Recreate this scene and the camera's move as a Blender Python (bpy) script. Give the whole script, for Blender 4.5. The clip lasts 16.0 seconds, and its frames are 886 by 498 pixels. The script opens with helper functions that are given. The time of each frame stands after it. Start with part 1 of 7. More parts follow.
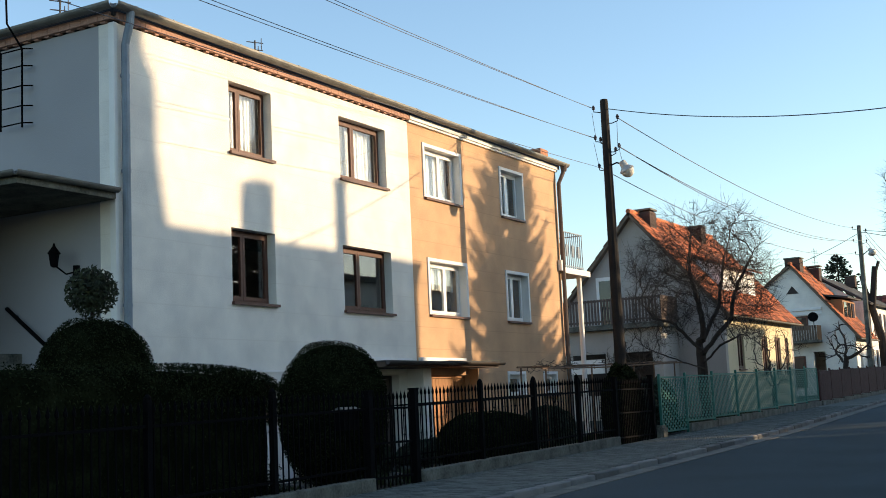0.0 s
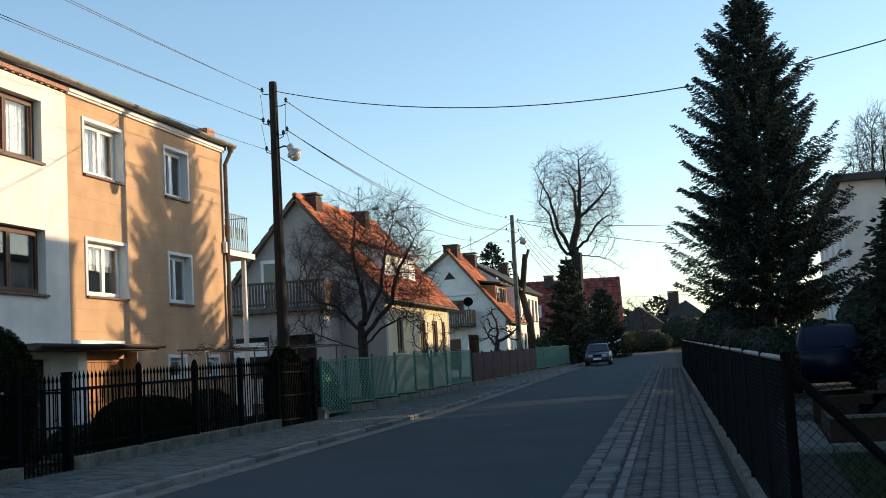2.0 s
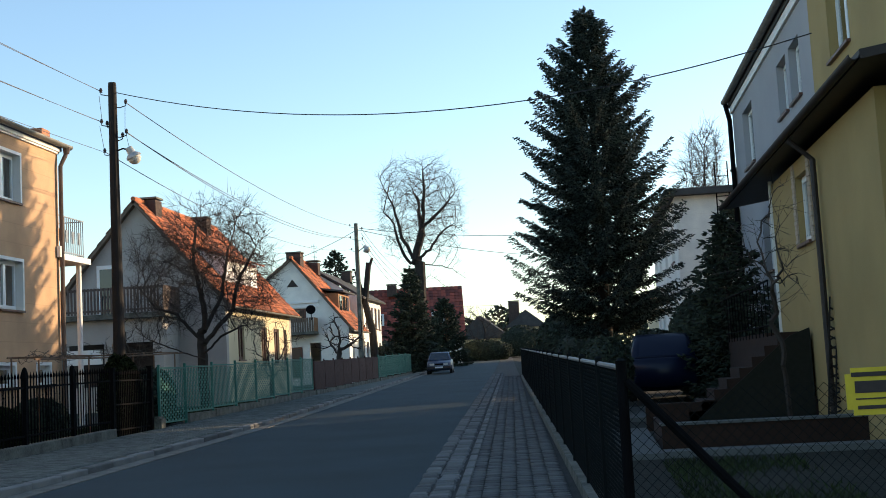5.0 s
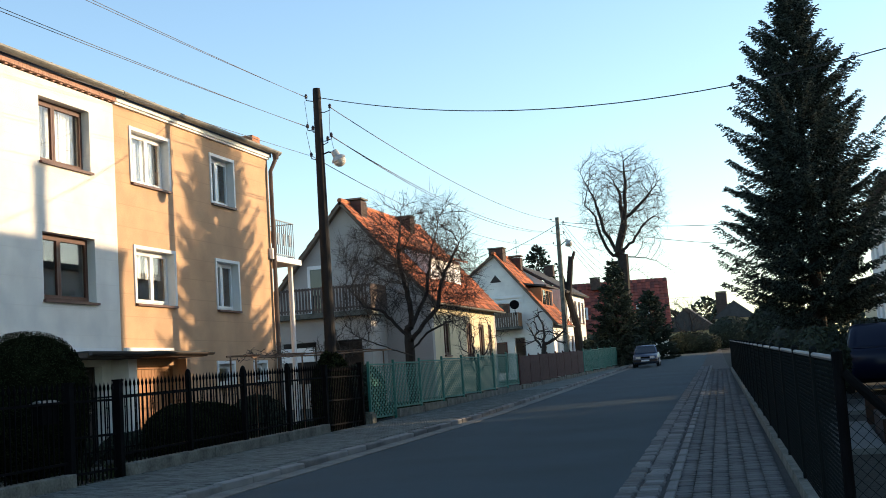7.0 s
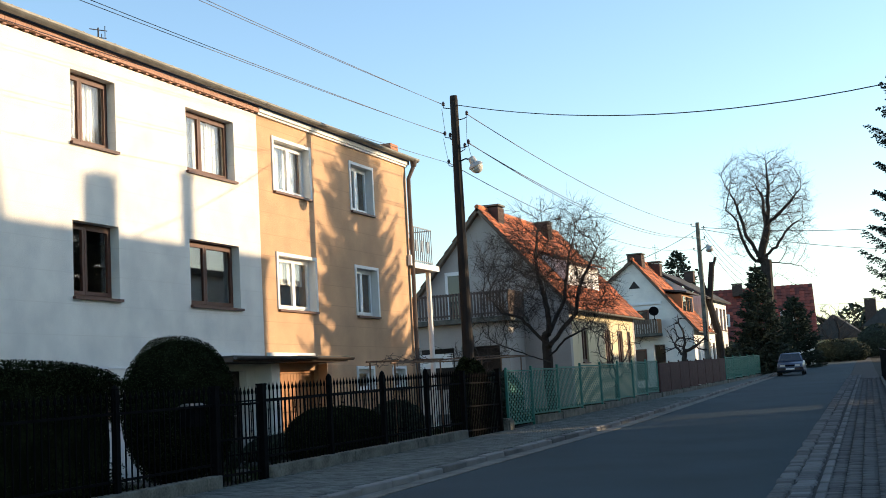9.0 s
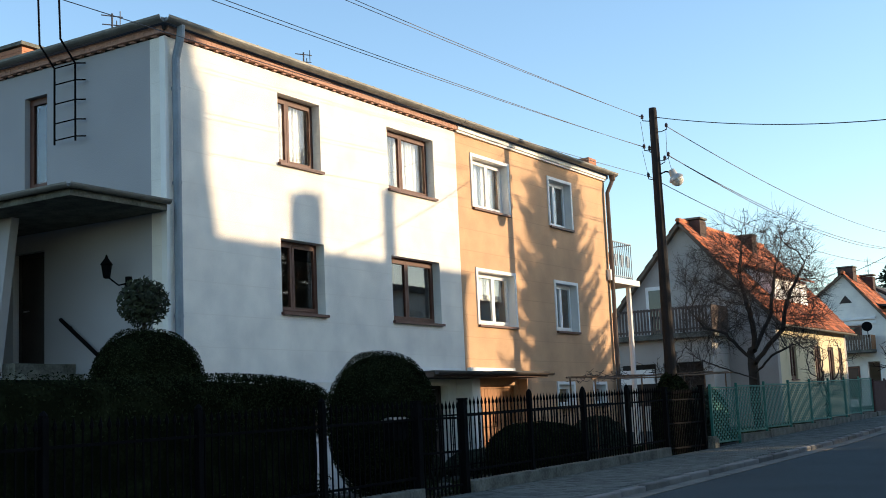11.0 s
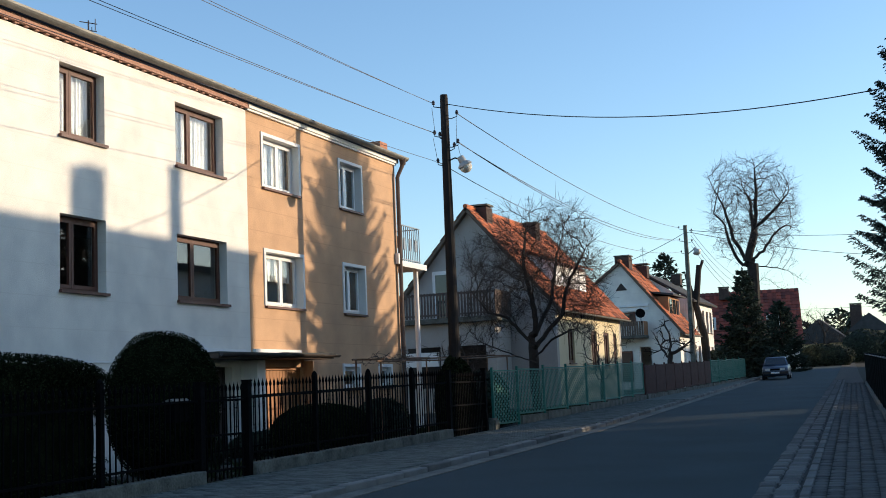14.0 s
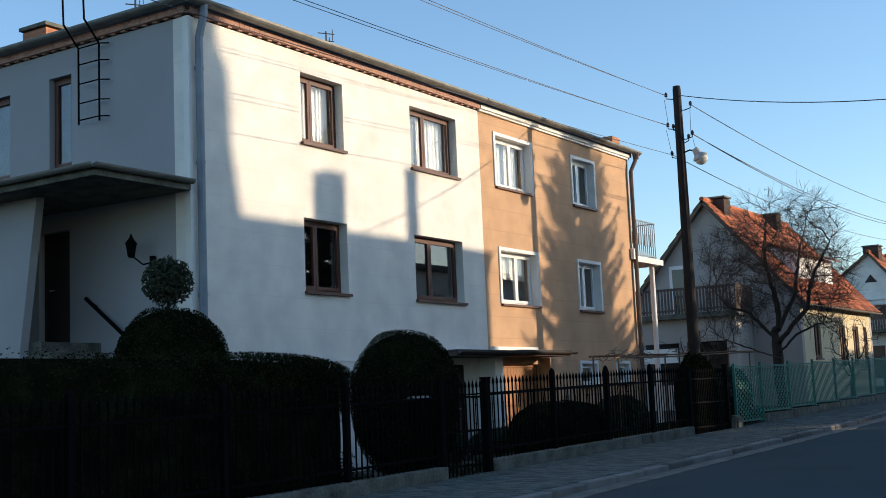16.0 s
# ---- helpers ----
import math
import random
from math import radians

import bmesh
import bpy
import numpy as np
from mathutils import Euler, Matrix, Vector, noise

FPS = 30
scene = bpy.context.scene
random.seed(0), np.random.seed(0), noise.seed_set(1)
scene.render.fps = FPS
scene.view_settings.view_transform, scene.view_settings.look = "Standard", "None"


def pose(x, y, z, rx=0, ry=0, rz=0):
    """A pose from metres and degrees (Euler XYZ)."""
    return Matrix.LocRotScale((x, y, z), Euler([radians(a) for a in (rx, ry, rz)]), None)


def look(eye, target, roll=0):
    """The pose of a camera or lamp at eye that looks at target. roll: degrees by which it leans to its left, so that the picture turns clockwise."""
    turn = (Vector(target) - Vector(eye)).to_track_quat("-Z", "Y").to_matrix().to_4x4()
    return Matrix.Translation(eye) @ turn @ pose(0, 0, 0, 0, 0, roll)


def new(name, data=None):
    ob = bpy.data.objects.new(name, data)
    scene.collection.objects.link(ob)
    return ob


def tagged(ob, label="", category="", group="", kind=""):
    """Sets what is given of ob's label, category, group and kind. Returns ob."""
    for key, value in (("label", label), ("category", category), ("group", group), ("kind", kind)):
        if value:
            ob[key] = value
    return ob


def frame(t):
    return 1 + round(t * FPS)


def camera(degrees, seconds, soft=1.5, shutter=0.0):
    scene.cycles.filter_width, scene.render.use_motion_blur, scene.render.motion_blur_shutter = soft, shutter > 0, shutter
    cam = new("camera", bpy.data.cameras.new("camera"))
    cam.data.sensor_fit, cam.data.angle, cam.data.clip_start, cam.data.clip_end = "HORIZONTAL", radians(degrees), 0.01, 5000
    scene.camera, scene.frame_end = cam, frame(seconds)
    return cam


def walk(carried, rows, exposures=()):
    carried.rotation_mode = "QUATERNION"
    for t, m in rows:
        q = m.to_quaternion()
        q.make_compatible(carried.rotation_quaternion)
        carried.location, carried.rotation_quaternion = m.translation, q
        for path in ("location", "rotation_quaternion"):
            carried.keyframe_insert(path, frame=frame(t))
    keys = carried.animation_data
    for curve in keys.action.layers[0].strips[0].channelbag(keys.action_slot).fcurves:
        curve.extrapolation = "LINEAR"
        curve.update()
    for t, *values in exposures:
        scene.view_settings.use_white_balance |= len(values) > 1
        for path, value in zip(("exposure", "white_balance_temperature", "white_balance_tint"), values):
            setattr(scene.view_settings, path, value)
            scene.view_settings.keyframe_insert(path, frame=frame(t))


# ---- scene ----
cam = camera(40.0, 16.0, soft=0.9)
EYE = (0.0, 0.0, 1.6)

# seconds, pitch, roll and yaw of a camera held by someone standing on the pavement
TURNS = [
    (0.00, 97.33, 2.61, 29.85),
    (0.50, 96.32, 2.21, 22.42),
    (1.00, 95.76, 2.76, 17.48),
    (1.50, 95.96, 2.74, 15.47),
    (2.00, 95.74, 3.12, 14.13),
    (2.50, 95.91, 3.20, 12.82),
    (3.00, 96.04, 3.24, 10.95),
    (3.20, 95.77, 3.54, 9.70),
    (3.60, 95.76, 3.65, 7.92),
    (4.30, 95.75, 2.98, 5.57),
    (4.90, 95.74, 3.08, 6.39),
    (5.30, 95.72, 3.15, 8.12),
    (5.50, 95.78, 3.19, 9.26),
    (6.00, 95.69, 3.41, 11.33),
    (6.50, 96.23, 3.72, 13.40),
    (7.00, 96.04, 3.71, 16.34),
    (7.50, 96.05, 3.58, 17.03),
    (8.00, 96.19, 3.66, 18.76),
    (8.50, 96.47, 3.39, 21.05),
    (9.00, 96.72, 3.19, 22.79),
    (9.50, 97.68, 3.22, 26.84),
    (9.70, 98.00, 3.25, 28.60),
    (10.10, 98.00, 2.93, 31.52),
    (10.75, 97.91, 2.62, 32.94),
    (11.40, 97.92, 2.31, 29.15),
    (11.80, 97.91, 2.21, 25.53),
    (12.00, 97.79, 2.07, 23.20),
    (12.50, 97.27, 1.59, 19.18),
    (13.00, 96.40, 1.97, 19.00),
    (13.50, 96.20, 1.99, 19.39),
    (14.00, 96.64, 2.38, 22.12),
    (14.50, 96.72, 2.67, 24.92),
    (15.00, 96.67, 2.62, 27.09),
    (15.50, 96.64, 2.60, 28.87),
    (16.00, 96.97, 2.44, 33.21),
]
walk(cam, [(t, pose(*EYE, rx, ry, rz)) for t, rx, ry, rz in TURNS],
     exposures=[(0.0, 1.2, 6800, 10), (0.6, 1.2, 6750, 10), (2.0, 1.0, 6650, 10), (3.2, 1.0, 6650, 10), (5.5, 1.3, 6700, 10),
                (9.7, 1.32, 6600, 10), (11.8, 1.1, 6250, 10), (12.5, 0.85, 6050, 10), (16.0, 0.85, 5950, 10)])

# ---- light: a low sun behind the houses on the right, and a clear sky ----
SUN_UP, SUN_ROUND = radians(10.5), math.atan2(0.85, 0.527)
SUN = Vector((math.cos(SUN_UP) * math.sin(SUN_ROUND), math.cos(SUN_UP) * math.cos(SUN_ROUND), math.sin(SUN_UP)))
world = bpy.data.worlds.new("sky")
scene.world = world
world.use_nodes = True
wn = world.node_tree
sky = wn.nodes.new("ShaderNodeTexSky")
sky.sky_type, sky.sun_disc = "NISHITA", False
sky.sun_elevation, sky.sun_rotation = SUN_UP, SUN_ROUND
sky.air_density, sky.dust_density, sky.ozone_density = 1.0, 0.5, 2.2
wn.nodes["Background"].inputs["Strength"].default_value = 0.15
wn.links.new(sky.outputs[0], wn.nodes["Background"].inputs["Color"])
sun = new("sun", bpy.data.lights.new("sun", "SUN"))
sun.data.energy, sun.data.angle, sun.data.color = 2.9, radians(0.55), (1.0, 0.765, 0.50)
sun.matrix_world = look(tuple(SUN * 60), (0, 0, 0))


# ---- tools for building ----
ORIGIN = {}


def thing(name, at, label, category, group="", kind=""):
    """A top-level thing: an empty at its base."""
    ob = new(name)
    ob.location = at
    ob.empty_display_size = 0.2
    ORIGIN[ob] = Vector(at)
    return tagged(ob, label, category, group, kind)


def part(name, bm, material, parent, label=""):
    """Links a bmesh, drawn in world places, as one mesh under a thing or a part."""
    me = bpy.data.meshes.new(name)
    at = ORIGIN[parent]
    bmesh.ops.recalc_face_normals(bm, faces=bm.faces)
    bm.transform(Matrix.Translation(-at))
    bm.to_mesh(me)
    bm.free()
    me.materials.append(material)
    ob = new(name, me)
    ob.parent = parent
    ORIGIN[ob] = at
    return tagged(ob, label)


def setting(name, bm, material, label, category, at=(0, 0, 0), kind="structure", group=""):
    """A top-level mesh drawn in world places."""
    me = bpy.data.meshes.new(name)
    at = Vector(at)
    bmesh.ops.recalc_face_normals(bm, faces=bm.faces)
    bm.transform(Matrix.Translation(-at))
    bm.to_mesh(me)
    bm.free()
    me.materials.append(material)
    ob = new(name, me)
    ob.location = at
    ORIGIN[ob] = at
    return tagged(ob, label, category, group, kind)


def smooth(ob):
    for p in ob.data.polygons:
        p.use_smooth = True
    return ob


class Frame:
    """A wall's own axes: a along it, n out of it, z up."""

    def __init__(self, o, a):
        self.o, self.a = Vector((o[0], o[1], 0)), Vector((a[0], a[1], 0)).normalized()
        self.n = Vector((self.a.y, -self.a.x, 0))

    def at(self, a, n, z):
        return self.o + self.a * a + self.n * n + Vector((0, 0, z))


XY = Frame((0, 0), (1, 0))   # a is x, n is -y


QUADS = ((0, 3, 2, 1), (4, 5, 6, 7), (0, 1, 5, 4), (1, 2, 6, 5), (2, 3, 7, 6), (3, 0, 4, 7))


def hexa(bm, pts):
    vs = [bm.verts.new(p) for p in pts]
    for q in QUADS:
        bm.faces.new([vs[i] for i in q])


def fbox(bm, F, a0, a1, n0, n1, z0, z1):
    hexa(bm, [F.at(a, n, z) for z in (z0, z1) for a, n in ((a0, n1), (a1, n1), (a1, n0), (a0, n0))])


def box(bm, x0, x1, y0, y1, z0, z1):
    hexa(bm, [Vector((x, y, z)) for z in (z0, z1) for x, y in ((x0, y0), (x1, y0), (x1, y1), (x0, y1))])


def prism(bm, loop, shift):
    """A flat loop of points pushed along a vector."""
    lo = [bm.verts.new(Vector(p)) for p in loop]
    hi = [bm.verts.new(Vector(p) + Vector(shift)) for p in loop]
    k = len(lo)
    bm.faces.new(lo[::-1])
    bm.faces.new(hi)
    for i in range(k):
        bm.faces.new((lo[i], lo[(i + 1) % k], hi[(i + 1) % k], hi[i]))


def rod(bm, p, q, r0, r1=None, n=6, cap=True):
    p, q = Vector(p), Vector(q)
    r1 = r0 if r1 is None else r1
    d = (q - p)
    if d.length < 1e-6:
        return
    d.normalize()
    u = d.orthogonal().normalized()
    v = d.cross(u)
    rings = []
    for c, r in ((p, r0), (q, r1)):
        rings.append([bm.verts.new(c + (u * math.cos(2 * math.pi * i / n) + v * math.sin(2 * math.pi * i / n)) * r) for i in range(n)])
    for i in range(n):
        bm.faces.new((rings[0][i], rings[0][(i + 1) % n], rings[1][(i + 1) % n], rings[1][i]))
    if cap and n > 2:
        bm.faces.new(rings[0][::-1])
        bm.faces.new(rings[1])


def tube(bm, pts, r, n=6):
    """A round bar bent through the points, one closed skin."""
    pts = [Vector(p) for p in pts]
    rings, u = [], None
    for i, p in enumerate(pts):
        d = (pts[min(i + 1, len(pts) - 1)] - pts[max(i - 1, 0)]).normalized()
        u = d.orthogonal().normalized() if u is None else (u - d * u.dot(d)).normalized()
        v = d.cross(u)
        rings.append([bm.verts.new(p + (u * math.cos(2 * math.pi * k / n) + v * math.sin(2 * math.pi * k / n)) * r) for k in range(n)])
    for A, B in zip(rings, rings[1:]):
        for k in range(n):
            bm.faces.new((A[k], A[(k + 1) % n], B[(k + 1) % n], B[k]))
    bm.faces.new(rings[0][::-1])
    bm.faces.new(rings[-1])


def lathe(bm, base, profile, n=16):
    """Turned shape: rows of (radius, height) over base."""
    base = Vector(base)
    rings = []
    for r, z in profile:
        rings.append([bm.verts.new(base + Vector((r * math.cos(2 * math.pi * i / n), r * math.sin(2 * math.pi * i / n), z))) for i in range(n)])
    for A, B in zip(rings, rings[1:]):
        for i in range(n):
            bm.faces.new((A[i], A[(i + 1) % n], B[(i + 1) % n], B[i]))
    bm.faces.new(rings[0][::-1])
    bm.faces.new(rings[-1])


def wall_cells(bm, F, a0, a1, z0, z1, thick, holes=()):
    """A wall with real openings (a0, a1, z0, z1), one closed skin; its outer face is at n = 0."""
    As = [a for a in sorted({a0, a1, *(h[0] for h in holes), *(h[1] for h in holes)}) if a0 <= a <= a1]
    Zs = [z for z in sorted({z0, z1, *(h[2] for h in holes), *(h[3] for h in holes)}) if z0 <= z <= z1]
    made = {}

    def vert(i, k, j):
        if (i, k, j) not in made:
            made[i, k, j] = bm.verts.new(F.at(As[i], -thick * k, Zs[j]))
        return made[i, k, j]

    def solid(i, j):
        if not (0 <= i < len(As) - 1 and 0 <= j < len(Zs) - 1):
            return False
        ma, mz = (As[i] + As[i + 1]) / 2, (Zs[j] + Zs[j + 1]) / 2
        return not any(h[0] < ma < h[1] and h[2] < mz < h[3] for h in holes)

    for i in range(len(As) - 1):
        for j in range(len(Zs) - 1):
            if not solid(i, j):
                continue
            bm.faces.new((vert(i, 0, j), vert(i + 1, 0, j), vert(i + 1, 0, j + 1), vert(i, 0, j + 1)))
            bm.faces.new((vert(i, 1, j), vert(i, 1, j + 1), vert(i + 1, 1, j + 1), vert(i + 1, 1, j)))
            if not solid(i - 1, j):
                bm.faces.new((vert(i, 0, j), vert(i, 0, j + 1), vert(i, 1, j + 1), vert(i, 1, j)))
            if not solid(i + 1, j):
                bm.faces.new((vert(i + 1, 0, j), vert(i + 1, 1, j), vert(i + 1, 1, j + 1), vert(i + 1, 0, j + 1)))
            if not solid(i, j - 1):
                bm.faces.new((vert(i, 0, j), vert(i, 1, j), vert(i + 1, 1, j), vert(i + 1, 0, j)))
            if not solid(i, j + 1):
                bm.faces.new((vert(i, 0, j + 1), vert(i + 1, 0, j + 1), vert(i + 1, 1, j + 1), vert(i, 1, j + 1)))


def gz(y):
    """The street climbs gently away from the camera."""
    y = max(y, -40.0)
    return 0.018 * y if y < 80 else 1.44 + 0.026 * (min(y, 140) - 80)


# ---- materials ----
def mat(name, col, rough=0.8, var=0.18, scale=1.5, fine=30.0, bump=0.15, metal=0.0, tint=None, spec=0.3, island=0.0, single=0.0, courses=0.0):
    """A surface with stains at one scale and grain at another."""
    m = bpy.data.materials.new(name)
    m.use_nodes = True
    N, L = m.node_tree.nodes, m.node_tree.links
    b = N["Principled BSDF"]
    co = N.new("ShaderNodeTexCoord")
    big, small = N.new("ShaderNodeTexNoise"), N.new("ShaderNodeTexNoise")
    big.inputs["Scale"].default_value, big.inputs["Detail"].default_value = scale, 5
    small.inputs["Scale"].default_value, small.inputs["Detail"].default_value = fine, 3
    L.new(co.outputs["Object"], big.inputs["Vector"])
    L.new(co.outputs["Object"], small.inputs["Vector"])
    add = N.new("ShaderNodeMath")
    add.operation = "MULTIPLY_ADD"
    add.inputs[1].default_value = 0.65
    L.new(big.outputs["Fac"], add.inputs[0])
    half = N.new("ShaderNodeMath")
    half.operation = "MULTIPLY"
    half.inputs[1].default_value = 0.35
    L.new(small.outputs["Fac"], half.inputs[0])
    L.new(half.outputs[0], add.inputs[2])
    fac = add.outputs[0]
    if island or single:
        rnd = N.new("ShaderNodeNewGeometry") if island else N.new("ShaderNodeObjectInfo")
        mix = N.new("ShaderNodeMath")
        mix.operation = "MULTIPLY_ADD"
        mix.inputs[1].default_value = island or single
        L.new(rnd.outputs["Random Per Island" if island else "Random"], mix.inputs[0])
        sub = N.new("ShaderNodeMath")
        sub.operation = "SUBTRACT"
        sub.inputs[1].default_value = (island or single) / 2
        L.new(fac, sub.inputs[0])
        L.new(sub.outputs[0], mix.inputs[2])
        fac = mix.outputs[0]
    ramp = N.new("ShaderNodeValToRGB")
    tint = tint or col
    ramp.color_ramp.elements[0].position, ramp.color_ramp.elements[1].position = 0.3, 0.7
    ramp.color_ramp.elements[0].color = (*[max(0, c * (1 - var)) for c in tint], 1)
    ramp.color_ramp.elements[1].color = (*[min(1, c * (1 + var)) for c in col], 1)
    L.new(fac, ramp.inputs[0])
    colour = ramp.outputs[0]
    if courses:
        # faint level lines where the render was scored
        sep, frac, less, wet = N.new("ShaderNodeSeparateXYZ"), N.new("ShaderNodeMath"), N.new("ShaderNodeMath"), N.new("ShaderNodeMix")
        L.new(co.outputs["Object"], sep.inputs[0])
        frac.operation, frac.inputs[1].default_value = "PINGPONG", courses / 2
        L.new(sep.outputs["Z"], frac.inputs[0])
        less.operation, less.inputs[1].default_value = "LESS_THAN", 0.009
        L.new(frac.outputs[0], less.inputs[0])
        gate_ = N.new("ShaderNodeMath")
        gate_.operation = "MULTIPLY"
        L.new(less.outputs[0], gate_.inputs[0])
        L.new(big.outputs["Fac"], gate_.inputs[1])
        wet.data_type, wet.blend_type = "RGBA", "MULTIPLY"
        wet.inputs["B"].default_value = (0.76, 0.74, 0.72, 1) if courses < 0.52 else (0.90, 0.88, 0.86, 1)
        L.new(gate_.outputs[0], wet.inputs["Factor"])
        L.new(colour, wet.inputs["A"])
        colour = wet.outputs["Result"]
    L.new(colour, b.inputs["Base Color"])
    b.inputs["Roughness"].default_value, b.inputs["Metallic"].default_value = rough, metal
    b.inputs["Specular IOR Level"].default_value = spec
    if bump:
        bp = N.new("ShaderNodeBump")
        bp.inputs["Strength"].default_value, bp.inputs["Distance"].default_value = bump, 0.02
        L.new(small.outputs["Fac"], bp.inputs["Height"])
        L.new(bp.outputs[0], b.inputs["Normal"])
    return m


def glass_mat(name, col=(0.02, 0.025, 0.03)):
    m = bpy.data.materials.new(name)
    m.use_nodes = True
    b = m.node_tree.nodes["Principled BSDF"]
    b.inputs["Base Color"].default_value = (*col, 1)
    b.inputs["Roughness"].default_value = 0.03
    b.inputs["Specular IOR Level"].default_value = 0.6
    return m


M_WHITE = mat("white_render", (0.81, 0.775, 0.70), 0.9, 0.10, 1.6, 45, 0.3, tint=(0.71, 0.685, 0.635), courses=0.55)
# grey for walls out of the sun, with their shade put into the colour
M_SHADED = mat("shaded_pale_render", (0.34, 0.34, 0.35), 0.9, 0.10, 0.6, 60, 0.25)
M_ORANGE = mat("ochre_render", (0.56, 0.35, 0.205), 0.9, 0.15, 1.3, 55, 0.5, tint=(0.49, 0.315, 0.19), courses=0.5)
M_TRIM = mat("white_paint", (0.78, 0.77, 0.74), 0.6, 0.06, 2, 40, 0.05)
M_PLASTIC = mat("white_plastic", (0.80, 0.80, 0.79), 0.35, 0.03, 2, 40, 0.0, spec=0.5)
M_BROWNFRAME = mat("brown_window_wood", (0.105, 0.045, 0.03), 0.5, 0.25, 6, 60, 0.1)
M_SILL = mat("brown_tin", (0.12, 0.055, 0.04), 0.45, 0.2, 5, 50, 0.05)
M_GLASS = glass_mat("window_glass")
M_CURTAIN = mat("net_curtain", (0.50, 0.52, 0.54), 0.9, 0.10, 9, 60, 0.1)
M_GUTTER = mat("aged_zinc", (0.18, 0.175, 0.16), 0.55, 0.3, 4, 60, 0.1, metal=0.4)
M_PIPE = mat("bluegrey_pipe", (0.20, 0.24, 0.28), 0.55, 0.2, 3, 50, 0.1, metal=0.2)
M_BRICK = mat("red_brick", (0.40, 0.23, 0.175), 0.85, 0.25, 6, 40, 0.3)
M_ROOFBRICK = mat("orange_brick", (0.42, 0.19, 0.11), 0.9, 0.25, 5, 40, 0.3)
M_JOINT = mat("dark_paving_joint", (0.045, 0.043, 0.04), 1.0, 0.3, 3, 40, 0.3)
M_BALC = mat("dark_balcony_wood", (0.12, 0.092, 0.078), 0.9, 0.3, 4, 50, 0.3)
# dark chimney brick: the shade on the stacks is put into its colour
M_SHADED_BRICK = mat("shaded_chimney_brick", (0.075, 0.052, 0.044), 0.9, 0.3, 5, 40, 0.3)
M_ROOFFELT = mat("roofing_felt", (0.06, 0.06, 0.06), 0.9, 0.3, 2, 40, 0.2)
M_TILE = mat("orange_clay_tile", (0.42, 0.13, 0.052), 0.75, 0.35, 1.2, 30, 0.2, tint=(0.26, 0.095, 0.052), island=0.6)
M_TILERED = mat("dark_red_tile", (0.24, 0.055, 0.035), 0.75, 0.3, 1.2, 30, 0.2, tint=(0.16, 0.05, 0.04), island=0.5)
M_GREYRENDER = mat("grey_render", (0.39, 0.365, 0.335), 0.95, 0.18, 0.7, 50, 0.4)
M_CREAM = mat("cream_render", (0.66, 0.56, 0.36), 0.9, 0.10, 0.8, 50, 0.3)
M_YELLOW = mat("yellow_render", (0.36, 0.26, 0.11), 0.9, 0.14, 0.8, 60, 0.3)
M_DARKWOOD = mat("tarred_pole_wood", (0.020, 0.016, 0.014), 0.85, 0.4, 3, 50, 0.4)
M_WOOD = mat("weathered_wood", (0.15, 0.11, 0.08), 0.85, 0.3, 3, 40, 0.3)
M_ORANGEWOOD = mat("varnished_wood", (0.33, 0.16, 0.07), 0.6, 0.2, 4, 40, 0.15)
M_BLACKIRON = mat("black_painted_iron", (0.004, 0.004, 0.0045), 0.85, 0.4, 6, 60, 0.1, spec=0.05)
M_GREEN = mat("green_painted_steel", (0.028, 0.150, 0.118), 0.55, 0.25, 4, 60, 0.1)
M_BROWNFENCE = mat("red_brown_fence_boards", (0.062, 0.026, 0.021), 0.85, 0.3, 4, 50, 0.2)
M_CONCRETE = mat("old_concrete", (0.135, 0.132, 0.112), 0.95, 0.5, 3.0, 25, 0.7, tint=(0.085, 0.09, 0.07))
M_ASPHALT = mat("asphalt", (0.028, 0.048, 0.056), 0.9, 0.24, 0.45, 90, 0.35, tint=(0.024, 0.043, 0.047))
M_PAVE = mat("pavement_slab", (0.104, 0.119, 0.105), 0.9, 0.3, 1.6, 22, 0.6)
M_STRIP = mat("pale_gutter_concrete", (0.165, 0.16, 0.138), 0.9, 0.35, 2.2, 30, 0.5, tint=(0.11, 0.108, 0.096))
M_SETT = mat("granite_sett", (0.13, 0.127, 0.122), 0.85, 0.28, 2, 40, 0.4, single=0.6)
M_SETTS = mat("granite_setts_joined", (0.13, 0.127, 0.122), 0.85, 0.28, 2, 40, 0.4, island=0.6)
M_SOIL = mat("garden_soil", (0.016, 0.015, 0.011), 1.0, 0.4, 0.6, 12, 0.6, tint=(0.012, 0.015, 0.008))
M_BARK = mat("bark", (0.034, 0.028, 0.024), 0.95, 0.35, 4, 30, 0.6)
M_TWIG = mat("bare_twigs", (0.055, 0.044, 0.038), 0.95, 0.25, 4, 30, 0.2)
M_SPRUCE = mat("blue_spruce_needles", (0.046, 0.060, 0.050), 0.9, 0.35, 1.5, 20, 0.0, tint=(0.015, 0.021, 0.018), spec=0.1, island=0.6)
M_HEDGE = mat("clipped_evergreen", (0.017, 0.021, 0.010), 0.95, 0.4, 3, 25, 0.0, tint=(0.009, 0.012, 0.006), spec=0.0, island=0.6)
M_CONIFER = mat("dark_conifer", (0.028, 0.038, 0.024), 0.9, 0.4, 2, 20, 0.0, island=0.6)
M_CABLE = mat("black_cable", (0.02, 0.02, 0.02), 0.6, 0.1, 3, 20, 0.0)
M_WIRE = mat("grey_wire", (0.07, 0.07, 0.08), 0.6, 0.1, 3, 20, 0.0, metal=0.1)
M_CHAIN = mat("dull_green_wire", (0.003, 0.005, 0.005), 0.7, 0.2, 3, 20, 0.0, spec=0.1)
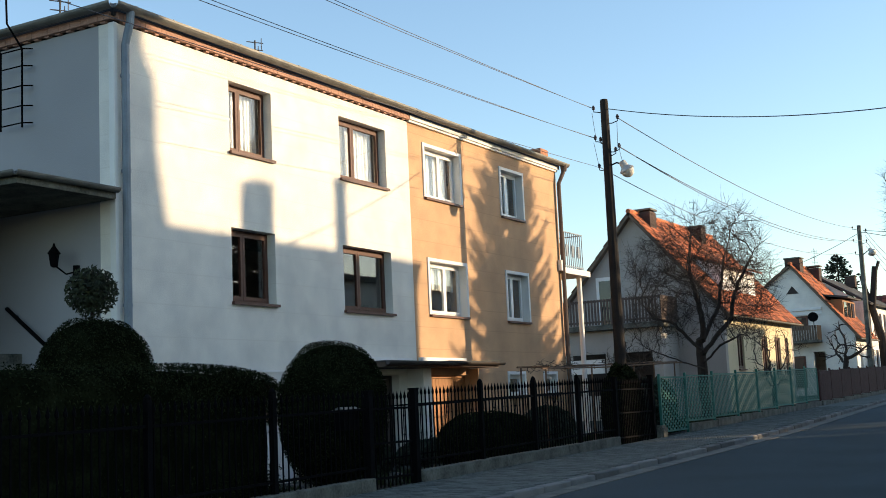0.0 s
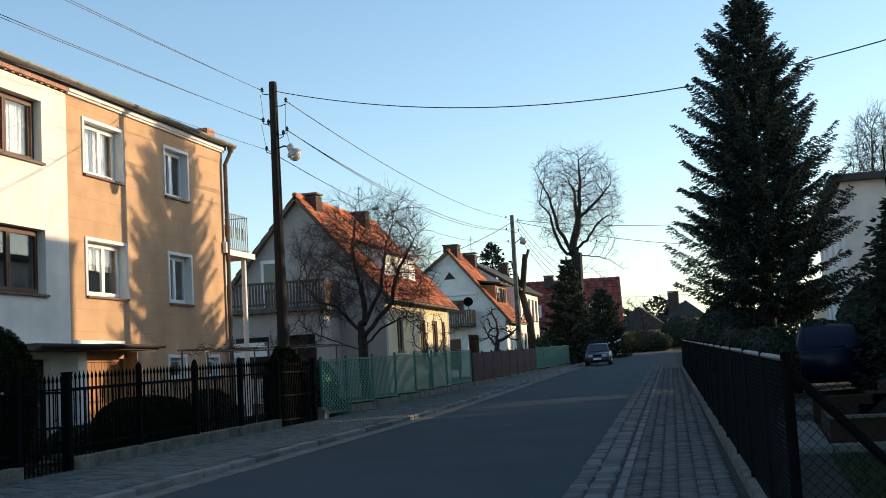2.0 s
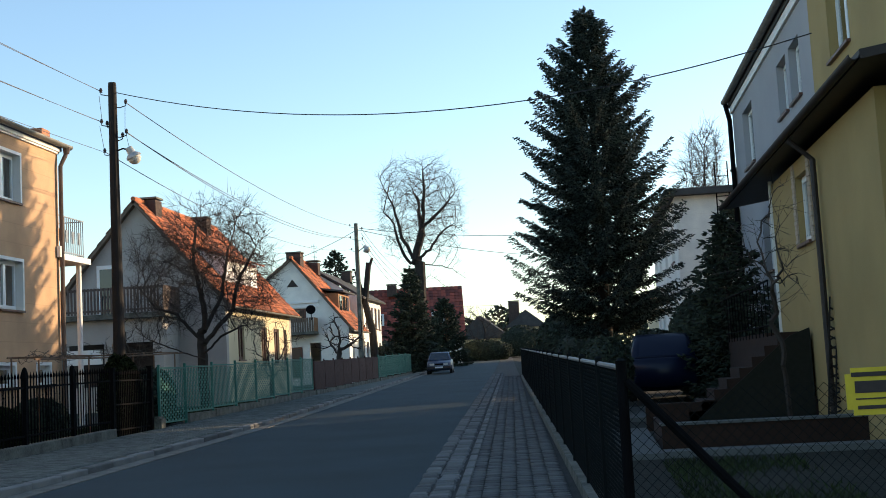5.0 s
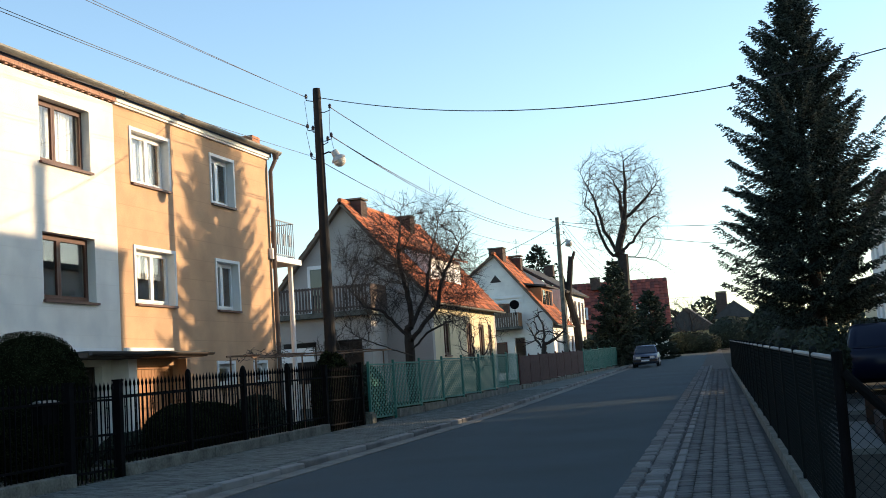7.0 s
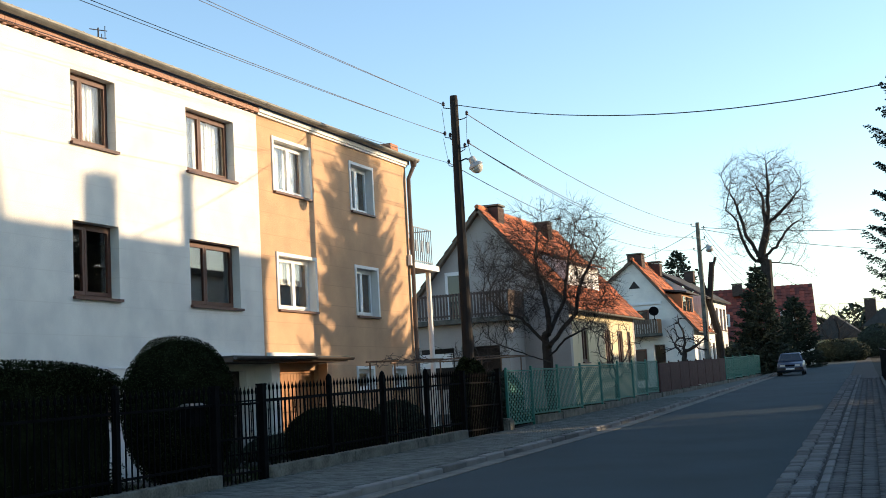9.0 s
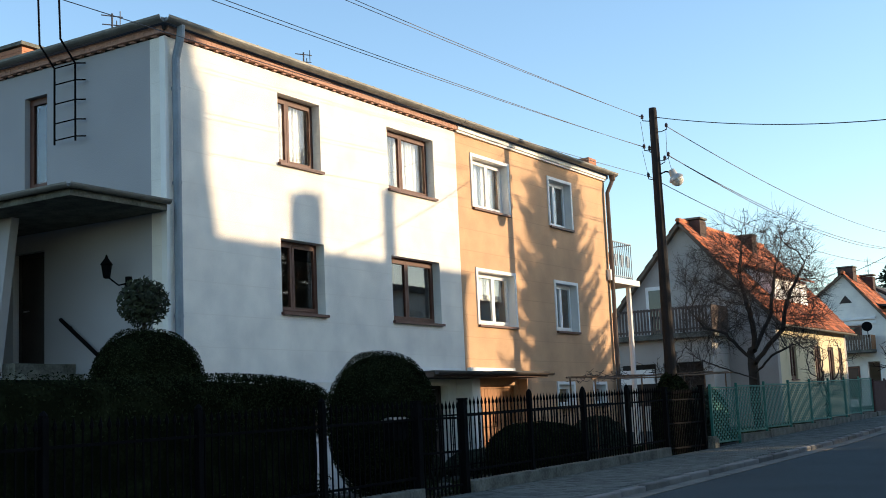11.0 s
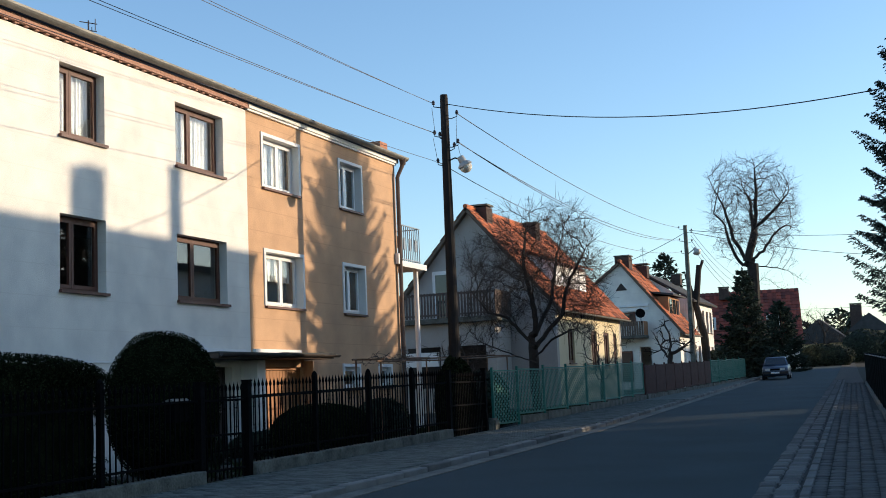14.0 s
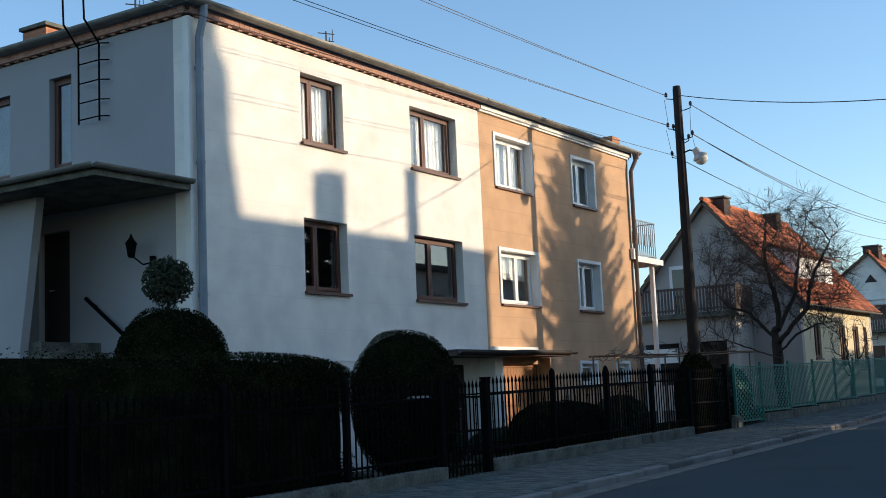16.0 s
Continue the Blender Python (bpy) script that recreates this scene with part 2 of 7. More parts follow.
# pale grey puts the light on the wire fence's top rail into its colour
M_LIT_RAIL = mat("lit_rail_tube", (0.16, 0.16, 0.16), 0.5, 0.25, 6, 40, 0.05, metal=0.3)
M_LAMP = mat("lamp_grey_metal", (0.42, 0.42, 0.40), 0.5, 0.2, 5, 40, 0.05, metal=0.3)
M_LAMPGLASS = mat("milky_lamp_glass", (0.60, 0.57, 0.50), 0.25, 0.1, 4, 30, 0.0, spec=0.5)
M_INSUL = mat("brown_porcelain", (0.05, 0.03, 0.022), 0.3, 0.2, 5, 30, 0.0, spec=0.5)
M_DARK = mat("dark_door", (0.035, 0.027, 0.024), 0.6, 0.3, 3, 30, 0.1)
M_CARBLUE = mat("dark_blue_car_paint", (0.004, 0.007, 0.022), 0.3, 0.1, 2, 20, 0.0, spec=0.2)
M_CARGREY = mat("blue_grey_car_paint", (0.035, 0.055, 0.095), 0.3, 0.1, 2, 20, 0.0, spec=0.6)
M_RUBBER = mat("tyre_rubber", (0.02, 0.02, 0.02), 0.9, 0.2, 4, 30, 0.1)
M_CHROME = mat("bright_metal", (0.55, 0.55, 0.55), 0.3, 0.1, 4, 30, 0.0, metal=0.9)
M_HEADLIGHT = mat("headlight_glass", (0.5, 0.5, 0.48), 0.15, 0.1, 4, 30, 0.0, spec=0.6)
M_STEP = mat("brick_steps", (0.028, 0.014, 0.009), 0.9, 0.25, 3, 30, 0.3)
M_LEAF = mat("topiary_leaves", (0.028, 0.036, 0.018), 0.8, 0.4, 3, 25, 0.0, island=0.6)
M_BLUEBIN = mat("blue_plastic", (0.03, 0.08, 0.25), 0.5, 0.1, 3, 30, 0.0)
M_PALEBRICK = mat("pale_brick", (0.45, 0.36, 0.27), 0.9, 0.2, 5, 40, 0.2)
M_PALEPATH = mat("pale_path_slab", (0.10, 0.105, 0.10), 0.9, 0.15, 2, 40, 0.3)
M_GRASS = mat("rough_grass", (0.024, 0.036, 0.011), 0.95, 0.4, 2, 20, 0.0, island=0.7)


# ---- ground, road and pavements ----
def left_kerb(y):
    return -7.3 - 0.018 * y if y < 30 else -7.84 - 0.06 * (y - 30)


def road_right(y):
    return -1.2 - 0.06 * y


def right_wall(y):
    return 0.80 - 0.066 * y


def left_fence(y):
    return -10.3 if y < 28.6 else -10.3 - 0.025 * (y - 28.6)


YS = [-40, -20, -10, -5, 0, 4, 8, 12, 16, 20, 24, 28, 32, 36, 40, 46, 52, 58, 64, 70, 76, 80, 86, 92, 98, 104, 112, 120, 130, 140]


def ribbon(bm, left, right, up, deep=0.25, ys=YS):
    """A strip of ground between two lines along the street, with a depth."""
    rows = []
    for y in ys:
        z = gz(y) + up
        rows.append([bm.verts.new(p) for p in ((left(y), y, z), (right(y), y, z), (right(y), y, z - deep), (left(y), y, z - deep))])
    for A, B in zip(rows, rows[1:]):
        for i in range(4):
            bm.faces.new((A[i], A[(i + 1) % 4], B[(i + 1) % 4], B[i]))
    bm.faces.new(rows[0][::-1])
    bm.faces.new(rows[-1])


bm = bmesh.new()
gx = [-1500, -300, -80, -40, -20, -10, 0, 10, 20, 40, 80, 300, 1500]
gy = [-1500, -200, -40, -20, 0, 20, 40, 60, 80, 100, 120, 140, 300, 2500]
grid = [[bm.verts.new((x, y, gz(y) - 0.05)) for x in gx] for y in gy]
for j in range(len(gy) - 1):
    for i in range(len(gx) - 1):
        bm.faces.new((grid[j][i], grid[j][i + 1], grid[j + 1][i + 1], grid[j + 1][i]))
setting("ground", bm, M_SOIL, "dark garden soil with sparse winter grass", "ground")
bm = bmesh.new()
ribbon(bm, left_kerb, road_right, 0.0)
road = setting("road", bm, M_ASPHALT, "dark asphalt street, mostly in shade", "road")
bm = bmesh.new()
ribbon(bm, lambda y: left_fence(y) + 0.05, lambda y: left_kerb(y) - 0.14, 0.09)
pavement_left = setting("pavement_left", bm, M_PAVE, "worn concrete pavement beside the garden fences", "pavement")
bm = bmesh.new()
ribbon(bm, lambda y: road_right(y) + 0.02, lambda y: right_wall(y) - 0.1, 0.015)
paving_bed = setting("pavement_right", bm, M_JOINT, "grey block-paved footway beside a wire fence", "pavement")


# ---- windows ----
def window(name, house, F, a0, a1, z0, z1, frame_mat, split=0.5, recess=0.2, trim=None, sill_mat=None, curtain=0.0, two=True):
    """A window set back in its opening: frame, sashes, panes, sill and curtain."""
    bm = bmesh.new()
    n0, n1, w = -recess - 0.06, -recess, 0.055
    a0, a1, z0, z1 = a0 + 0.003, a1 - 0.003, z0 + 0.003, z1 - 0.003
    fbox(bm, F, a0, a1, n0, n1, z0, z0 + w)
    fbox(bm, F, a0, a1, n0, n1, z1 - w, z1)
    fbox(bm, F, a0, a0 + w, n0, n1, z0 + w, z1 - w)
    fbox(bm, F, a1 - w, a1, n0, n1, z0 + w, z1 - w)
    win = part(name, bm, frame_mat, house)
    mid = a0 + (a1 - a0) * split
    spans = [(a0 + w, mid), (mid, a1 - w)] if two else [(a0 + w, a1 - w)]
    for b0, b1 in spans:
        bm = bmesh.new()
        s, m0, m1 = 0.065, -recess - 0.045, -recess + 0.02
        fbox(bm, F, b0 + 0.004, b1 - 0.004, m0, m1, z0 + w, z0 + w + s)
        fbox(bm, F, b0 + 0.004, b1 - 0.004, m0, m1, z1 - w - s, z1 - w)
        fbox(bm, F, b0 + 0.004, b0 + s, m0, m1, z0 + w + s, z1 - w - s)
        fbox(bm, F, b1 - s, b1 - 0.004, m0, m1, z0 + w + s, z1 - w - s)
        part("sash", bm, frame_mat, win)
        bm = bmesh.new()
        fbox(bm, F, b0 + s - 0.01, b1 - s + 0.01, -recess - 0.03, -recess - 0.015, z0 + w + s - 0.01, z1 - w - s + 0.01)
        part("pane", bm, M_PANE, win).visible_shadow = False
    if curtain:
        bm = bmesh.new()
        steps = int((a1 - a0 - 0.1) / 0.03)
        zb = z1 - (z1 - z0) * curtain
        prev = None
        for i in range(steps + 1):
            a = a0 + 0.05 + i * 0.03
            n = -recess - 0.16 + 0.018 * math.sin(i * 1.9) + 0.01 * math.sin(i * 0.7)
            row = [bm.verts.new(F.at(a, n, zb)), bm.verts.new(F.at(a, n, z1 - 0.03)), bm.verts.new(F.at(a, n - 0.004, z1 - 0.03)), bm.verts.new(F.at(a, n - 0.004, zb))]
            if prev:
                for k in range(4):
                    bm.faces.new((prev[k], row[k], row[(k + 1) % 4], prev[(k + 1) % 4]))
            prev = row
        part("curtain", bm, M_CURTAIN, win, "white net curtain")
    bm = bmesh.new()
    fbox(bm, F, a0 - 0.035, a1 + 0.035, -recess, 0.07, z0 - 0.055, z0 - 0.005)
    part("sill", bm, sill_mat or M_SILL, win, "overhanging window sill")
    if trim:
        bm = bmesh.new()
        t = 0.07
        fbox(bm, F, a0 - t, a0 + 0.012, -recess + 0.003, 0.03, z0 + 0.004, z1 + t)
        fbox(bm, F, a1 - 0.012, a1 + t, -recess + 0.003, 0.03, z0 + 0.004, z1 + t)
        fbox(bm, F, a0 + 0.013, a1 - 0.013, -recess + 0.003, 0.028, z1 - 0.012, z1 + t - 0.003)
        part("trim", bm, trim, win, "white painted surround")
    return win


def pane_glass():
    m = bpy.data.materials.new("clear_pane")
    m.use_nodes = True
    N, L = m.node_tree.nodes, m.node_tree.links
    b = N["Principled BSDF"]
    b.inputs["Base Color"].default_value = (0.92, 0.95, 0.95, 1)
    b.inputs["Roughness"].default_value = 0.01
    b.inputs["IOR"].default_value = 1.5
    b.inputs["Transmission Weight"].default_value = 1.0
    return m


M_PANE = pane_glass()

# ---- the pair of houses on the left ----
HX, HY0, HYJ, HY1, HTOP = -14.14, 14.3, 23.55, 31.75, 8.12
FH = Frame((HX, 0), (0, 1))          # a is y, n points to the street
HBACK = 9.5


W1 = (17.2, 18.47, 6.42, 7.75)
W2 = (20.77, 22.58, 6.42, 7.75)
W5 = (17.19, 18.48, 3.64, 5.0)
W6 = (20.77, 22.64, 3.64, 5.0)
W3 = (24.24, 25.96, 6.45, 7.68)
W4 = (28.17, 29.46, 6.45, 7.70)
W7 = (24.26, 26.04, 3.70, 4.96)
W8 = (28.25, 29.50, 3.70, 4.96)
BDOOR = (21.75, 22.75, 0.35, 2.3)
GARAGE = (23.75, 25.95, 0.4, 2.3)
BW1 = (28.1, 29.0, 1.75, 2.33)
BW2 = (30.25, 31.0, 1.75, 2.33)
BW0 = (17.7, 18.5, 1.5, 2.15)

white_house = thing("white_house", (HX, HY0, 0.2), "white rendered half of a two-storey flat-roofed house", "house", "pair of flat-roofed houses")
bm = bmesh.new()
wall_cells(bm, FH, HY0, HYJ, -0.2, HTOP, 0.34, [W1, W2, W5, W6, BDOOR, BW0])
part("front_wall", bm, M_WHITE, white_house)
ochre_house = thing("ochre_house", (HX, HYJ, 0.4), "ochre rendered half of a two-storey flat-roofed house", "house", "pair of flat-roofed houses")
bm = bmesh.new()
wall_cells(bm, FH, HYJ, HY1, -0.2, HTOP, 0.34, [W3, W4, W7, W8, GARAGE, BW1, BW2])
part("front_wall", bm, M_ORANGE, ochre_house)
# side walls: the near one holds the stair window and the entrance
FS = Frame((HX - 0.34, HY0), (-1, 0))      # a runs back from the street
FS.n = Vector((0, -1, 0))
SW1, SW2 = (2.55, 3.15, 5.95, 7.65), (4.25, 5.0, 5.95, 7.55)
ENTR = (2.62, 3.45, 2.8, 4.83)
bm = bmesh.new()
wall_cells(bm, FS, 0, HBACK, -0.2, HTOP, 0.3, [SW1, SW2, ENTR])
part("side_wall", bm, M_SHADED, white_house)
bm = bmesh.new()
box(bm, HX - 0.34 - HBACK, HX - 0.34, HY1 - 0.3, HY1, -0.2, HTOP)
part("side_wall", bm, M_ORANGE, ochre_house)
for hs, y0, y1 in ((white_house, HY0 + 0.3, HYJ - 0.1), (ochre_house, HYJ + 0.1, HY1 - 0.3)):
    bm = bmesh.new()
    box(bm, HX - HBACK - 0.34, HX - HBACK, y0, y1, -0.2, HTOP)
    part("back_wall", bm, M_SHADED, hs)
    bm = bmesh.new()
    box(bm, HX - HBACK, HX - 0.34, y0, y1, 5.35, 5.55)
    box(bm, HX - HBACK, HX - 0.34, y0, y1, 2.5, 2.7)
    part("floor_slab", bm, M_CONCRETE, hs)
    bm = bmesh.new()
    box(bm, HX - 3.6, HX - 3.5, y0, y1, -0.2, 2.5)
    box(bm, HX - 3.6, HX - 3.5, y0, y1, 2.7, 5.35)
    box(bm, HX - 3.6, HX - 3.5, y0, y1, 5.55, HTOP)
    if hs is white_house:
        box(bm, HX - HBACK, HX - 3.61, HY0 + 1.6, HY0 + 1.7, 5.55, HTOP)
        box(bm, HX - HBACK, HX - 3.61, HY0 + 1.6, HY0 + 1.7, 2.7, 5.35)
    part("room_wall", bm, M_WOOD, hs)
bm = bmesh.new()
box(bm, HX - HBACK, HX - 0.34, HYJ - 0.1, HYJ + 0.1, -0.2, HTOP)
part("party_wall", bm, M_SHADED, white_house)
# one flat roof over each half, with a brick course under the eave and a gutter
for hs, y0, y1 in ((white_house, HY0 - 0.05, HYJ - 0.002), (ochre_house, HYJ + 0.002, HY1 + 0.2)):
    bm = bmesh.new()
    box(bm, HX - HBACK - 0.6, HX + 0.05, y0, y1, HTOP + 0.10, HTOP + 0.23)
    part("roof", bm, M_ROOFFELT, hs, "flat felt roof")
bm = bmesh.new()
for i in range(int((HYJ - HY0) / 0.13)):
    y = HY0 + i * 0.13
    if i % 2:
        box(bm, HX - 0.02, HX + 0.055, y + 0.02, y + 0.11, HTOP + 0.006, HTOP + 0.034)
    box(bm, HX - 0.02, HX + 0.095, y + 0.003, y + 0.127, HTOP + 0.036, HTOP + 0.16)
for i in range(int(HBACK / 0.13)):
    x = HX - i * 0.13
    if i % 2:
        box(bm, x - 0.12, x - 0.01, HY0 - 0.055, HY0 + 0.02, HTOP + 0.006, HTOP + 0.034)
    box(bm, x - 0.127, x - 0.003, HY0 - 0.095, HY0 + 0.02, HTOP + 0.036, HTOP + 0.16)
tagged(part("brick_course", bm, M_BRICK, white_house, "red brick course under the eave"), kind="stuff")
bm = bmesh.new()
box(bm, HX - 0.02, HX + 0.06, HYJ + 0.01, HY1, HTOP + 0.0, HTOP + 0.05)
box(bm, HX - 0.02, HX + 0.10, HYJ + 0.01, HY1, HTOP + 0.052, HTOP + 0.15)
part("cornice", bm, M_TRIM, ochre_house, "cream painted cornice")


def half_gutter(bm, p, q, r=0.10, n=8):
    """An open half-round channel from p to q."""
    p, q = Vector(p), Vector(q)
    d = (q - p).normalized()
    side = Vector((d.y, -d.x, 0))
    rows = []
    for c in (p, q):
        outer = [c + side * (r * math.cos(math.pi * i / n)) - Vector((0, 0, r * math.sin(math.pi * i / n))) for i in range(n + 1)]
        inner = [c + side * (0.85 * r * math.cos(math.pi * i / n)) - Vector((0, 0, 0.85 * r * math.sin(math.pi * i / n))) for i in range(n, -1, -1)]
        rows.append([bm.verts.new(v) for v in outer + inner])
    k = len(rows[0])
    for i in range(k):
        bm.faces.new((rows[0][i], rows[0][(i + 1) % k], rows[1][(i + 1) % k], rows[1][i]))
    bm.faces.new(rows[0][::-1])
    bm.faces.new(rows[1])


for hs, y0, y1 in ((white_house, HY0 - 0.2, HYJ - 0.01), (ochre_house, HYJ + 0.01, HY1 + 0.36)):
    bm = bmesh.new()
    half_gutter(bm, (HX + 0.22, y0, HTOP + 0.25), (HX + 0.22, y1, HTOP + 0.25))
    k = y0 + 0.4
    while k < y1:
        box(bm, HX + 0.10, HX + 0.32, k, k + 0.03, HTOP + 0.235, HTOP + 0.262)
        k += 0.9
    part("gutter", bm, M_GUTTER, hs, "weathered zinc gutter")
bm = bmesh.new()
half_gutter(bm, (HX - HBACK - 0.6, HY0 - 0.22, HTOP + 0.25), (HX + 0.2, HY0 - 0.22, HTOP + 0.25))
part("gutter", bm, M_GUTTER, white_house, "weathered zinc gutter")
# down pipes
bm = bmesh.new()
tube(bm, [(HX + 0.22, HY0 + 0.17, HTOP + 0.18), (HX + 0.20, HY0 + 0.17, HTOP - 0.02), (HX + 0.11, HY0 + 0.15, HTOP - 0.38), (HX + 0.10, HY0 + 0.15, 0.2)], 0.068, 10)
for z in (1.2, 3.4, 5.6, 7.2):
    rod(bm, (HX + 0.10, HY0 + 0.15, z), (HX + 0.10, HY0 + 0.15, z + 0.05), 0.08, 0.08, 10)
part("down_pipe", bm, M_PIPE, white_house, "blue-grey down pipe")
bm = bmesh.new()
box(bm, HX - 0.10, HX + 0.02, HY0 - 0.02, HY0 + 0.05, -0.1, HTOP)
part("corner_strip", bm, M_TRIM, white_house, "white painted corner strip")
bm = bmesh.new()
tube(bm, [(HX + 0.22, HY1 + 0.12, HTOP + 0.18), (HX + 0.20, HY1 + 0.10, HTOP - 0.02), (HX + 0.11, HY1 - 0.05, HTOP - 0.35), (HX + 0.10, HY1 - 0.05, 0.5)], 0.06, 10)
rod(bm, (HX + 0.22, HY1 + 0.12, HTOP + 0.02), (HX + 0.22, HY1 + 0.12, HTOP + 0.2), 0.08, 0.11, 10)
part("down_pipe", bm, M_BALC, ochre_house, "dark brown down pipe")
bm = bmesh.new()
box(bm, HX + 0.02, HX + 0.12, HY1 - 0.2, HY1 - 0.02, 5.25, 5.55)
part("junction_box", bm, M_TRIM, ochre_house, "small white electrical box")

for w, split in ((W1, 0.36), (W2, 0.40), (W5, 0.40), (W6, 0.42)):
    window("window", white_house, FH, *w, M_BROWNFRAME, split, 0.19, None, M_SILL, 0.97 if w[2] > 6 else 0.0)
for w, split in ((W3, 0.56), (W4, 0.48), (W7, 0.56), (W8, 0.48)):
    window("window", ochre_house, FH, *w, M_PLASTIC, split, 0.18, M_TRIM, M_SILL, 0.95 if w is W3 else (0.5 if w is W7 else 0.0))
for w in (BW1, BW2):
    window("window", ochre_house, FH, *w, M_PLASTIC, 0.5, 0.12, M_TRIM, M_SILL, 0.0, False)
window("window", white_house, FH, *BW0, M_BROWNFRAME, 0.5, 0.12, None, M_SILL, 0.0, False)
window("window", white_house, FS, *SW1, M_BROWNFRAME, 0.5, 0.12, None, M_SILL, 0.0, False)
window("window", white_house, FS, *SW2, M_BROWNFRAME, 0.5, 0.12, None, M_SILL, 0.0, False)


def leaf_door(name, house, F, a0, a1, z0, z1, material, boards=0, recess=0.14, label=""):
    bm = bmesh.new()
    w = 0.07
    fbox(bm, F, a0, a0 + w, -recess - 0.08, -recess + 0.02, z0, z1)
    fbox(bm, F, a1 - w, a1, -recess - 0.08, -recess + 0.02, z0, z1)
    fbox(bm, F, a0 + w, a1 - w, -recess - 0.08, -recess + 0.02, z1 - w, z1)
    door = part(name, bm, material, house, label)
    n = boards or 1
    step = (a1 - a0 - 2 * w) / n
    for i in range(n):
        bm = bmesh.new()
        fbox(bm, F, a0 + w + i * step + 0.006, a0 + w + (i + 1) * step - 0.006, -recess - 0.06, -recess, z0 + 0.02, z1 - w - 0.01)
        part("board" if boards else "leaf", bm, material, door)
    bm = bmesh.new()
    rod(bm, F.at(a1 - w - 0.1, -recess + 0.05, z0 + 1.0), F.at(a1 - w - 0.24, -recess + 0.05, z0 + 1.0), 0.012, 0.012, 6)
    rod(bm, F.at(a1 - w - 0.1, -recess - 0.01, z0 + 1.0), F.at(a1 - w - 0.1, -recess + 0.05, z0 + 1.0), 0.012, 0.012, 6)
    part("handle", bm, M_CHROME, door)
    return door


leaf_door("basement_door", white_house, FH, *BDOOR, M_DARK, 0, 0.2, "dark basement door")
leaf_door("garage_door", ochre_house, FH, *GARAGE, M_ORANGEWOOD, 14, 0.12, "varnished wooden garage door")
leaf_door("front_door", white_house, FS, *ENTR, M_DARK, 0, 0.15, "dark front door")
# little roofs over the basement doors
for hs, y0, y1, out, z, label in ((white_house, 20.9, 23.5, 0.85, 2.44, "flat concrete canopy over the basement door"),
                                  (ochre_house, 23.62, 26.0, 0.8, 2.46, "flat canopy over the garage door")):
    bm = bmesh.new()
    box(bm, HX + 0.004, HX + out, y0, y1, z, z + 0.09)
    can = part("canopy", bm, M_BALC, hs, label)
    bm = bmesh.new()
    box(bm, HX + 0.004, HX + out + 0.04, y0 - 0.03, y1 + 0.03, z + 0.094, z + 0.125)
    part("roof_sheet", bm, M_ROOFFELT, can)
    bm = bmesh.new()
    half_gutter(bm, (HX + out + 0.09, y0 - 0.05, z + 0.09), (HX + out + 0.09, y1 + 0.1, z + 0.09), 0.06)
    part("canopy_gutter", bm, M_DARK, can)
    bm = bmesh.new()
    box(bm, HX + 0.004, HX + 0.10, y0, y1 - 0.3, z + 0.14, z + 0.24)
    part("flashing", bm, M_TRIM, can, "white flashing strip")
bm = bmesh.new()
box(bm, HX + 0.004, HX + 0.42, 23.1, 23.45, 0.2, 2.43)
part("porch_wall", bm, M_WHITE, white_house, "white wall that carries the canopy")
bm = bmesh.new()
box(bm, HX + 0.002, HX + 0.025, HY0 + 0.35, 20.55, 2.36, 2.40)
part("plinth_ledge", bm, M_TRIM, white_house, "thin ledge above the plinth")
bm = bmesh.new()
box(bm, HX + 0.004, HX + 0.25, 25.98, 26.2, 0.2, 2.45)
part("porch_wall", bm, M_ORANGE, ochre_house, "ochre wall beside the garage door")

# ---- entrance porch on the side of the white house ----
porch = thing("entrance_porch", (HX - 2, HY0 - 1.6, 0.2), "concrete porch with a flat canopy and slanting wall", "porch")
CX0, CY0 = -20.7, 12.25
bm = bmesh.new()
box(bm, CX0, HX + 0.06, CY0, HY0 - 0.05, 5.14, 5.26)
part("canopy_slab", bm, M_CONCRETE, porch, "flat canopy slab, dark underneath")
bm = bmesh.new()
half_gutter(bm, (CX0, CY0 - 0.08, 5.31), (HX + 0.14, CY0 - 0.08, 5.31), 0.075)
half_gutter(bm, (HX + 0.12, CY0 - 0.1, 5.31), (HX + 0.12, HY0 - 0.06, 5.31), 0.075)
part("canopy_gutter", bm, M_GUTTER, porch)
bm = bmesh.new()
box(bm, CX0, HX + 0.09, CY0 - 0.03, HY0 - 0.05, 5.264, 5.31)
part("roof_sheet", bm, M_ROOFFELT, porch)
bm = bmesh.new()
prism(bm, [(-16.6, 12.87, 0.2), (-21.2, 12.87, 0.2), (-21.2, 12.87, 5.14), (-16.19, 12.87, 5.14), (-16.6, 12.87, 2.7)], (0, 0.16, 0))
part("slanting_wall", bm, M_SHADED, porch, "pale wall with a slanting edge")
bm = bmesh.new()
box(bm, -21, -16.3, 13.04, HY0 - 0.01, 0.2, 2.78)
part("landing", bm, M_CONCRETE, porch)
for i in range(11):
    bm = bmesh.new()
    box(bm, -16.3 + i * 0.2, -16.1 + i * 0.2, 13.08, HY0 - 0.01, 0.2, 2.6 - i * 0.22)
    part("step", bm, M_CONCRETE, porch)
bm = bmesh.new()
tube(bm, [(-16.55, HY0 - 0.12, 3.56), (-14.5, HY0 - 0.12, 2.05)], 0.035, 8)
for x, z in ((-16.4, 3.45), (-15.5, 2.79), (-14.6, 2.12)):
    rod(bm, (x, HY0 - 0.12, z), (x, HY0, z - 0.03), 0.015, 0.015, 6)
part("handrail", bm, M_BLACKIRON, porch, "dark handrail on the wall")


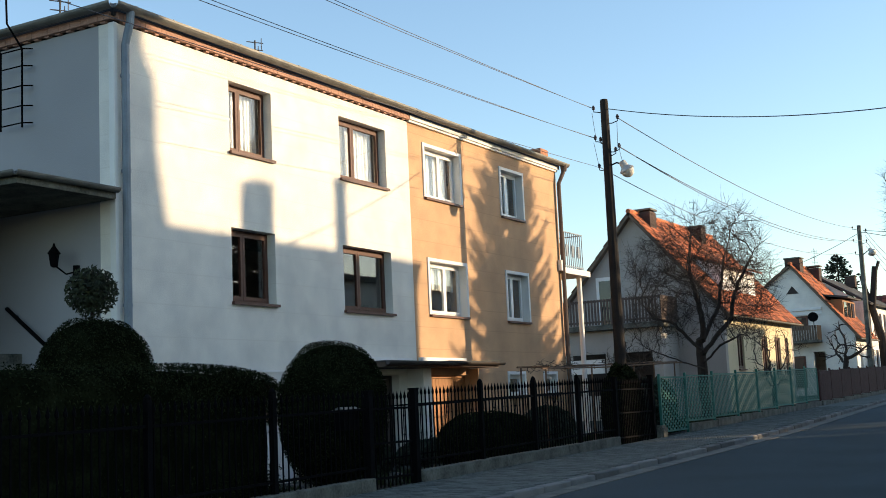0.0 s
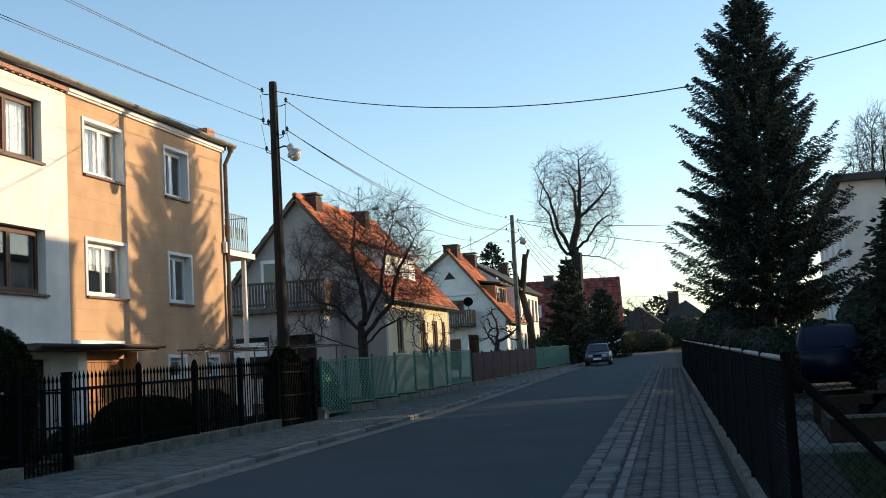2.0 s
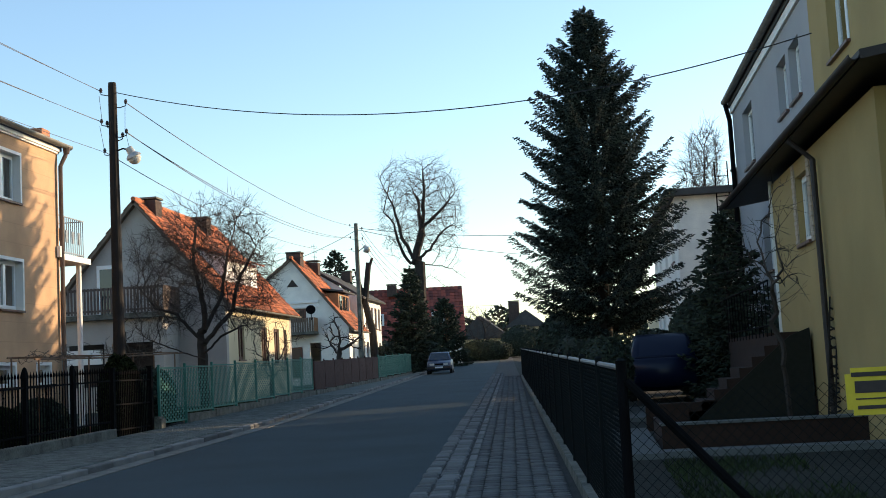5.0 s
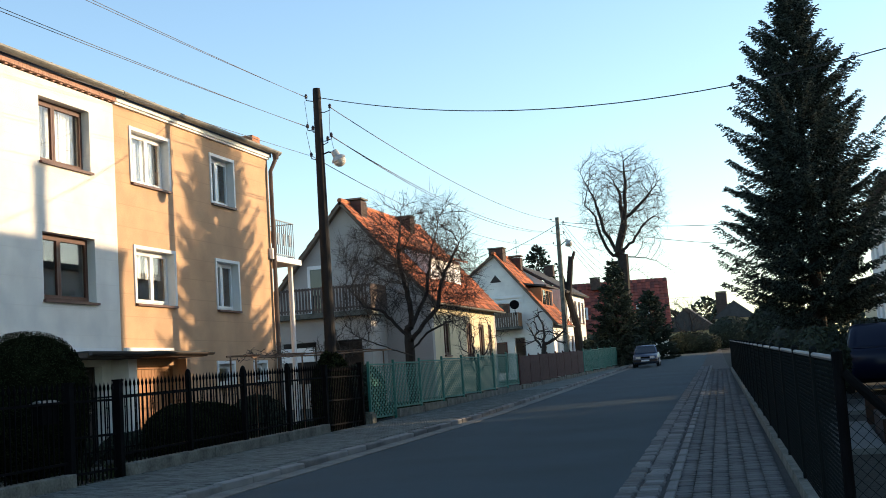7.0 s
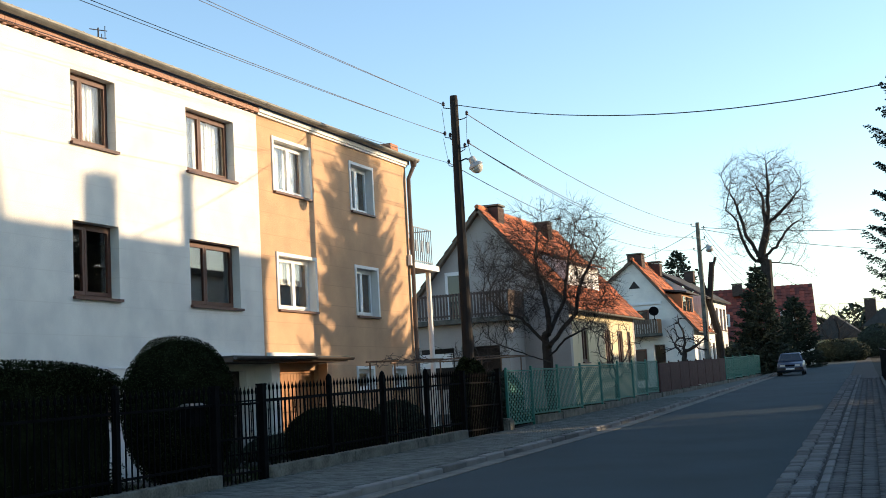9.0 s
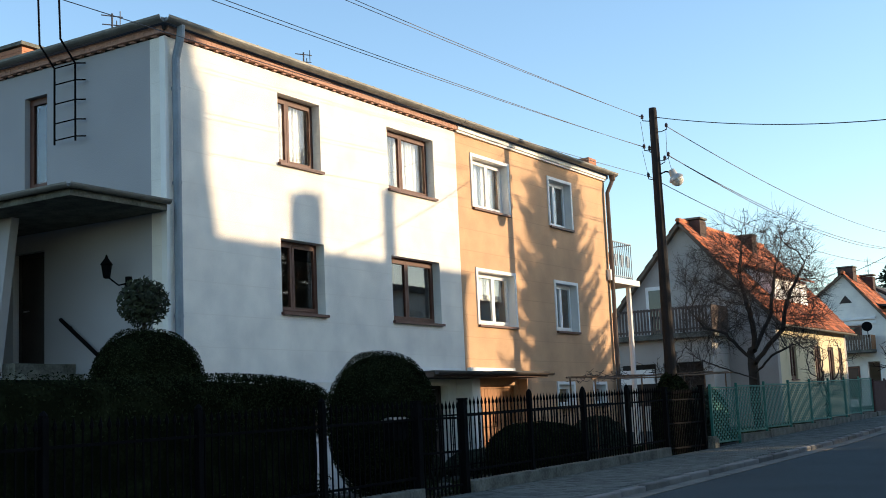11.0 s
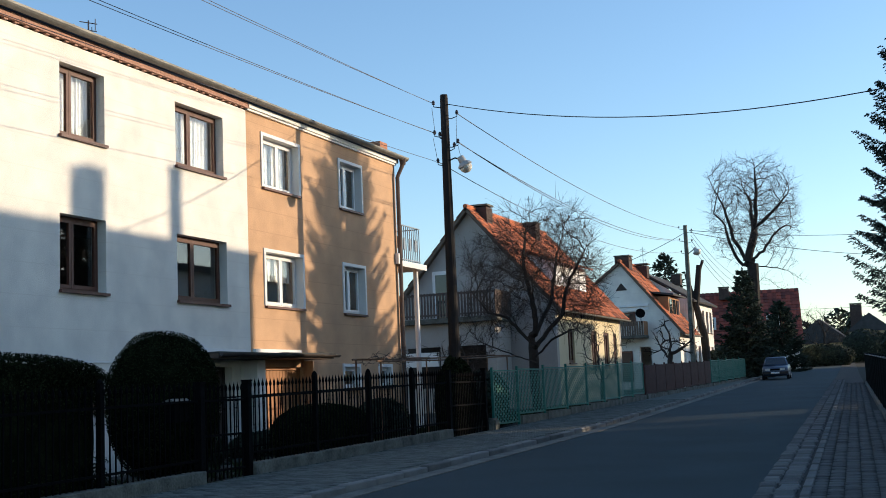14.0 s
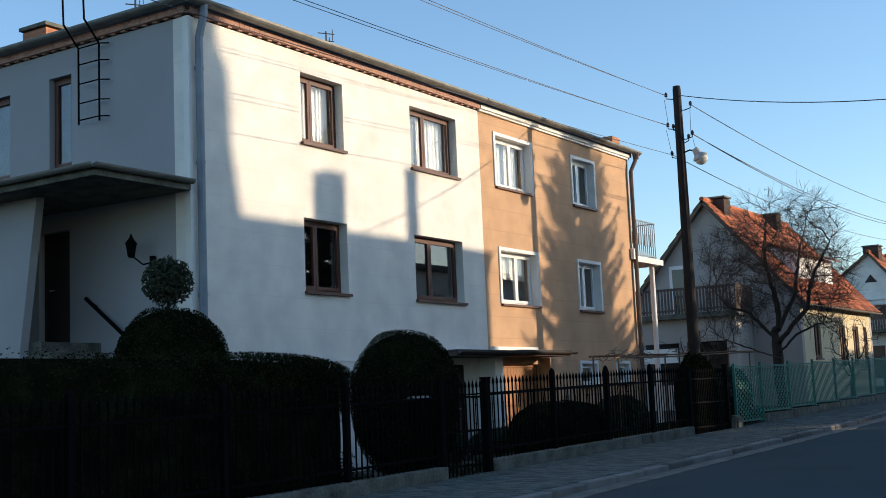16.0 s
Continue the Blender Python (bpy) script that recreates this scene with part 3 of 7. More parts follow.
# ---- gabled house with an orange roof ----
def tiles(bm, p0, along, up, wide, high, tw=0.24, th=0.34, lift=0.05):
    """Rows of tiles over a slope: each a slightly arched slab of its own."""
    along, up = Vector(along).normalized(), Vector(up).normalized()
    out = along.cross(up).normalized()
    nx, ny = max(1, int(round(wide / tw))), max(1, int(round(high / th)))
    tw, th = wide / nx, high / ny
    p0 = Vector(p0)
    for j in range(ny):
        for i in range(nx):
            o = p0 + along * (i * tw) + up * (j * th)
            e = random.uniform(-0.008, 0.008)
            a = [o + out * (lift + e), o + along * (tw * 0.5) + out * (lift + 0.035 + e), o + along * tw + out * (lift + e)]
            b = [v + up * (th * 1.12) - out * lift * 0.8 for v in a]
            va, vb = [bm.verts.new(v) for v in a], [bm.verts.new(v) for v in b]
            vc = [bm.verts.new(v - out * 0.04) for v in a]
            for k in range(2):
                bm.faces.new((va[k], va[k + 1], vb[k + 1], vb[k]))
                bm.faces.new((vc[k], vc[k + 1], va[k + 1], va[k]))


def slope_slab(bm, p0, p1, p2, p3, thick=0.12):
    n = (Vector(p1) - Vector(p0)).cross(Vector(p3) - Vector(p0)).normalized()
    prism(bm, [Vector(p) - n * thick for p in (p0, p1, p2, p3)], n * (thick - 0.002))


def loft(bm, rows):
    """Closed rings of points joined in order."""
    vs = [[bm.verts.new(Vector(p)) for p in r] for r in rows]
    k = len(vs[0])
    for A, B in zip(vs, vs[1:]):
        for i in range(k):
            bm.faces.new((A[i], A[(i + 1) % k], B[(i + 1) % k], B[i]))
    bm.faces.new(vs[0][::-1])
    bm.faces.new(vs[-1])


def chimney(house, x, y, z0, z1, w=0.5, material=None, cap=True):
    bm = bmesh.new()
    rows = []
    for i in range(int((z1 - z0) / 0.085)):
        for e, dz in ((0.0, 0.0), (0.0, 0.07), (-0.008, 0.072), (-0.008, 0.083)):
            z, h = z0 + i * 0.085 + dz, w / 2 + e
            rows.append([(x - h, y - h, z), (x + h, y - h, z), (x + h, y + h, z), (x - h, y + h, z)])
    loft(bm, rows)
    ch = part("chimney", bm, material or M_SHADED_BRICK, house, "brick chimney")
    if cap:
        bm = bmesh.new()
        box(bm, x - w / 2 - 0.05, x + w / 2 + 0.05, y - w / 2 - 0.05, y + w / 2 + 0.05, z1 - 0.01, z1 + 0.06)
        part("chimney_cap", bm, M_CONCRETE, ch)
    return ch


def gable_house(name, label, x0, x1, y0, y1, zb, eave0, eave1, rx, ridge, wall, front_wall, tile, holes_s=(), holes_e=(), over=0.3, tw=0.26):
    """Ridge along the street at x = rx; the gable faces the camera, the front (x1) the street."""
    h = thing(name, ((x0 + x1) / 2, (y0 + y1) / 2, zb), label, "house")
    FS2 = Frame((x0, y0), (1, 0))
    FE2 = Frame((x1, y0), (0, 1))
    low = min(eave0, eave1)
    bm = bmesh.new()
    wall_cells(bm, FS2, 0, x1 - x0, zb - 0.5, low, 0.3, holes_s)
    prism(bm, [(x0, y0, low), (x1, y0, low), (x1, y0, eave1), (rx, y0, ridge), (x0, y0, eave0)], (0, 0.3, 0))
    part("gable_wall", bm, wall, h)
    bm = bmesh.new()
    prism(bm, [(x0, y1 - 0.3, zb - 0.5), (x1, y1 - 0.3, zb - 0.5), (x1, y1 - 0.3, eave1), (rx, y1 - 0.3, ridge), (x0, y1 - 0.3, eave0)], (0, 0.3, 0))
    part("gable_wall", bm, wall, h)
    bm = bmesh.new()
    wall_cells(bm, FE2, 0.302, y1 - y0 - 0.302, zb - 0.5, eave1, 0.3, holes_e)
    part("front_wall", bm, front_wall, h)
    bm = bmesh.new()
    box(bm, x0, x0 + 0.3, y0 + 0.302, y1 - 0.302, zb - 0.5, eave0)
    part("back_wall", bm, wall, h)
    for xe, ze, sgn in ((x1, eave1, 1), (x0, eave0, -1)):
        run, rise = abs(xe - rx), ridge - ze
        k = rise / run
        ex, ez = xe + sgn * 0.35, ze - 0.35 * k
        ln = math.hypot(run + 0.35, rise + 0.35 * k)
        bm = bmesh.new()
        pts = [(ex, y0 - over, ez + 0.1), (ex, y1 + over, ez + 0.1), (rx, y1 + over, ridge + 0.1), (rx, y0 - over, ridge + 0.1)]
        if sgn < 0:
            pts = pts[::-1]
        slope_slab(bm, *pts)
        rf = part("roof_slope", bm, M_WOOD, h)
        bm = bmesh.new()
        upv = Vector((rx - ex, 0, ridge - ez))
        if sgn > 0:
            tiles(bm, (ex, y0 - over, ez + 0.1), (0, 1, 0), upv, y1 - y0 + 2 * over, ln, tw)
        else:
            tiles(bm, (ex, y1 + over, ez + 0.1), (0, -1, 0), upv, y1 - y0 + 2 * over, ln, tw * 2, 0.6)
        tagged(part("roof_tiles", bm, tile, rf), kind="stuff")
        bm = bmesh.new()
        half_gutter(bm, (ex + sgn * 0.06, y0 - over, ez + 0.08), (ex + sgn * 0.06, y1 + over, ez + 0.08), 0.07)
        part("gutter", bm, M_GUTTER, h)
    bm = bmesh.new()
    for i in range(int((y1 - y0 + 2 * over) / 0.35)):
        y = y0 - over + i * 0.35
        rod(bm, (rx, y, ridge + 0.14), (rx, y + 0.36, ridge + 0.15), 0.10, 0.11, 8)
    part("ridge_tiles", bm, tile, h)
    return h, FS2, FE2


# second house: grey gable, cream street front, white dormer, terrace on an annexe
h2_e = [(1.6, 2.5, 2.5, 3.9), (5.2, 6.1, 2.3, 3.9), (7.3, 8.2, 2.3, 3.9), (9.0, 9.6, 2.3, 3.9)]
grey_house, F2S, F2E = gable_house("grey_gabled_house", "grey gabled house with orange tiles and a cream street front", -20.4, -13.5, 46.0, 56.5, gz(46), 4.9, 4.85, -16.98, 8.85,
                                   M_GREYRENDER, M_CREAM, M_TILE, (), h2_e)
for w in h2_e:
    window("window", grey_house, F2E, *w, M_BROWNFRAME, 0.5, 0.08, None, M_SILL, 0.0)
chimney(grey_house, -16.8, 47.1, 8.3, 9.12, 0.72)
chimney(grey_house, -16.62, 53.2, 8.2, 9.05, 0.66)
# dormer
bm = bmesh.new()
FD = Frame((-14.1, 48.2), (0, 1))
dh = [(0.9, 1.6, 5.5, 6.5), (2.0, 2.7, 5.5, 6.5), (3.1, 3.8, 5.5, 6.5)]
wall_cells(bm, FD, 0, 4.8, 4.9, 6.75, 0.2, dh)
prism(bm, [(-14.302, 48.2, 5.0), (-14.302, 48.2, 6.75), (-16.05, 48.2, 7.40)], (0, 0.15, 0))
prism(bm, [(-14.302, 52.85, 5.0), (-14.302, 52.85, 6.75), (-16.05, 52.85, 7.40)], (0, 0.15, 0))
dormer = part("dormer", bm, M_TRIM, grey_house, "white dormer with small windows")
bm = bmesh.new()
prism(bm, [(-13.75, 48.1, 6.66), (-13.75, 53.1, 6.66), (-16.5, 53.1, 7.60), (-16.5, 48.1, 7.60)], (0, 0, 0.09))
part("dormer_roof", bm, M_TILE, dormer)
for w in dh:
    window("dormer_window", dormer, FD, *w, M_PLASTIC, 0.5, 0.06, None, M_TRIM, 0.6)
# gable window and terrace on the annexe
bm = bmesh.new()
fbox(bm, F2S, 1.75, 2.55, 0.01, 0.05, 4.0, 6.45)
gw = part("balcony_door", bm, M_TRIM, grey_house, "pale balcony door")
bm = bmesh.new()
fbox(bm, F2S, 1.88, 2.42, 0.052, 0.06, 4.1, 6.3)
part("pane", bm, M_GLASS, gw)
bm = bmesh.new()
wall_cells(bm, Frame((-19.7, 44.2), (1, 0)), 0, 4.3, gz(44) - 0.4, 4.2, 0.25, [(0.35, 2.0, 1.7, 3.3), (2.3, 3.9, 0.85, 3.3)])
box(bm, -15.65, -15.4, 44.45, 45.998, gz(44) - 0.4, 4.2)
annexe = part("annexe", bm, M_GREYRENDER, grey_house, "ground-floor annexe below the terrace")
bm = bmesh.new()
box(bm, -19.9, -15.2, 43.9, 45.99, 4.204, 4.4)
part("terrace_slab", bm, M_CONCRETE, annexe)
bm = bmesh.new()
box(bm, -19.6, -15.5, 45.4, 45.5, gz(44), 4.15)
part("room_wall", bm, M_DARK, annexe)
bm = bmesh.new()
fbox(bm, Frame((-19.7, 44.2), (1, 0)), 0.5, 1.9, -0.1, -0.02, 2.55, 3.1)
part("roller_shutter", bm, M_TRIM, annexe, "half-lowered white roller shutter")
for i in range(34):
    bm = bmesh.new()
    x = -19.8 + i * 0.13
    box(bm, x, x + 0.075, 43.98, 44.0, 4.42, 5.4)
    part("baluster", bm, M_BALC, annexe)
for i in range(12):
    bm = bmesh.new()
    y = 44.05 + i * 0.16
    box(bm, -15.32, -15.29, y, y + 0.13, 4.42, 5.4)
    part("board", bm, M_BALC, annexe)
bm = bmesh.new()
box(bm, -19.85, -15.27, 44.002, 44.05, 5.3, 5.38)
box(bm, -19.85, -15.27, 44.002, 44.05, 4.5, 4.57)
box(bm, -15.36, -15.322, 44.05, 45.95, 5.3, 5.38)
part("top_rail", bm, M_BALC, annexe)

grey_house.location.x -= 0.3

# third house: white, steep asymmetric roof
white_gable, F3S, F3E = gable_house("white_gabled_house", "white gabled house with an orange tiled roof", -19.8, -13.1, 68.0, 72.4, gz(68), 6.0, 4.55, -16.35, 8.55,
                                    M_WHITE, M_WHITE, M_TILE, [(4.35, 5.0, 1.3, 3.6)], [(0.9, 1.6, 2.2, 3.7), (2.5, 3.3, 2.2, 3.7)], 0.2, 0.3)
chimney(white_gable, -16.3, 68.7, 8.2, 9.0, 0.85)
chimney(white_gable, -15.9, 71.9, 7.9, 8.75, 0.7)
bm = bmesh.new()
fbox(bm, F3S, 1.7, 5.0, 0.0, 0.12, 5.95, 6.1)
fbox(bm, F3S, 1.7, 5.0, 0.0, 0.06, 5.7, 5.9)
part("string_course", bm, M_TRIM, white_gable)
bm = bmesh.new()
prism(bm, [(-16.7, 67.98, 6.95), (-16.0, 67.98, 6.95), (-16.35, 67.98, 7.4)], (0, 0.015, 0))
part("gable_vent", bm, M_DARK, white_gable, "small triangular attic opening")
for a0, a1, z0, z1 in ((2.9, 4.2, 4.85, 5.65), (2.5, 3.9, 1.6, 3.4)):
    bm = bmesh.new()
    fbox(bm, F3S, a0, a1, 0.005, 0.05, z0, z1)
    w3 = part("window", bm, M_BROWNFRAME, white_gable)
    bm = bmesh.new()
    fbox(bm, F3S, a0 + 0.1, (a0 + a1) / 2 - 0.04, 0.052, 0.06, z0 + 0.1, z1 - 0.1)
    fbox(bm, F3S, (a0 + a1) / 2 + 0.04, a1 - 0.1, 0.052, 0.06, z0 + 0.1, z1 - 0.1)
    part("pane", bm, M_GLASS, w3)
for w in ((0.9, 1.6, 2.2, 3.7), (2.5, 3.3, 2.2, 3.7)):
    window("window", white_gable, F3E, *w, M_PLASTIC, 0.5, 0.1, None, M_SILL, 0.0)
bm = bmesh.new()
fbox(bm, F3S, 2.6, 4.9, 0.0, 1.1, 4.1, 4.25)
balc = part("balcony", bm, M_CONCRETE, white_gable)
for i in range(16):
    bm = bmesh.new()
    fbox(bm, F3S, 2.6 + i * 0.143, 2.71 + i * 0.143, 1.07, 1.1, 4.25, 5.05)
    part("board", bm, M_WOOD, balc)
for i in range(6):
    bm = bmesh.new()
    fbox(bm, F3S, 4.87, 4.9, 0.06 + i * 0.17, 0.19 + i * 0.17, 4.25, 5.05)
    part("board", bm, M_ORANGEWOOD, balc)
bm = bmesh.new()
lathe(bm, (0, 0, 0), [(0.01, 0), (0.12, 0.02), (0.22, 0.06), (0.28, 0.11)], 18)
bm.transform(Matrix.Translation((-15.0, 66.6, 5.45)) @ pose(0, 0, 0, 75, 0, 15))
rod(bm, (-15.0, 66.7, 4.9), (-15.0, 66.7, 5.45), 0.025)
rod(bm, (-15.0, 66.7, 5.0), (-15.0, 66.93, 5.0), 0.025)
part("satellite_dish", bm, M_BLACKIRON, balc, "dark satellite dish")
# wooden dormer on the street slope
bm = bmesh.new()
box(bm, -15.0, -13.75, 68.6, 71.9, 5.2, 6.5)
d3 = part("dormer", bm, M_ORANGEWOOD, white_gable, "wooden clad dormer")
for i in range(3):
    bm = bmesh.new()
    box(bm, -13.75, -13.72, 68.8 + i, 69.55 + i, 5.5, 6.35)
    part("pane", bm, M_GLASS, d3)
bm = bmesh.new()
prism(bm, [(-13.4, 68.35, 6.51), (-13.4, 72.2, 6.51), (-16.2, 72.2, 6.95), (-16.2, 68.35, 6.95)], (0, 0, 0.1))
part("dormer_roof", bm, M_ROOFFELT, d3)

white_gable.location += Vector((-0.55, 2.0, 0.04))

# fourth house: white, seen along its street front
row_house = thing("white_row_house", (-16, 82, gz(82)), "white two-storey house with a grey roof", "house")
F4 = Frame((-13.4, 72.7), (0, 1))
h4 = [(a, a + 0.8, z, z + 1.4) for a in (0.6, 2.2, 4.2, 5.6, 6.9) for z in (2.3, 4.6)]
bm = bmesh.new()
wall_cells(bm, F4, 0, 8.1, 0.9, 6.6, 0.3, h4)
part("front_wall", bm, M_WHITE, row_house)
bm = bmesh.new()
prism(bm, [(-19, 72.7, 0.9), (-13.71, 72.7, 0.9), (-13.71, 72.7, 6.6), (-16.2, 72.7, 8.2), (-19, 72.7, 6.6)], (0, 0.3, 0))
part("gable_wall", bm, M_WHITE, row_house)
bm = bmesh.new()
box(bm, -19, -13.71, 80.5, 80.8, 0.9, 6.6)
part("gable_wall", bm, M_WHITE, row_house)
for w in h4:
    window("window", row_house, F4, *w, M_BROWNFRAME, 0.5, 0.1, None, M_SILL, 0.0)
bm = bmesh.new()
slope_slab(bm, (-13.05, 72.66, 6.45), (-13.05, 81.1, 6.45), (-16.2, 81.1, 8.4), (-16.2, 72.66, 8.4))
slope_slab(bm, (-16.2, 72.66, 8.4), (-16.2, 81.1, 8.4), (-19.6, 81.1, 6.5), (-19.6, 72.66, 6.5))
part("roof", bm, M_ROOFFELT, row_house)
chimney(row_house, -15.5, 80, 8, 8.7, 0.6)

row_house.location += Vector((-0.5, 2.2, 0.04))

# fifth house: long dark red roof across the end of the street
red_house = thing("red_roofed_house", (-15.5, 112, gz(112)), "house under a long dark red tiled roof", "house")
bm = bmesh.new()
wall_cells(bm, Frame((-22, 110), (1, 0)), 0, 10.6, 1.6, 5.0, 0.3, [(7.9, 9.2, 3.0, 4.3)])
prism(bm, [(-11.4, 110, 1.6), (-11.4, 118, 1.6), (-11.4, 118, 5.0), (-11.4, 114, 9.3), (-11.4, 110, 5.0)], (-0.3, 0, 0))
part("wall", bm, M_WHITE, red_house)
bm = bmesh.new()
slope_slab(bm, (-22.5, 109.4, 4.55), (-11.0, 109.4, 4.55), (-11.0, 114, 9.5), (-22.5, 114, 9.5))
slope_slab(bm, (-22.5, 114, 9.5), (-11.0, 114, 9.5), (-11.0, 118.6, 4.55), (-22.5, 118.6, 4.55))
rf = part("roof", bm, M_TILERED, red_house)
bm = bmesh.new()
tiles(bm, (-22.5, 109.4, 4.55), (1, 0, 0), (0, 4.6, 4.95), 11.5, 6.75, 0.4, 0.42)
tagged(part("roof_tiles", bm, M_TILERED, rf), kind="stuff")
chimney(red_house, -17.6, 113.2, 8.8, 9.9, 0.9)
for x in (-19.0, -13.4):
    bm = bmesh.new()
    box(bm, x - 0.6, x + 0.6, 110.6, 112.4, 6.0, 7.1)
    dd = part("dormer", bm, M_TRIM, red_house)
    bm = bmesh.new()
    box(bm, x - 0.42, x + 0.42, 110.57, 110.598, 6.15, 6.95)
    part("pane", bm, M_GLASS, dd)
red_house.rotation_euler = (0, 0, 0.13)

# ---- houses on the right ----
RX, RYJ, RY1, RTOP = 4.62, 23.15, 35.3, 8.6
FR = Frame((RX, RY1), (0, -1))       # a runs back towards the camera, n points to the street


def ra(y):
    return RY1 - y


r_holes = [(ra(33.3), ra(31.5), 6.55, 8.1), (ra(27.4), ra(26.2), 6.75, 7.95), (ra(25.8), ra(24.6), 6.75, 7.95), (ra(31.2), ra(29.8), 3.6, 5.0)]
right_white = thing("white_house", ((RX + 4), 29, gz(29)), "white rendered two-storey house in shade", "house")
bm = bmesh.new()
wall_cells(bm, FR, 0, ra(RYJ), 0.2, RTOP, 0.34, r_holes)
# white walls drawn in the grey that holds their shade
part("front_wall", bm, M_SHADED, right_white)
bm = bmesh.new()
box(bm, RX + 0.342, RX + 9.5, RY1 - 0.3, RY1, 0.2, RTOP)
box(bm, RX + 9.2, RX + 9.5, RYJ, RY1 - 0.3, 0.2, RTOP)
part("side_wall", bm, M_SHADED, right_white)
bm = bmesh.new()
box(bm, RX + 3.5, RX + 3.6, RYJ, RY1 - 0.3, 0.3, RTOP)
part("room_wall", bm, M_WOOD, right_white)
bm = bmesh.new()
box(bm, RX - 0.10, RX + 9.9, RYJ, RY1 + 0.12, RTOP + 0.1, RTOP + 0.32)
part("roof", bm, M_ROOFFELT, right_white)
bm = bmesh.new()
box(bm, RX - 0.06, RX + 0.02, RYJ, RY1, RTOP - 0.1, RTOP + 0.098)
part("cornice", bm, M_TRIM, right_white)
bm = bmesh.new()
half_gutter(bm, (RX - 0.19, RYJ, RTOP + 0.3), (RX - 0.19, RY1 + 0.15, RTOP + 0.3))
part("gutter", bm, M_GUTTER, right_white)
bm = bmesh.new()
tube(bm, [(RX - 0.18, RY1 + 0.02, RTOP + 0.2), (RX - 0.1, RY1 - 0.10, RTOP - 0.3), (RX - 0.1, RY1 - 0.10, 0.6)], 0.07, 10)
part("down_pipe", bm, M_BLACKIRON, right_white)
for w in r_holes:
    window("window", right_white, FR, *w, M_PLASTIC, 0.5, 0.17, None, M_SILL, 0.9)
chimney(right_white, 7.2, 31.2, 8.8, 10.5, 0.62)
# unseen slim stack, added to cast a pole's narrow shadow on the left house
chimney(right_white, 7.9, 34.4, 8.8, 11.1, 0.28)

right_yellow = thing("yellow_house", (RX + 4, 17, gz(17)), "dull yellow rendered house with a porch wing in shade", "house")
bm = bmesh.new()
wall_cells(bm, Frame((RX - 0.05, RYJ), (0, -1)), 0, 9, 0.1, RTOP + 0.3, 0.34, [(1.6, 3.2, 6.6, 8.0)])
part("front_wall", bm, M_YELLOW, right_yellow)
window("window", right_yellow, Frame((RX - 0.05, RYJ), (0, -1)), 1.6, 3.2, 6.6, 8.0, M_PLASTIC, 0.5, 0.17, None, M_SILL, 0.9)
bm = bmesh.new()
box(bm, RX + 0.3, RX + 9.5, RYJ - 9, RYJ - 8.7, 0.1, RTOP)
box(bm, RX + 9.2, RX + 9.5, RYJ - 8.7, RYJ, 0.1, RTOP)
part("side_wall", bm, M_YELLOW, right_yellow)
bm = bmesh.new()
box(bm, RX - 0.45, RX + 9.9, RYJ - 9.3, RYJ - 0.004, RTOP + 0.3, RTOP + 0.5)
part("roof", bm, M_DARK, right_yellow, "dark overhanging eave")
# porch wing
PX = 3.95
FP = Frame((PX, 25.2), (0, -1))
pw = [(2.8, 4.0, 3.5, 4.72)]
bm = bmesh.new()
wall_cells(bm, FP, 0, 9, 0.2, 5.0, 0.3, pw)
box(bm, PX + 0.302, RX - 0.06, 24.9, 25.2, 0.2, 5.0)
wing = part("porch_wing", bm, M_YELLOW, right_yellow, "yellow porch wing")
window("window", right_yellow, FP, *pw[0], M_PLASTIC, 0.5, 0.12, None, M_SILL, 0.0)
k = 0
for z in np.arange(3.45, 4.9, 0.085):
    for a, b in ((2.56, 2.78), (4.02, 4.24)):
        bm = bmesh.new()
        s = 0.05 if k % 2 else 0.0
        fbox(bm, FP, a - (s if a < 3 else 0), b + (s if a > 3 else 0), 0.004, 0.03, float(z), float(z) + 0.075)
        part("brick", bm, M_PALEBRICK, wing)
    k += 1
bm = bmesh.new()
prism(bm, [(PX - 0.42, 29.8, 5.10), (RX - 0.02, 29.8, 5.26), (RX - 0.02, 15.0, 5.26), (PX - 0.42, 15.0, 5.10)], (0, 0, 0.12))
part("porch_roof", bm, M_DARK, right_yellow, "dark lean-to roof along the front")
bm = bmesh.new()
half_gutter(bm, (PX - 0.49, 29.9, 5.16), (PX - 0.49, 15.0, 5.16), 0.07)
tube(bm, [(PX - 0.46, 20.2, 5.05), (PX - 0.1, 20.15, 4.7), (PX - 0.1, 20.15, 0.5)], 0.05, 8)
part("gutter", bm, M_DARK, right_yellow, "dark gutter and down pipe")
bm = bmesh.new()
box(bm, PX - 0.04, PX + 0.03, 25.25, 25.31, 1.9, 5.09)
part("porch_post", bm, M_TRIM, right_yellow, "slim white porch post")
# plain unseen houses further up, behind the gardens, added to shade the road
upper_row = thing("unseen_terrace", (12.5, 103, gz(103)), "unseen plain terrace added to shade the road up the street", "building")
bm = bmesh.new()
box(bm, 9.0, 16.0, 88.0, 118.0, gz(88) - 0.5, 7.6)
part("wall", bm, M_GREYRENDER, upper_row)
bm = bmesh.new()
prism(bm, [(8.7, 87.8, 7.602), (16.3, 87.8, 7.602), (12.5, 87.8, 9.2)], (0, 30.4, 0))
part("roof", bm, M_TILERED, upper_row)
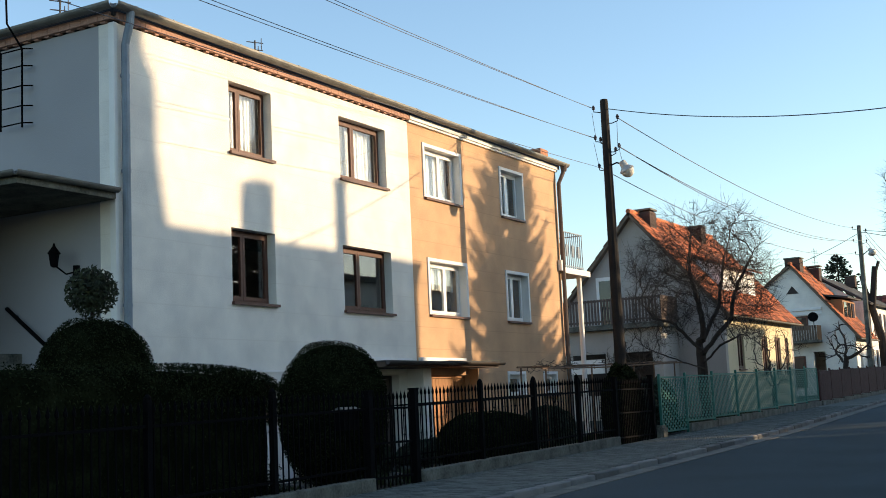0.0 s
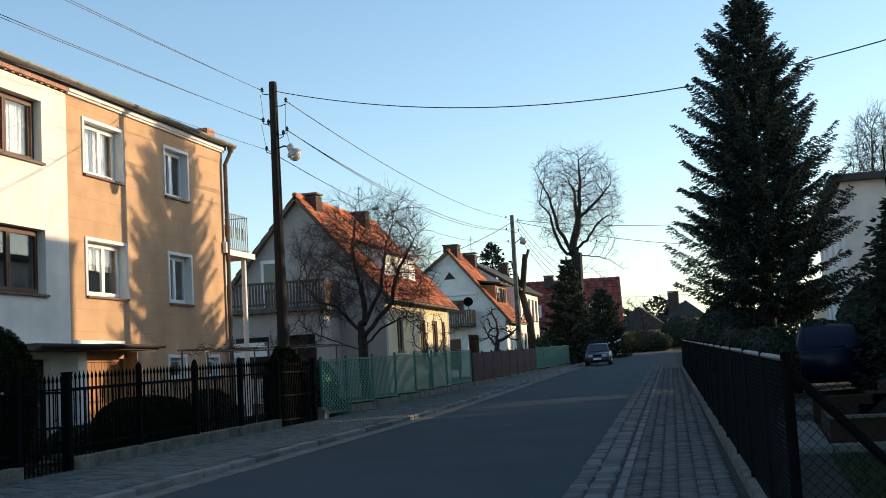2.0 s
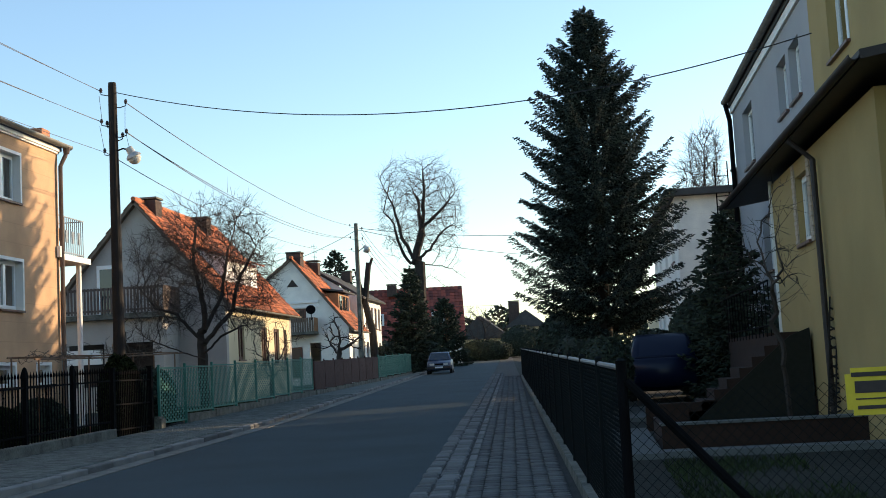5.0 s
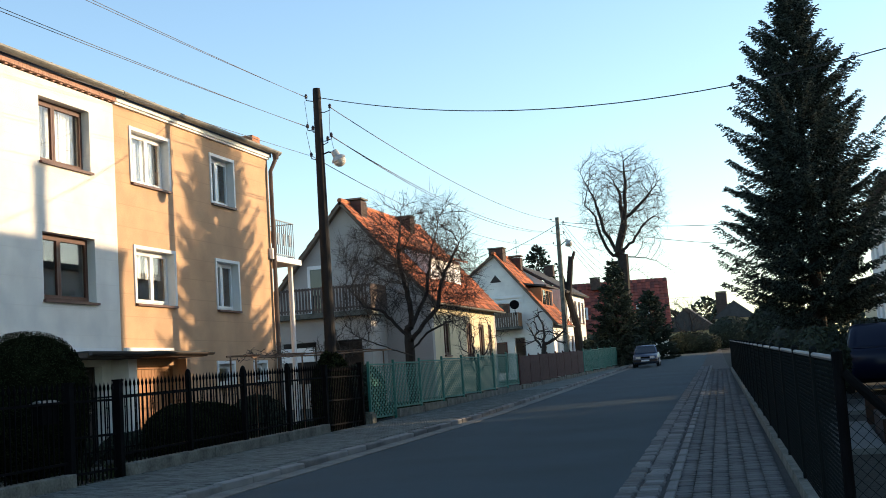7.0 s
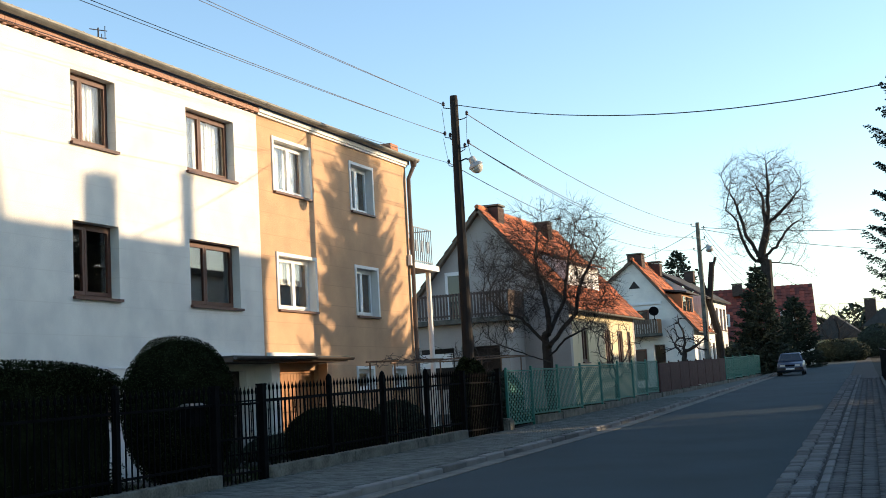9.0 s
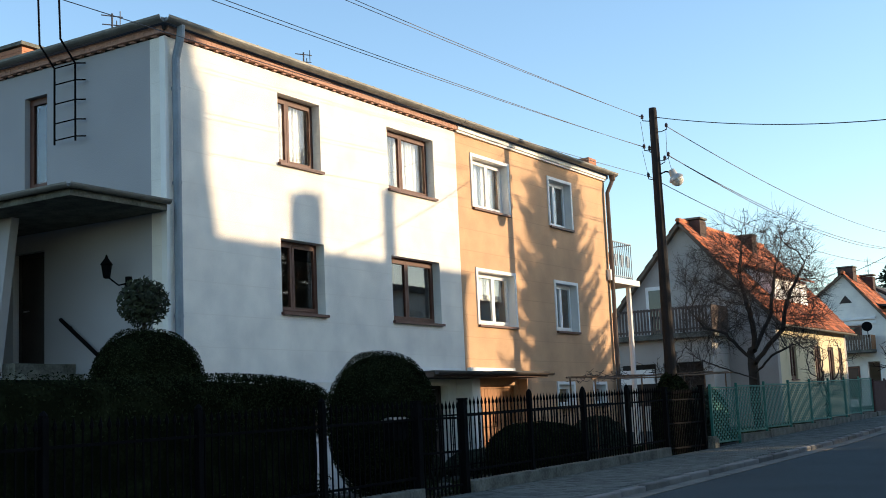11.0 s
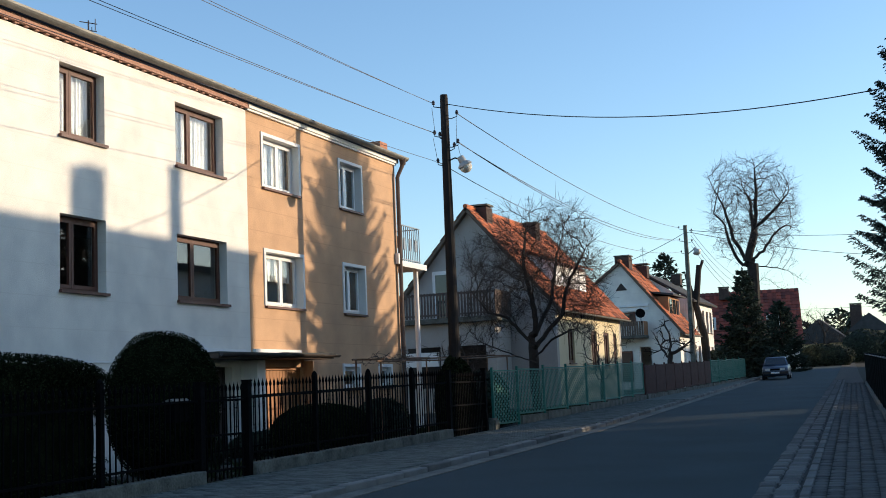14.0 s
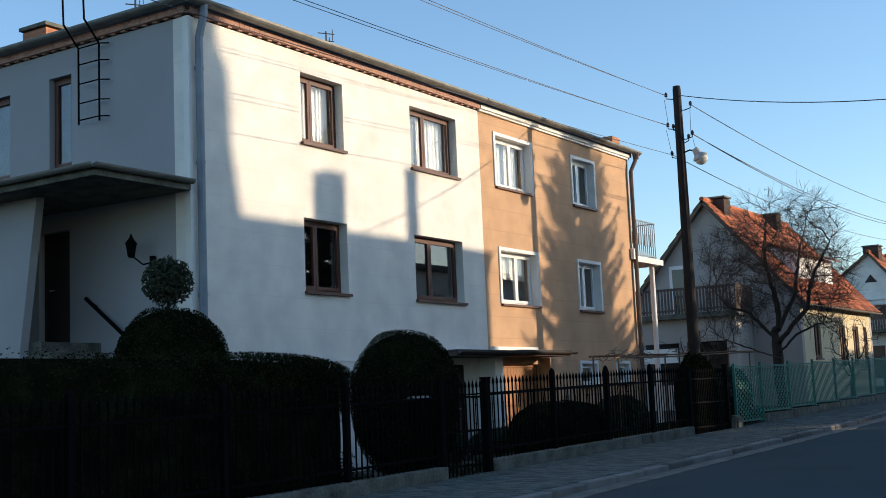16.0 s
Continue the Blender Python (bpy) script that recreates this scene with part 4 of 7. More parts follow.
# unseen block behind, outside the view, added to shade the left house
block = thing("shade_caster_block", (19, 26, gz(26)), "unseen plain rendered block added to shade the left house", "building")
bm = bmesh.new()
# its far edge is stepped to shape the border of that shade
prism(bm, [(14, 12, 0.2), (14, 33.0, 0.2), (14, 33.0, 10.9), (14, 32.76, 12.2), (14, 32.72, 13.5), (14, 32.45, 13.9), (14, 32.38, 15.6), (14, 12, 15.6)], (12, 0, 0))
part("wall", bm, M_GREYRENDER, block)
bm = bmesh.new()
prism(bm, [(13.9, 11.6, 15.602), (26.4, 11.6, 15.602), (20, 11.6, 17)], (0, 19.9, 0))
part("roof", bm, M_ROOFFELT, block)

# a lower house further along on the right, added unseen to shade the street
unseen_low_house = thing("unseen_low_house", (8, 72, gz(72)), "plain low house hidden behind the spruce, added to shade the street", "house")
bm = bmesh.new()
box(bm, 4.2, 12, 65.5, 82, 0.8, 5.2)
part("wall", bm, M_CREAM, unseen_low_house)
bm = bmesh.new()
prism(bm, [(3.8, 65.2, 5.2), (12.4, 65.2, 5.2), (8.1, 65.2, 7.6)], (0, 17.1, 0))
part("roof", bm, M_TILERED, unseen_low_house)

# next house along: white, with a ladder on its side
far_white = thing("white_flat_roofed_house", (8, 52, gz(52)), "white flat-roofed house behind the spruce", "house")
bm = bmesh.new()
wall_cells(bm, Frame((3.7, 46.5), (1, 0)), 0, 9.5, 0.5, 7.7, 0.3)
part("side_wall", bm, M_WHITE, far_white)
bm = bmesh.new()
FW = Frame((3.7, 62.0), (0, -1))
fwh = [(a, a + 1.5, z, z + 1.4) for a in (1, 4, 8, 12) for z in (2.4, 5.4)]
wall_cells(bm, FW, 0, 15.2, 0.5, 7.7, 0.3, fwh)
part("front_wall", bm, M_WHITE, far_white)
bm = bmesh.new()
box(bm, 4.0, 13.2, 61.7, 62, 0.5, 7.7)
part("side_wall", bm, M_WHITE, far_white)
for w in fwh:
    window("window", far_white, FW, *w, M_PLASTIC, 0.5, 0.15, None, M_SILL, 0.9)
bm = bmesh.new()
box(bm, 3.3, 13.6, 46.1, 62.4, 7.7, 7.95)
part("roof", bm, M_ROOFFELT, far_white)
chimney(far_white, 6.3, 47.5, 7.9, 8.7, 0.5)


# ---- pieces that share one mesh ----
def mesh_of(name, bm, material):
    me = bpy.data.meshes.new(name)
    bm.to_mesh(me)
    bm.free()
    me.materials.append(material)
    return me


def piece(name, me, parent, at, rz=0.0, label=""):
    """A part that shares its mesh; at is its world place."""
    ob = new(name, me)
    ob.parent = parent
    ob.location = Vector(at) - ORIGIN[parent]
    ob.rotation_euler = (0, 0, rz)
    ORIGIN[ob] = Vector(at)
    return tagged(ob, label)


def soup(name, verts, faces, material, parent, label="", kind=""):
    """One joined part out of many small faces."""
    me = bpy.data.meshes.new(name)
    v = np.asarray(verts, dtype=np.float64) - np.array(ORIGIN[parent])
    me.from_pydata(v.tolist(), [], [list(map(int, f)) for f in faces])
    me.materials.append(material)
    ob = new(name, me)
    ob.parent = parent
    ORIGIN[ob] = ORIGIN[parent]
    return tagged(ob, label, kind=kind)


# ---- iron fence in front of the pair of houses ----
FX = -10.3
iron = thing("iron_fence", (FX, 17, gz(17)), "black iron railing on a low concrete wall", "fence")
for y0, y1 in ((-2.0, 3.0), (3.0, 8.0), (8.0, 12.0), (12.0, 15.65), (17.05, 20.0), (20.0, 22.8), (22.8, 25.6)):
    bm = bmesh.new()
    h0, h1 = gz(y0) + 0.28, gz(y1) + 0.28
    hexa(bm, [Vector(p) for p in ((FX - 0.12, y0 + 0.004, gz(y0) - 0.2), (FX + 0.12, y0 + 0.004, gz(y0) - 0.2), (FX + 0.12, y1 - 0.004, gz(y1) - 0.2), (FX - 0.12, y1 - 0.004, gz(y1) - 0.2),
                                 (FX - 0.11, y0 + 0.004, h0), (FX + 0.11, y0 + 0.004, h0), (FX + 0.11, y1 - 0.004, h1), (FX - 0.11, y1 - 0.004, h1))])
    bmesh.ops.bevel(bm, geom=bm.edges[:], offset=0.015, segments=1, affect="EDGES")
    part("base_wall", bm, M_CONCRETE, iron, "low weathered concrete wall")


def spear(height):
    bm = bmesh.new()
    box(bm, -0.009, 0.009, -0.009, 0.009, 0, height)
    lathe(bm, (0, 0, height), [(0.009, 0), (0.024, 0.02), (0.026, 0.05), (0.006, 0.12), (0.002, 0.14)], 6)
    return bm


def ring_bar(height):
    bm = bmesh.new()
    box(bm, -0.008, 0.008, -0.008, 0.008, 0, height)
    for z in (height - 0.22, height * 0.5):
        lathe(bm, (0, 0, z), [(0.008, -0.03), (0.022, 0), (0.008, 0.03)], 6)
    return bm


SPEAR = mesh_of("spear_bar", spear(1.19), M_BLACKIRON)
SPEAR_GATE = mesh_of("gate_bar", spear(1.33), M_BLACKIRON)
RINGBAR = mesh_of("ring_bar", ring_bar(1.15), M_BLACKIRON)
bm = bmesh.new()
box(bm, -0.04, 0.04, -0.04, 0.04, 0, 1.43)
lathe(bm, (0, 0, 1.43), [(0.045, 0), (0.05, 0.02), (0.03, 0.05), (0.01, 0.07)], 8)
POST = mesh_of("iron_post", bm, M_BLACKIRON)
bm = bmesh.new()
box(bm, -0.055, 0.055, -0.055, 0.055, 0, 1.55)
box(bm, -0.068, 0.068, -0.068, 0.068, 1.55, 1.58)
GATEPOST = mesh_of("gate_post", bm, M_BLACKIRON)
y = 4.0
while y < 25.6:
    if not 15.6 < y < 17.1:
        piece("railing_bar", SPEAR, iron, (FX, y, gz(y) + 0.285))
    y += 0.125
for y in (4, 6.3, 8.6, 10.9, 13.3, 19.3, 21.5, 23.6):
    piece("post", POST, iron, (FX, y, gz(y) + 0.2))
for y in (15.65, 17.0):
    piece("gate_post", GATEPOST, iron, (FX, y, gz(y) + 0.02))
for y0, y1 in ((4.0, 15.58), (17.07, 25.55)):
    for up in (0.42, 1.30):
        bm = bmesh.new()
        hexa(bm, [Vector((FX + dx, yy, gz(yy) + up + dz)) for dz in (0, 0.035) for dx, yy in ((-0.014, y0), (0.014, y0), (0.014, y1), (-0.014, y1))])
        part("rail", bm, M_BLACKIRON, iron)
gate = thing("iron_gate", (FX, 16.5, gz(16.5)), "closed black iron garden gate with spear tips", "gate")
for i in range(10):
    y = 15.82 + i * 0.113
    piece("bar", SPEAR_GATE, gate, (FX, y, gz(y) + 0.10))
for up in (0.22, 0.75, 1.28):
    bm = bmesh.new()
    box(bm, FX - 0.014, FX + 0.014, 15.76, 16.9, gz(16.5) + up, gz(16.5) + up + 0.035)
    part("rail", bm, M_BLACKIRON, gate)
bm = bmesh.new()
box(bm, FX - 0.2, FX - 0.03, 15.05, 15.45, 1.30, 1.60)
mailbox = setting("mailbox", bm, M_BLACKIRON, "black metal mailbox with a pale lid on the railing", "mailbox", (FX, 15.25, 1.55), "")
bm = bmesh.new()
prism(bm, [(FX - 0.23, 15.02, 1.602), (FX + 0.0, 15.02, 1.602), (FX - 0.12, 15.02, 1.645)], (0, 0.46, 0))
part("lid", bm, M_GUTTER, mailbox)
drive = thing("drive_gate", (FX, 26.8, gz(26.8)), "black iron double drive gate, closed", "gate")
y = 25.75
while y < 27.95:
    piece("bar", SPEAR_GATE, drive, (FX, y, gz(y) + 0.08))
    y += 0.105
for up in (0.2, 0.75, 1.28):
    bm = bmesh.new()
    box(bm, FX - 0.014, FX + 0.014, 25.7, 28.0, gz(26.8) + up, gz(26.8) + up + 0.035)
    part("rail", bm, M_BLACKIRON, drive)
for y in (25.66, 28.0):
    piece("gate_post", GATEPOST, drive, (FX, y, gz(y) + 0.02))
bm = bmesh.new()
box(bm, FX - 0.16, FX + 0.2, 28.1, 28.5, gz(28) - 0.2, gz(28) + 0.38)
bmesh.ops.bevel(bm, geom=bm.edges[:], offset=0.05, segments=2, affect="EDGES")
setting("concrete_block", bm, M_CONCRETE, "worn concrete block at the end of the railing", "block", (FX, 28.3, gz(28)), "")
# decorative trellis of the neighbour, inside the garden
trellis = thing("garden_screen", (-12.4, 22, gz(22)), "black screen of curled iron bars behind the railing", "screen")
y = 18.6
while y < 27.5:
    piece("ring_bar", RINGBAR, trellis, (-12.4, y, gz(y) + 0.15))
    y += 0.21
for up in (0.3, 1.27):
    bm = bmesh.new()
    hexa(bm, [Vector((-12.4 + dx, yy, gz(yy) + up + dz)) for dz in (0, 0.03) for dx, yy in ((-0.012, 18.5), (0.012, 18.5), (0.012, 27.5), (-0.012, 27.5))])
    part("rail", bm, M_BLACKIRON, trellis)


# ---- green panel fences and the brown one ----
def lattice(length, height):
    """Punched infill: upright strips joined by short level links, stepped from column to column."""
    bm = bmesh.new()
    n = max(2, int(length / 0.135))
    s = length / n
    rows = int(height / 0.125)
    hstep = height / rows
    for i in range(n + 1):
        box(bm, i * s - 0.017, i * s + 0.017, -0.006, 0.006, 0, height)
    for i in range(n):
        for j in range(rows):
            z = j * hstep + (hstep * 0.45 if i % 2 else 0.0)
            box(bm, i * s + 0.017, i * s + s - 0.017, -0.0045, 0.0045, z, z + 0.038)
    return bm


def panel_fence(name, label, ys, material, up=0.28, height=1.25, solid=False):
    f = thing(name, (left_fence(ys[0]), ys[0], gz(ys[0])), label, "fence")
    low_up, tall_ = up, height
    for y0, y1 in zip(ys, ys[1:]):
        x0, x1 = left_fence(y0), left_fence(y1)
        z0, z1 = gz(y0), gz(y1)
        F = Frame((x0, y0), (x1 - x0, y1 - y0))
        ln = math.hypot(x1 - x0, y1 - y0)
        zz = (z0 + z1) / 2
        if name == "green_fence" and y0 == 28.6:
            up, height = 0.12, height + up - 0.12     # the first panel is a gate down to the ground
        else:
            up, height = low_up, tall_
            bm = bmesh.new()
            fbox(bm, F, 0.03, ln - 0.03, -0.1, 0.1, zz - 0.3, zz + up)
            part("base_wall", bm, M_CONCRETE, f)
        bm = bmesh.new()
        fbox(bm, F, -0.03, 0.03, -0.03, 0.03, z0, zz + up + height + 0.06)
        part("post", bm, material, f)
        bm = bmesh.new()
        for z in (zz + up + 0.05, zz + up + height - 0.04):
            fbox(bm, F, 0.04, ln - 0.04, -0.02, 0.02, z, z + 0.04)
        for a in (0.04, ln - 0.08):
            fbox(bm, F, a, a + 0.04, -0.02, 0.02, zz + up + 0.09, zz + up + height - 0.04)
        pn = part("panel_frame", bm, material, f)
        if solid:
            k = int(ln / 0.12)
            for i in range(k):
                bm = bmesh.new()
                a = 0.05 + i * (ln - 0.1) / k
                fbox(bm, F, a, a + (ln - 0.1) / k - 0.008, 0.021, 0.04, zz + up + 0.02, zz + up + height + random.uniform(-0.01, 0.01))
                part("board", bm, material, pn)
        else:
            bm = lattice(ln - 0.18, height - 0.14)
            bm.transform(Matrix.Translation(F.at(0.09, 0, zz + up + 0.09)) @ Matrix.Rotation(math.atan2(F.a.y, F.a.x), 4, "Z"))
            part("lattice", bm, material, pn)
    return f


panel_fence("green_fence", "green painted steel fence with latticed panels", [28.6, 30.7, 33.2, 35.7, 38.2, 40.6, 42.9, 45.2, 47.4], M_GREEN)
panel_fence("brown_fence", "red-brown board fence on a concrete base", [47.6, 49.8, 52.0, 54.2, 56.4, 58.6, 60.8, 63.0, 65.1], M_BROWNFENCE, 0.25, 1.15, True)
panel_fence("green_fence", "lighter green latticed fence further along the street", [65.4, 68.4, 71.4, 74.4, 77.4, 80.4], M_GREEN, 0.22, 1.2)

# kerb stones on the left, each its own stone near by
bm = bmesh.new()
box(bm, -0.075, 0.075, 0.008, 0.992, -0.2, 0.12)
bmesh.ops.bevel(bm, geom=bm.edges[:], offset=0.018, segments=1, affect="EDGES")
KERB = mesh_of("kerb_stone", bm, mat("kerb_concrete", (0.17, 0.165, 0.155), 0.9, 0.3, 3, 40, 0.4, single=0.5))
kerb = thing("kerb", (left_kerb(10), 10, gz(10)), "row of worn kerb stones", "kerb", kind="structure")
for i in range(100):
    y = 4.0 + i
    ob = piece("kerb_stone", KERB, kerb, (left_kerb(y) - 0.07, y, gz(y) + random.uniform(-0.012, 0.006)), math.atan2(-(left_kerb(y + 1) - left_kerb(y)), 1) + random.uniform(-0.01, 0.01))
bm = bmesh.new()
ribbon(bm, lambda y: left_kerb(y) + 0.01, lambda y: left_kerb(y) + 0.34, 0.012)
setting("gutter_strip", bm, M_STRIP, "pale concrete gutter strip along the kerb", "gutter")

# ---- clipped evergreens ----
RNG = np.random.default_rng(3)


def leaves(points, normals, size, spread=0.9):
    """Small leaf quads on a surface, turned at random: verts and faces."""
    n = len(points)
    d = normals + RNG.normal(0, spread, (n, 3))
    d /= np.linalg.norm(d, axis=1, keepdims=True)
    u = np.cross(d, RNG.normal(0, 1, (n, 3)))
    u /= np.linalg.norm(u, axis=1, keepdims=True)
    v = np.cross(d, u)
    s = size * RNG.uniform(0.6, 1.3, (n, 1))
    c = points
    verts = np.stack([c - u * s, c - v * s * 0.45, c + u * s, c + v * s * 0.45], 1).reshape(-1, 3)
    faces = np.arange(4 * n).reshape(-1, 4)
    return verts, faces


def on_blob(n, centre, radii, power=2.0, low=-1.0):
    """Points and normals on a rounded body, a little uneven."""
    p = RNG.normal(0, 1, (n * 2, 3))
    p /= np.linalg.norm(p, axis=1, keepdims=True)
    p = p[p[:, 2] > low][:n]
    q = np.sign(p) * np.abs(p) ** (2 / power)
    k = (np.abs(q) ** power).sum(1) ** (-1 / power)
    q = q * k[:, None]
    wob = 1 + 0.02 * np.sin(7 * q[:, :1] + 3 * q[:, 2:3]) + 0.015 * np.sin(11 * q[:, 1:2])
    return np.array(centre) + q * np.array(radii) * wob * RNG.uniform(0.96, 1.03, (len(q), 1)), p


def shrub(name, label, centre, radii, n, size, material, power=2.0, low=-1.0, core=0.965, group="", category="shrub"):
    base = (centre[0], centre[1], gz(centre[1]))
    s = thing(name, base, label, category, group)
    bm = bmesh.new()
    bmesh.ops.create_icosphere(bm, subdivisions=4, radius=1)
    for v in bm.verts:
        q = Vector([math.copysign(abs(c) ** (2 / power), c) for c in v.co])
        k = sum(abs(c) ** power for c in q) ** (-1 / power)
        v.co = Vector(centre) + Vector((q.x * k * radii[0], q.y * k * radii[1], q.z * k * radii[2])) * core
        v.co.z = max(v.co.z, base[2] + 0.05)
    smooth(part("inner_mass", bm, material, s))
    p, nn = on_blob(n, centre, radii, power, low)
    keep = p[:, 2] > base[2] + 0.03
    v, f = leaves(p[keep], nn[keep], size)
    soup("leaves", v, f, material, s, kind="stuff")
    bm = bmesh.new()
    rod(bm, base, (centre[0], centre[1], centre[2]), 0.06, 0.04)
    part("stem", bm, M_BARK, s)
    return s


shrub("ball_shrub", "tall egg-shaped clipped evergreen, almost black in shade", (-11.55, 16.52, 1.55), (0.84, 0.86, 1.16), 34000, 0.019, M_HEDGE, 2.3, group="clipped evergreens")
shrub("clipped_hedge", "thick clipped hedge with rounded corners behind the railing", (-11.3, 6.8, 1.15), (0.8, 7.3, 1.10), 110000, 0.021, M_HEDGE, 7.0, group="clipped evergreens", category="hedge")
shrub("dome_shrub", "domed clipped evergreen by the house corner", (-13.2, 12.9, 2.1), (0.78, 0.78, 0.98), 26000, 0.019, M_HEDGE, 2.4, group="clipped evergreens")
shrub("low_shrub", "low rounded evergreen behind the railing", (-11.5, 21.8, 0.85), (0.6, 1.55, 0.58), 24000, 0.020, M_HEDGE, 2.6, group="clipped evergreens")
# topiary ball on a stem
top = thing("topiary_tree", (-13.3, 12.95, gz(13)), "small ball-headed topiary on a thin stem", "topiary")
bm = bmesh.new()
rod(bm, (-13.3, 12.95, gz(13)), (-13.3, 12.95, 3.4), 0.035, 0.025)
for i in range(26):
    a, b = random.uniform(0, 6.28), random.uniform(0.0, 1.3)
    rod(bm, (-13.3, 12.95, 3.2 + 0.02 * i * 0.5), (-13.3 + 0.4 * math.cos(a) * math.cos(b), 12.95 + 0.4 * math.sin(a) * math.cos(b), 3.42 + 0.4 * math.sin(b)), 0.012, 0.005, 4)
part("stem", bm, M_BARK, top)
p, nn = on_blob(2600, (-13.3, 12.95, 3.50), (0.37, 0.37, 0.36))
p = np.array((-13.3, 12.95, 3.50)) + (p - np.array((-13.3, 12.95, 3.50))) * RNG.uniform(0.25, 1.08, (len(p), 1)) ** 0.6
v, f = leaves(p, nn, 0.04)
soup("crown", v, f, M_LEAF, top, "loose leafy ball", "stuff")


# ---- poles and wires ----
def pole_wire(bm, p, q, sag, r=0.008, n=26):
    p, q = Vector(p), Vector(q)
    pts = []
    for i in range(n + 1):
        t = i / n
        c = p.lerp(q, t)
        c.z -= sag * 4 * t * (1 - t)
        pts.append(c)
    tube(bm, pts, r, 4)


P1 = Vector((-11.06, 27.95, 0.35))
pole = thing("utility_pole", P1, "dark tarred wooden utility pole with insulators and street lamp", "pole")
bm = bmesh.new()
lathe(bm, (P1.x + 0.05, P1.y, 0.2), [(0.15, 0.0), (0.145, 1.2), (0.138, 2.4), (0.13, 3.9), (0.12, 5.6), (0.108, 7.2), (0.10, 8.7), (0.092, 8.8)], 14)
part("shaft", bm, M_DARKWOOD, pole)
LEFT_AT = [(8.71, -0.32), (7.95, -0.32), (7.22, -0.26)]
RIGHT_AT = [(8.39, 0.30), (7.66, 0.30)]


def insulator(parent, x, y, z, side):
    bm = bmesh.new()
    tube(bm, [(x, y, z), (x + side * 0.5, y, z - 0.02), (x + side, y, z + 0.02), (x + side, y, z + 0.1)], 0.012, 6)
    arm = part("insulator_hook", bm, M_BLACKIRON, parent)
    bm = bmesh.new()
    lathe(bm, (x + side, y, z + 0.07), [(0.02, 0), (0.042, 0.01), (0.03, 0.04), (0.045, 0.05), (0.03, 0.09), (0.02, 0.11)], 10)
    part("insulator", bm, M_INSUL, arm)


for z, side in LEFT_AT + RIGHT_AT + [(7.89, -0.18), (7.58, 0.2)]:
    insulator(pole, P1.x + 0.08, P1.y, z, side)
bm = bmesh.new()
tube(bm, [(P1.x + 0.1, P1.y - 0.02, 7.30), (P1.x + 0.3, P1.y - 0.05, 7.35), (P1.x + 0.48, P1.y - 0.08, 7.29)], 0.02, 8)
lamp = part("street_lamp", bm, M_BLACKIRON, pole, "grey street lamp with a globe")
bm = bmesh.new()
lathe(bm, (0, 0, 0), [(0.06, 0.22), (0.085, 0.2), (0.10, 0.06), (0.17, 0.0), (0.19, -0.05), (0.165, -0.06)], 18)
bm.transform(Matrix.Translation((P1.x + 0.56, P1.y - 0.1, 7.16)) @ pose(0, 0, 0, 14, -24, 0))
part("hood", bm, M_LAMP, lamp)
bm = bmesh.new()
lathe(bm, (0, 0, 0), [(0.16, -0.05), (0.155, -0.12), (0.11, -0.19), (0.04, -0.225)], 18)
bm.transform(Matrix.Translation((P1.x + 0.56, P1.y - 0.1, 7.16)) @ pose(0, 0, 0, 14, -24, 0))
part("globe", bm, M_LAMPGLASS, lamp, "milky glass bowl")
for a, b in ((LEFT_AT[0], LEFT_AT[1]), (LEFT_AT[1], LEFT_AT[2])):
    bm = bmesh.new()
    pole_wire(bm, (P1.x + a[1] * 0.9, P1.y, a[0]), (P1.x + b[1] * 0.7, P1.y, b[0] + 0.1), 0.0, 0.006, 8)
    part("jumper_wire", bm, M_CABLE, pole)
bm = bmesh.new()
pole_wire(bm, (P1.x + 0.36, P1.y, 8.39), (P1.x + 0.34, P1.y, 7.7), 0.0, 0.006, 8)
part("jumper_wire", bm, M_CABLE, pole)
bm = bmesh.new()
pole_wire(bm, (P1.x + 0.38, P1.y, 7.66), (P1.x + 0.5, P1.y - 0.08, 7.3), 0.05, 0.006, 8)
part("jumper_wire", bm, M_CABLE, pole)
bm = bmesh.new()
tube(bm, [(P1.x + 0.15, P1.y - 0.04, 0.4), (P1.x + 0.13, P1.y - 0.03, 3.0), (P1.x + 0.17, P1.y - 0.03, 6.2), (P1.x + 0.15, P1.y - 0.03, 8.2)], 0.014, 5)
part("riser_cable", bm, M_CABLE, pole)
ivy = shrub("ivy", "dark ivy round the foot of the pole", (P1.x + 0.06, P1.y - 0.08, 1.25), (0.5, 0.45, 1.15), 6500, 0.06, M_HEDGE, 2.0, category="ivy")

P2 = Vector((-12.8, 69.2, gz(69)))
pole2 = thing("utility_pole", P2, "pale concrete utility pole further along the street", "pole")
bm = bmesh.new()
rod(bm, P2, (P2.x, P2.y, 10.4), 0.17, 0.11, 8)
part("shaft", bm, M_CONCRETE, pole2)
for z, s in ((10.2, -0.35), (9.5, -0.35), (8.8, -0.3), (10.0, 0.35), (9.4, 0.35)):
    insulator(pole2, P2.x, P2.y, z, s)
bm = bmesh.new()
tube(bm, [(P2.x, P2.y, 8.7), (P2.x + 0.5, P2.y - 0.2, 9.0)], 0.025, 6)
l2 = part("street_lamp", bm, M_BLACKIRON, pole2)
bm = bmesh.new()
lathe(bm, (0, 0, 0), [(0.07, 0.25), (0.12, 0.1), (0.24, 0.0), (0.22, -0.1), (0.08, -0.24)], 14)
bm.transform(Matrix.Translation((P2.x + 0.6, P2.y - 0.2, 8.85)) @ pose(0, 0, 0, 10, -30, 0))
part("hood", bm, M_LAMP, l2)

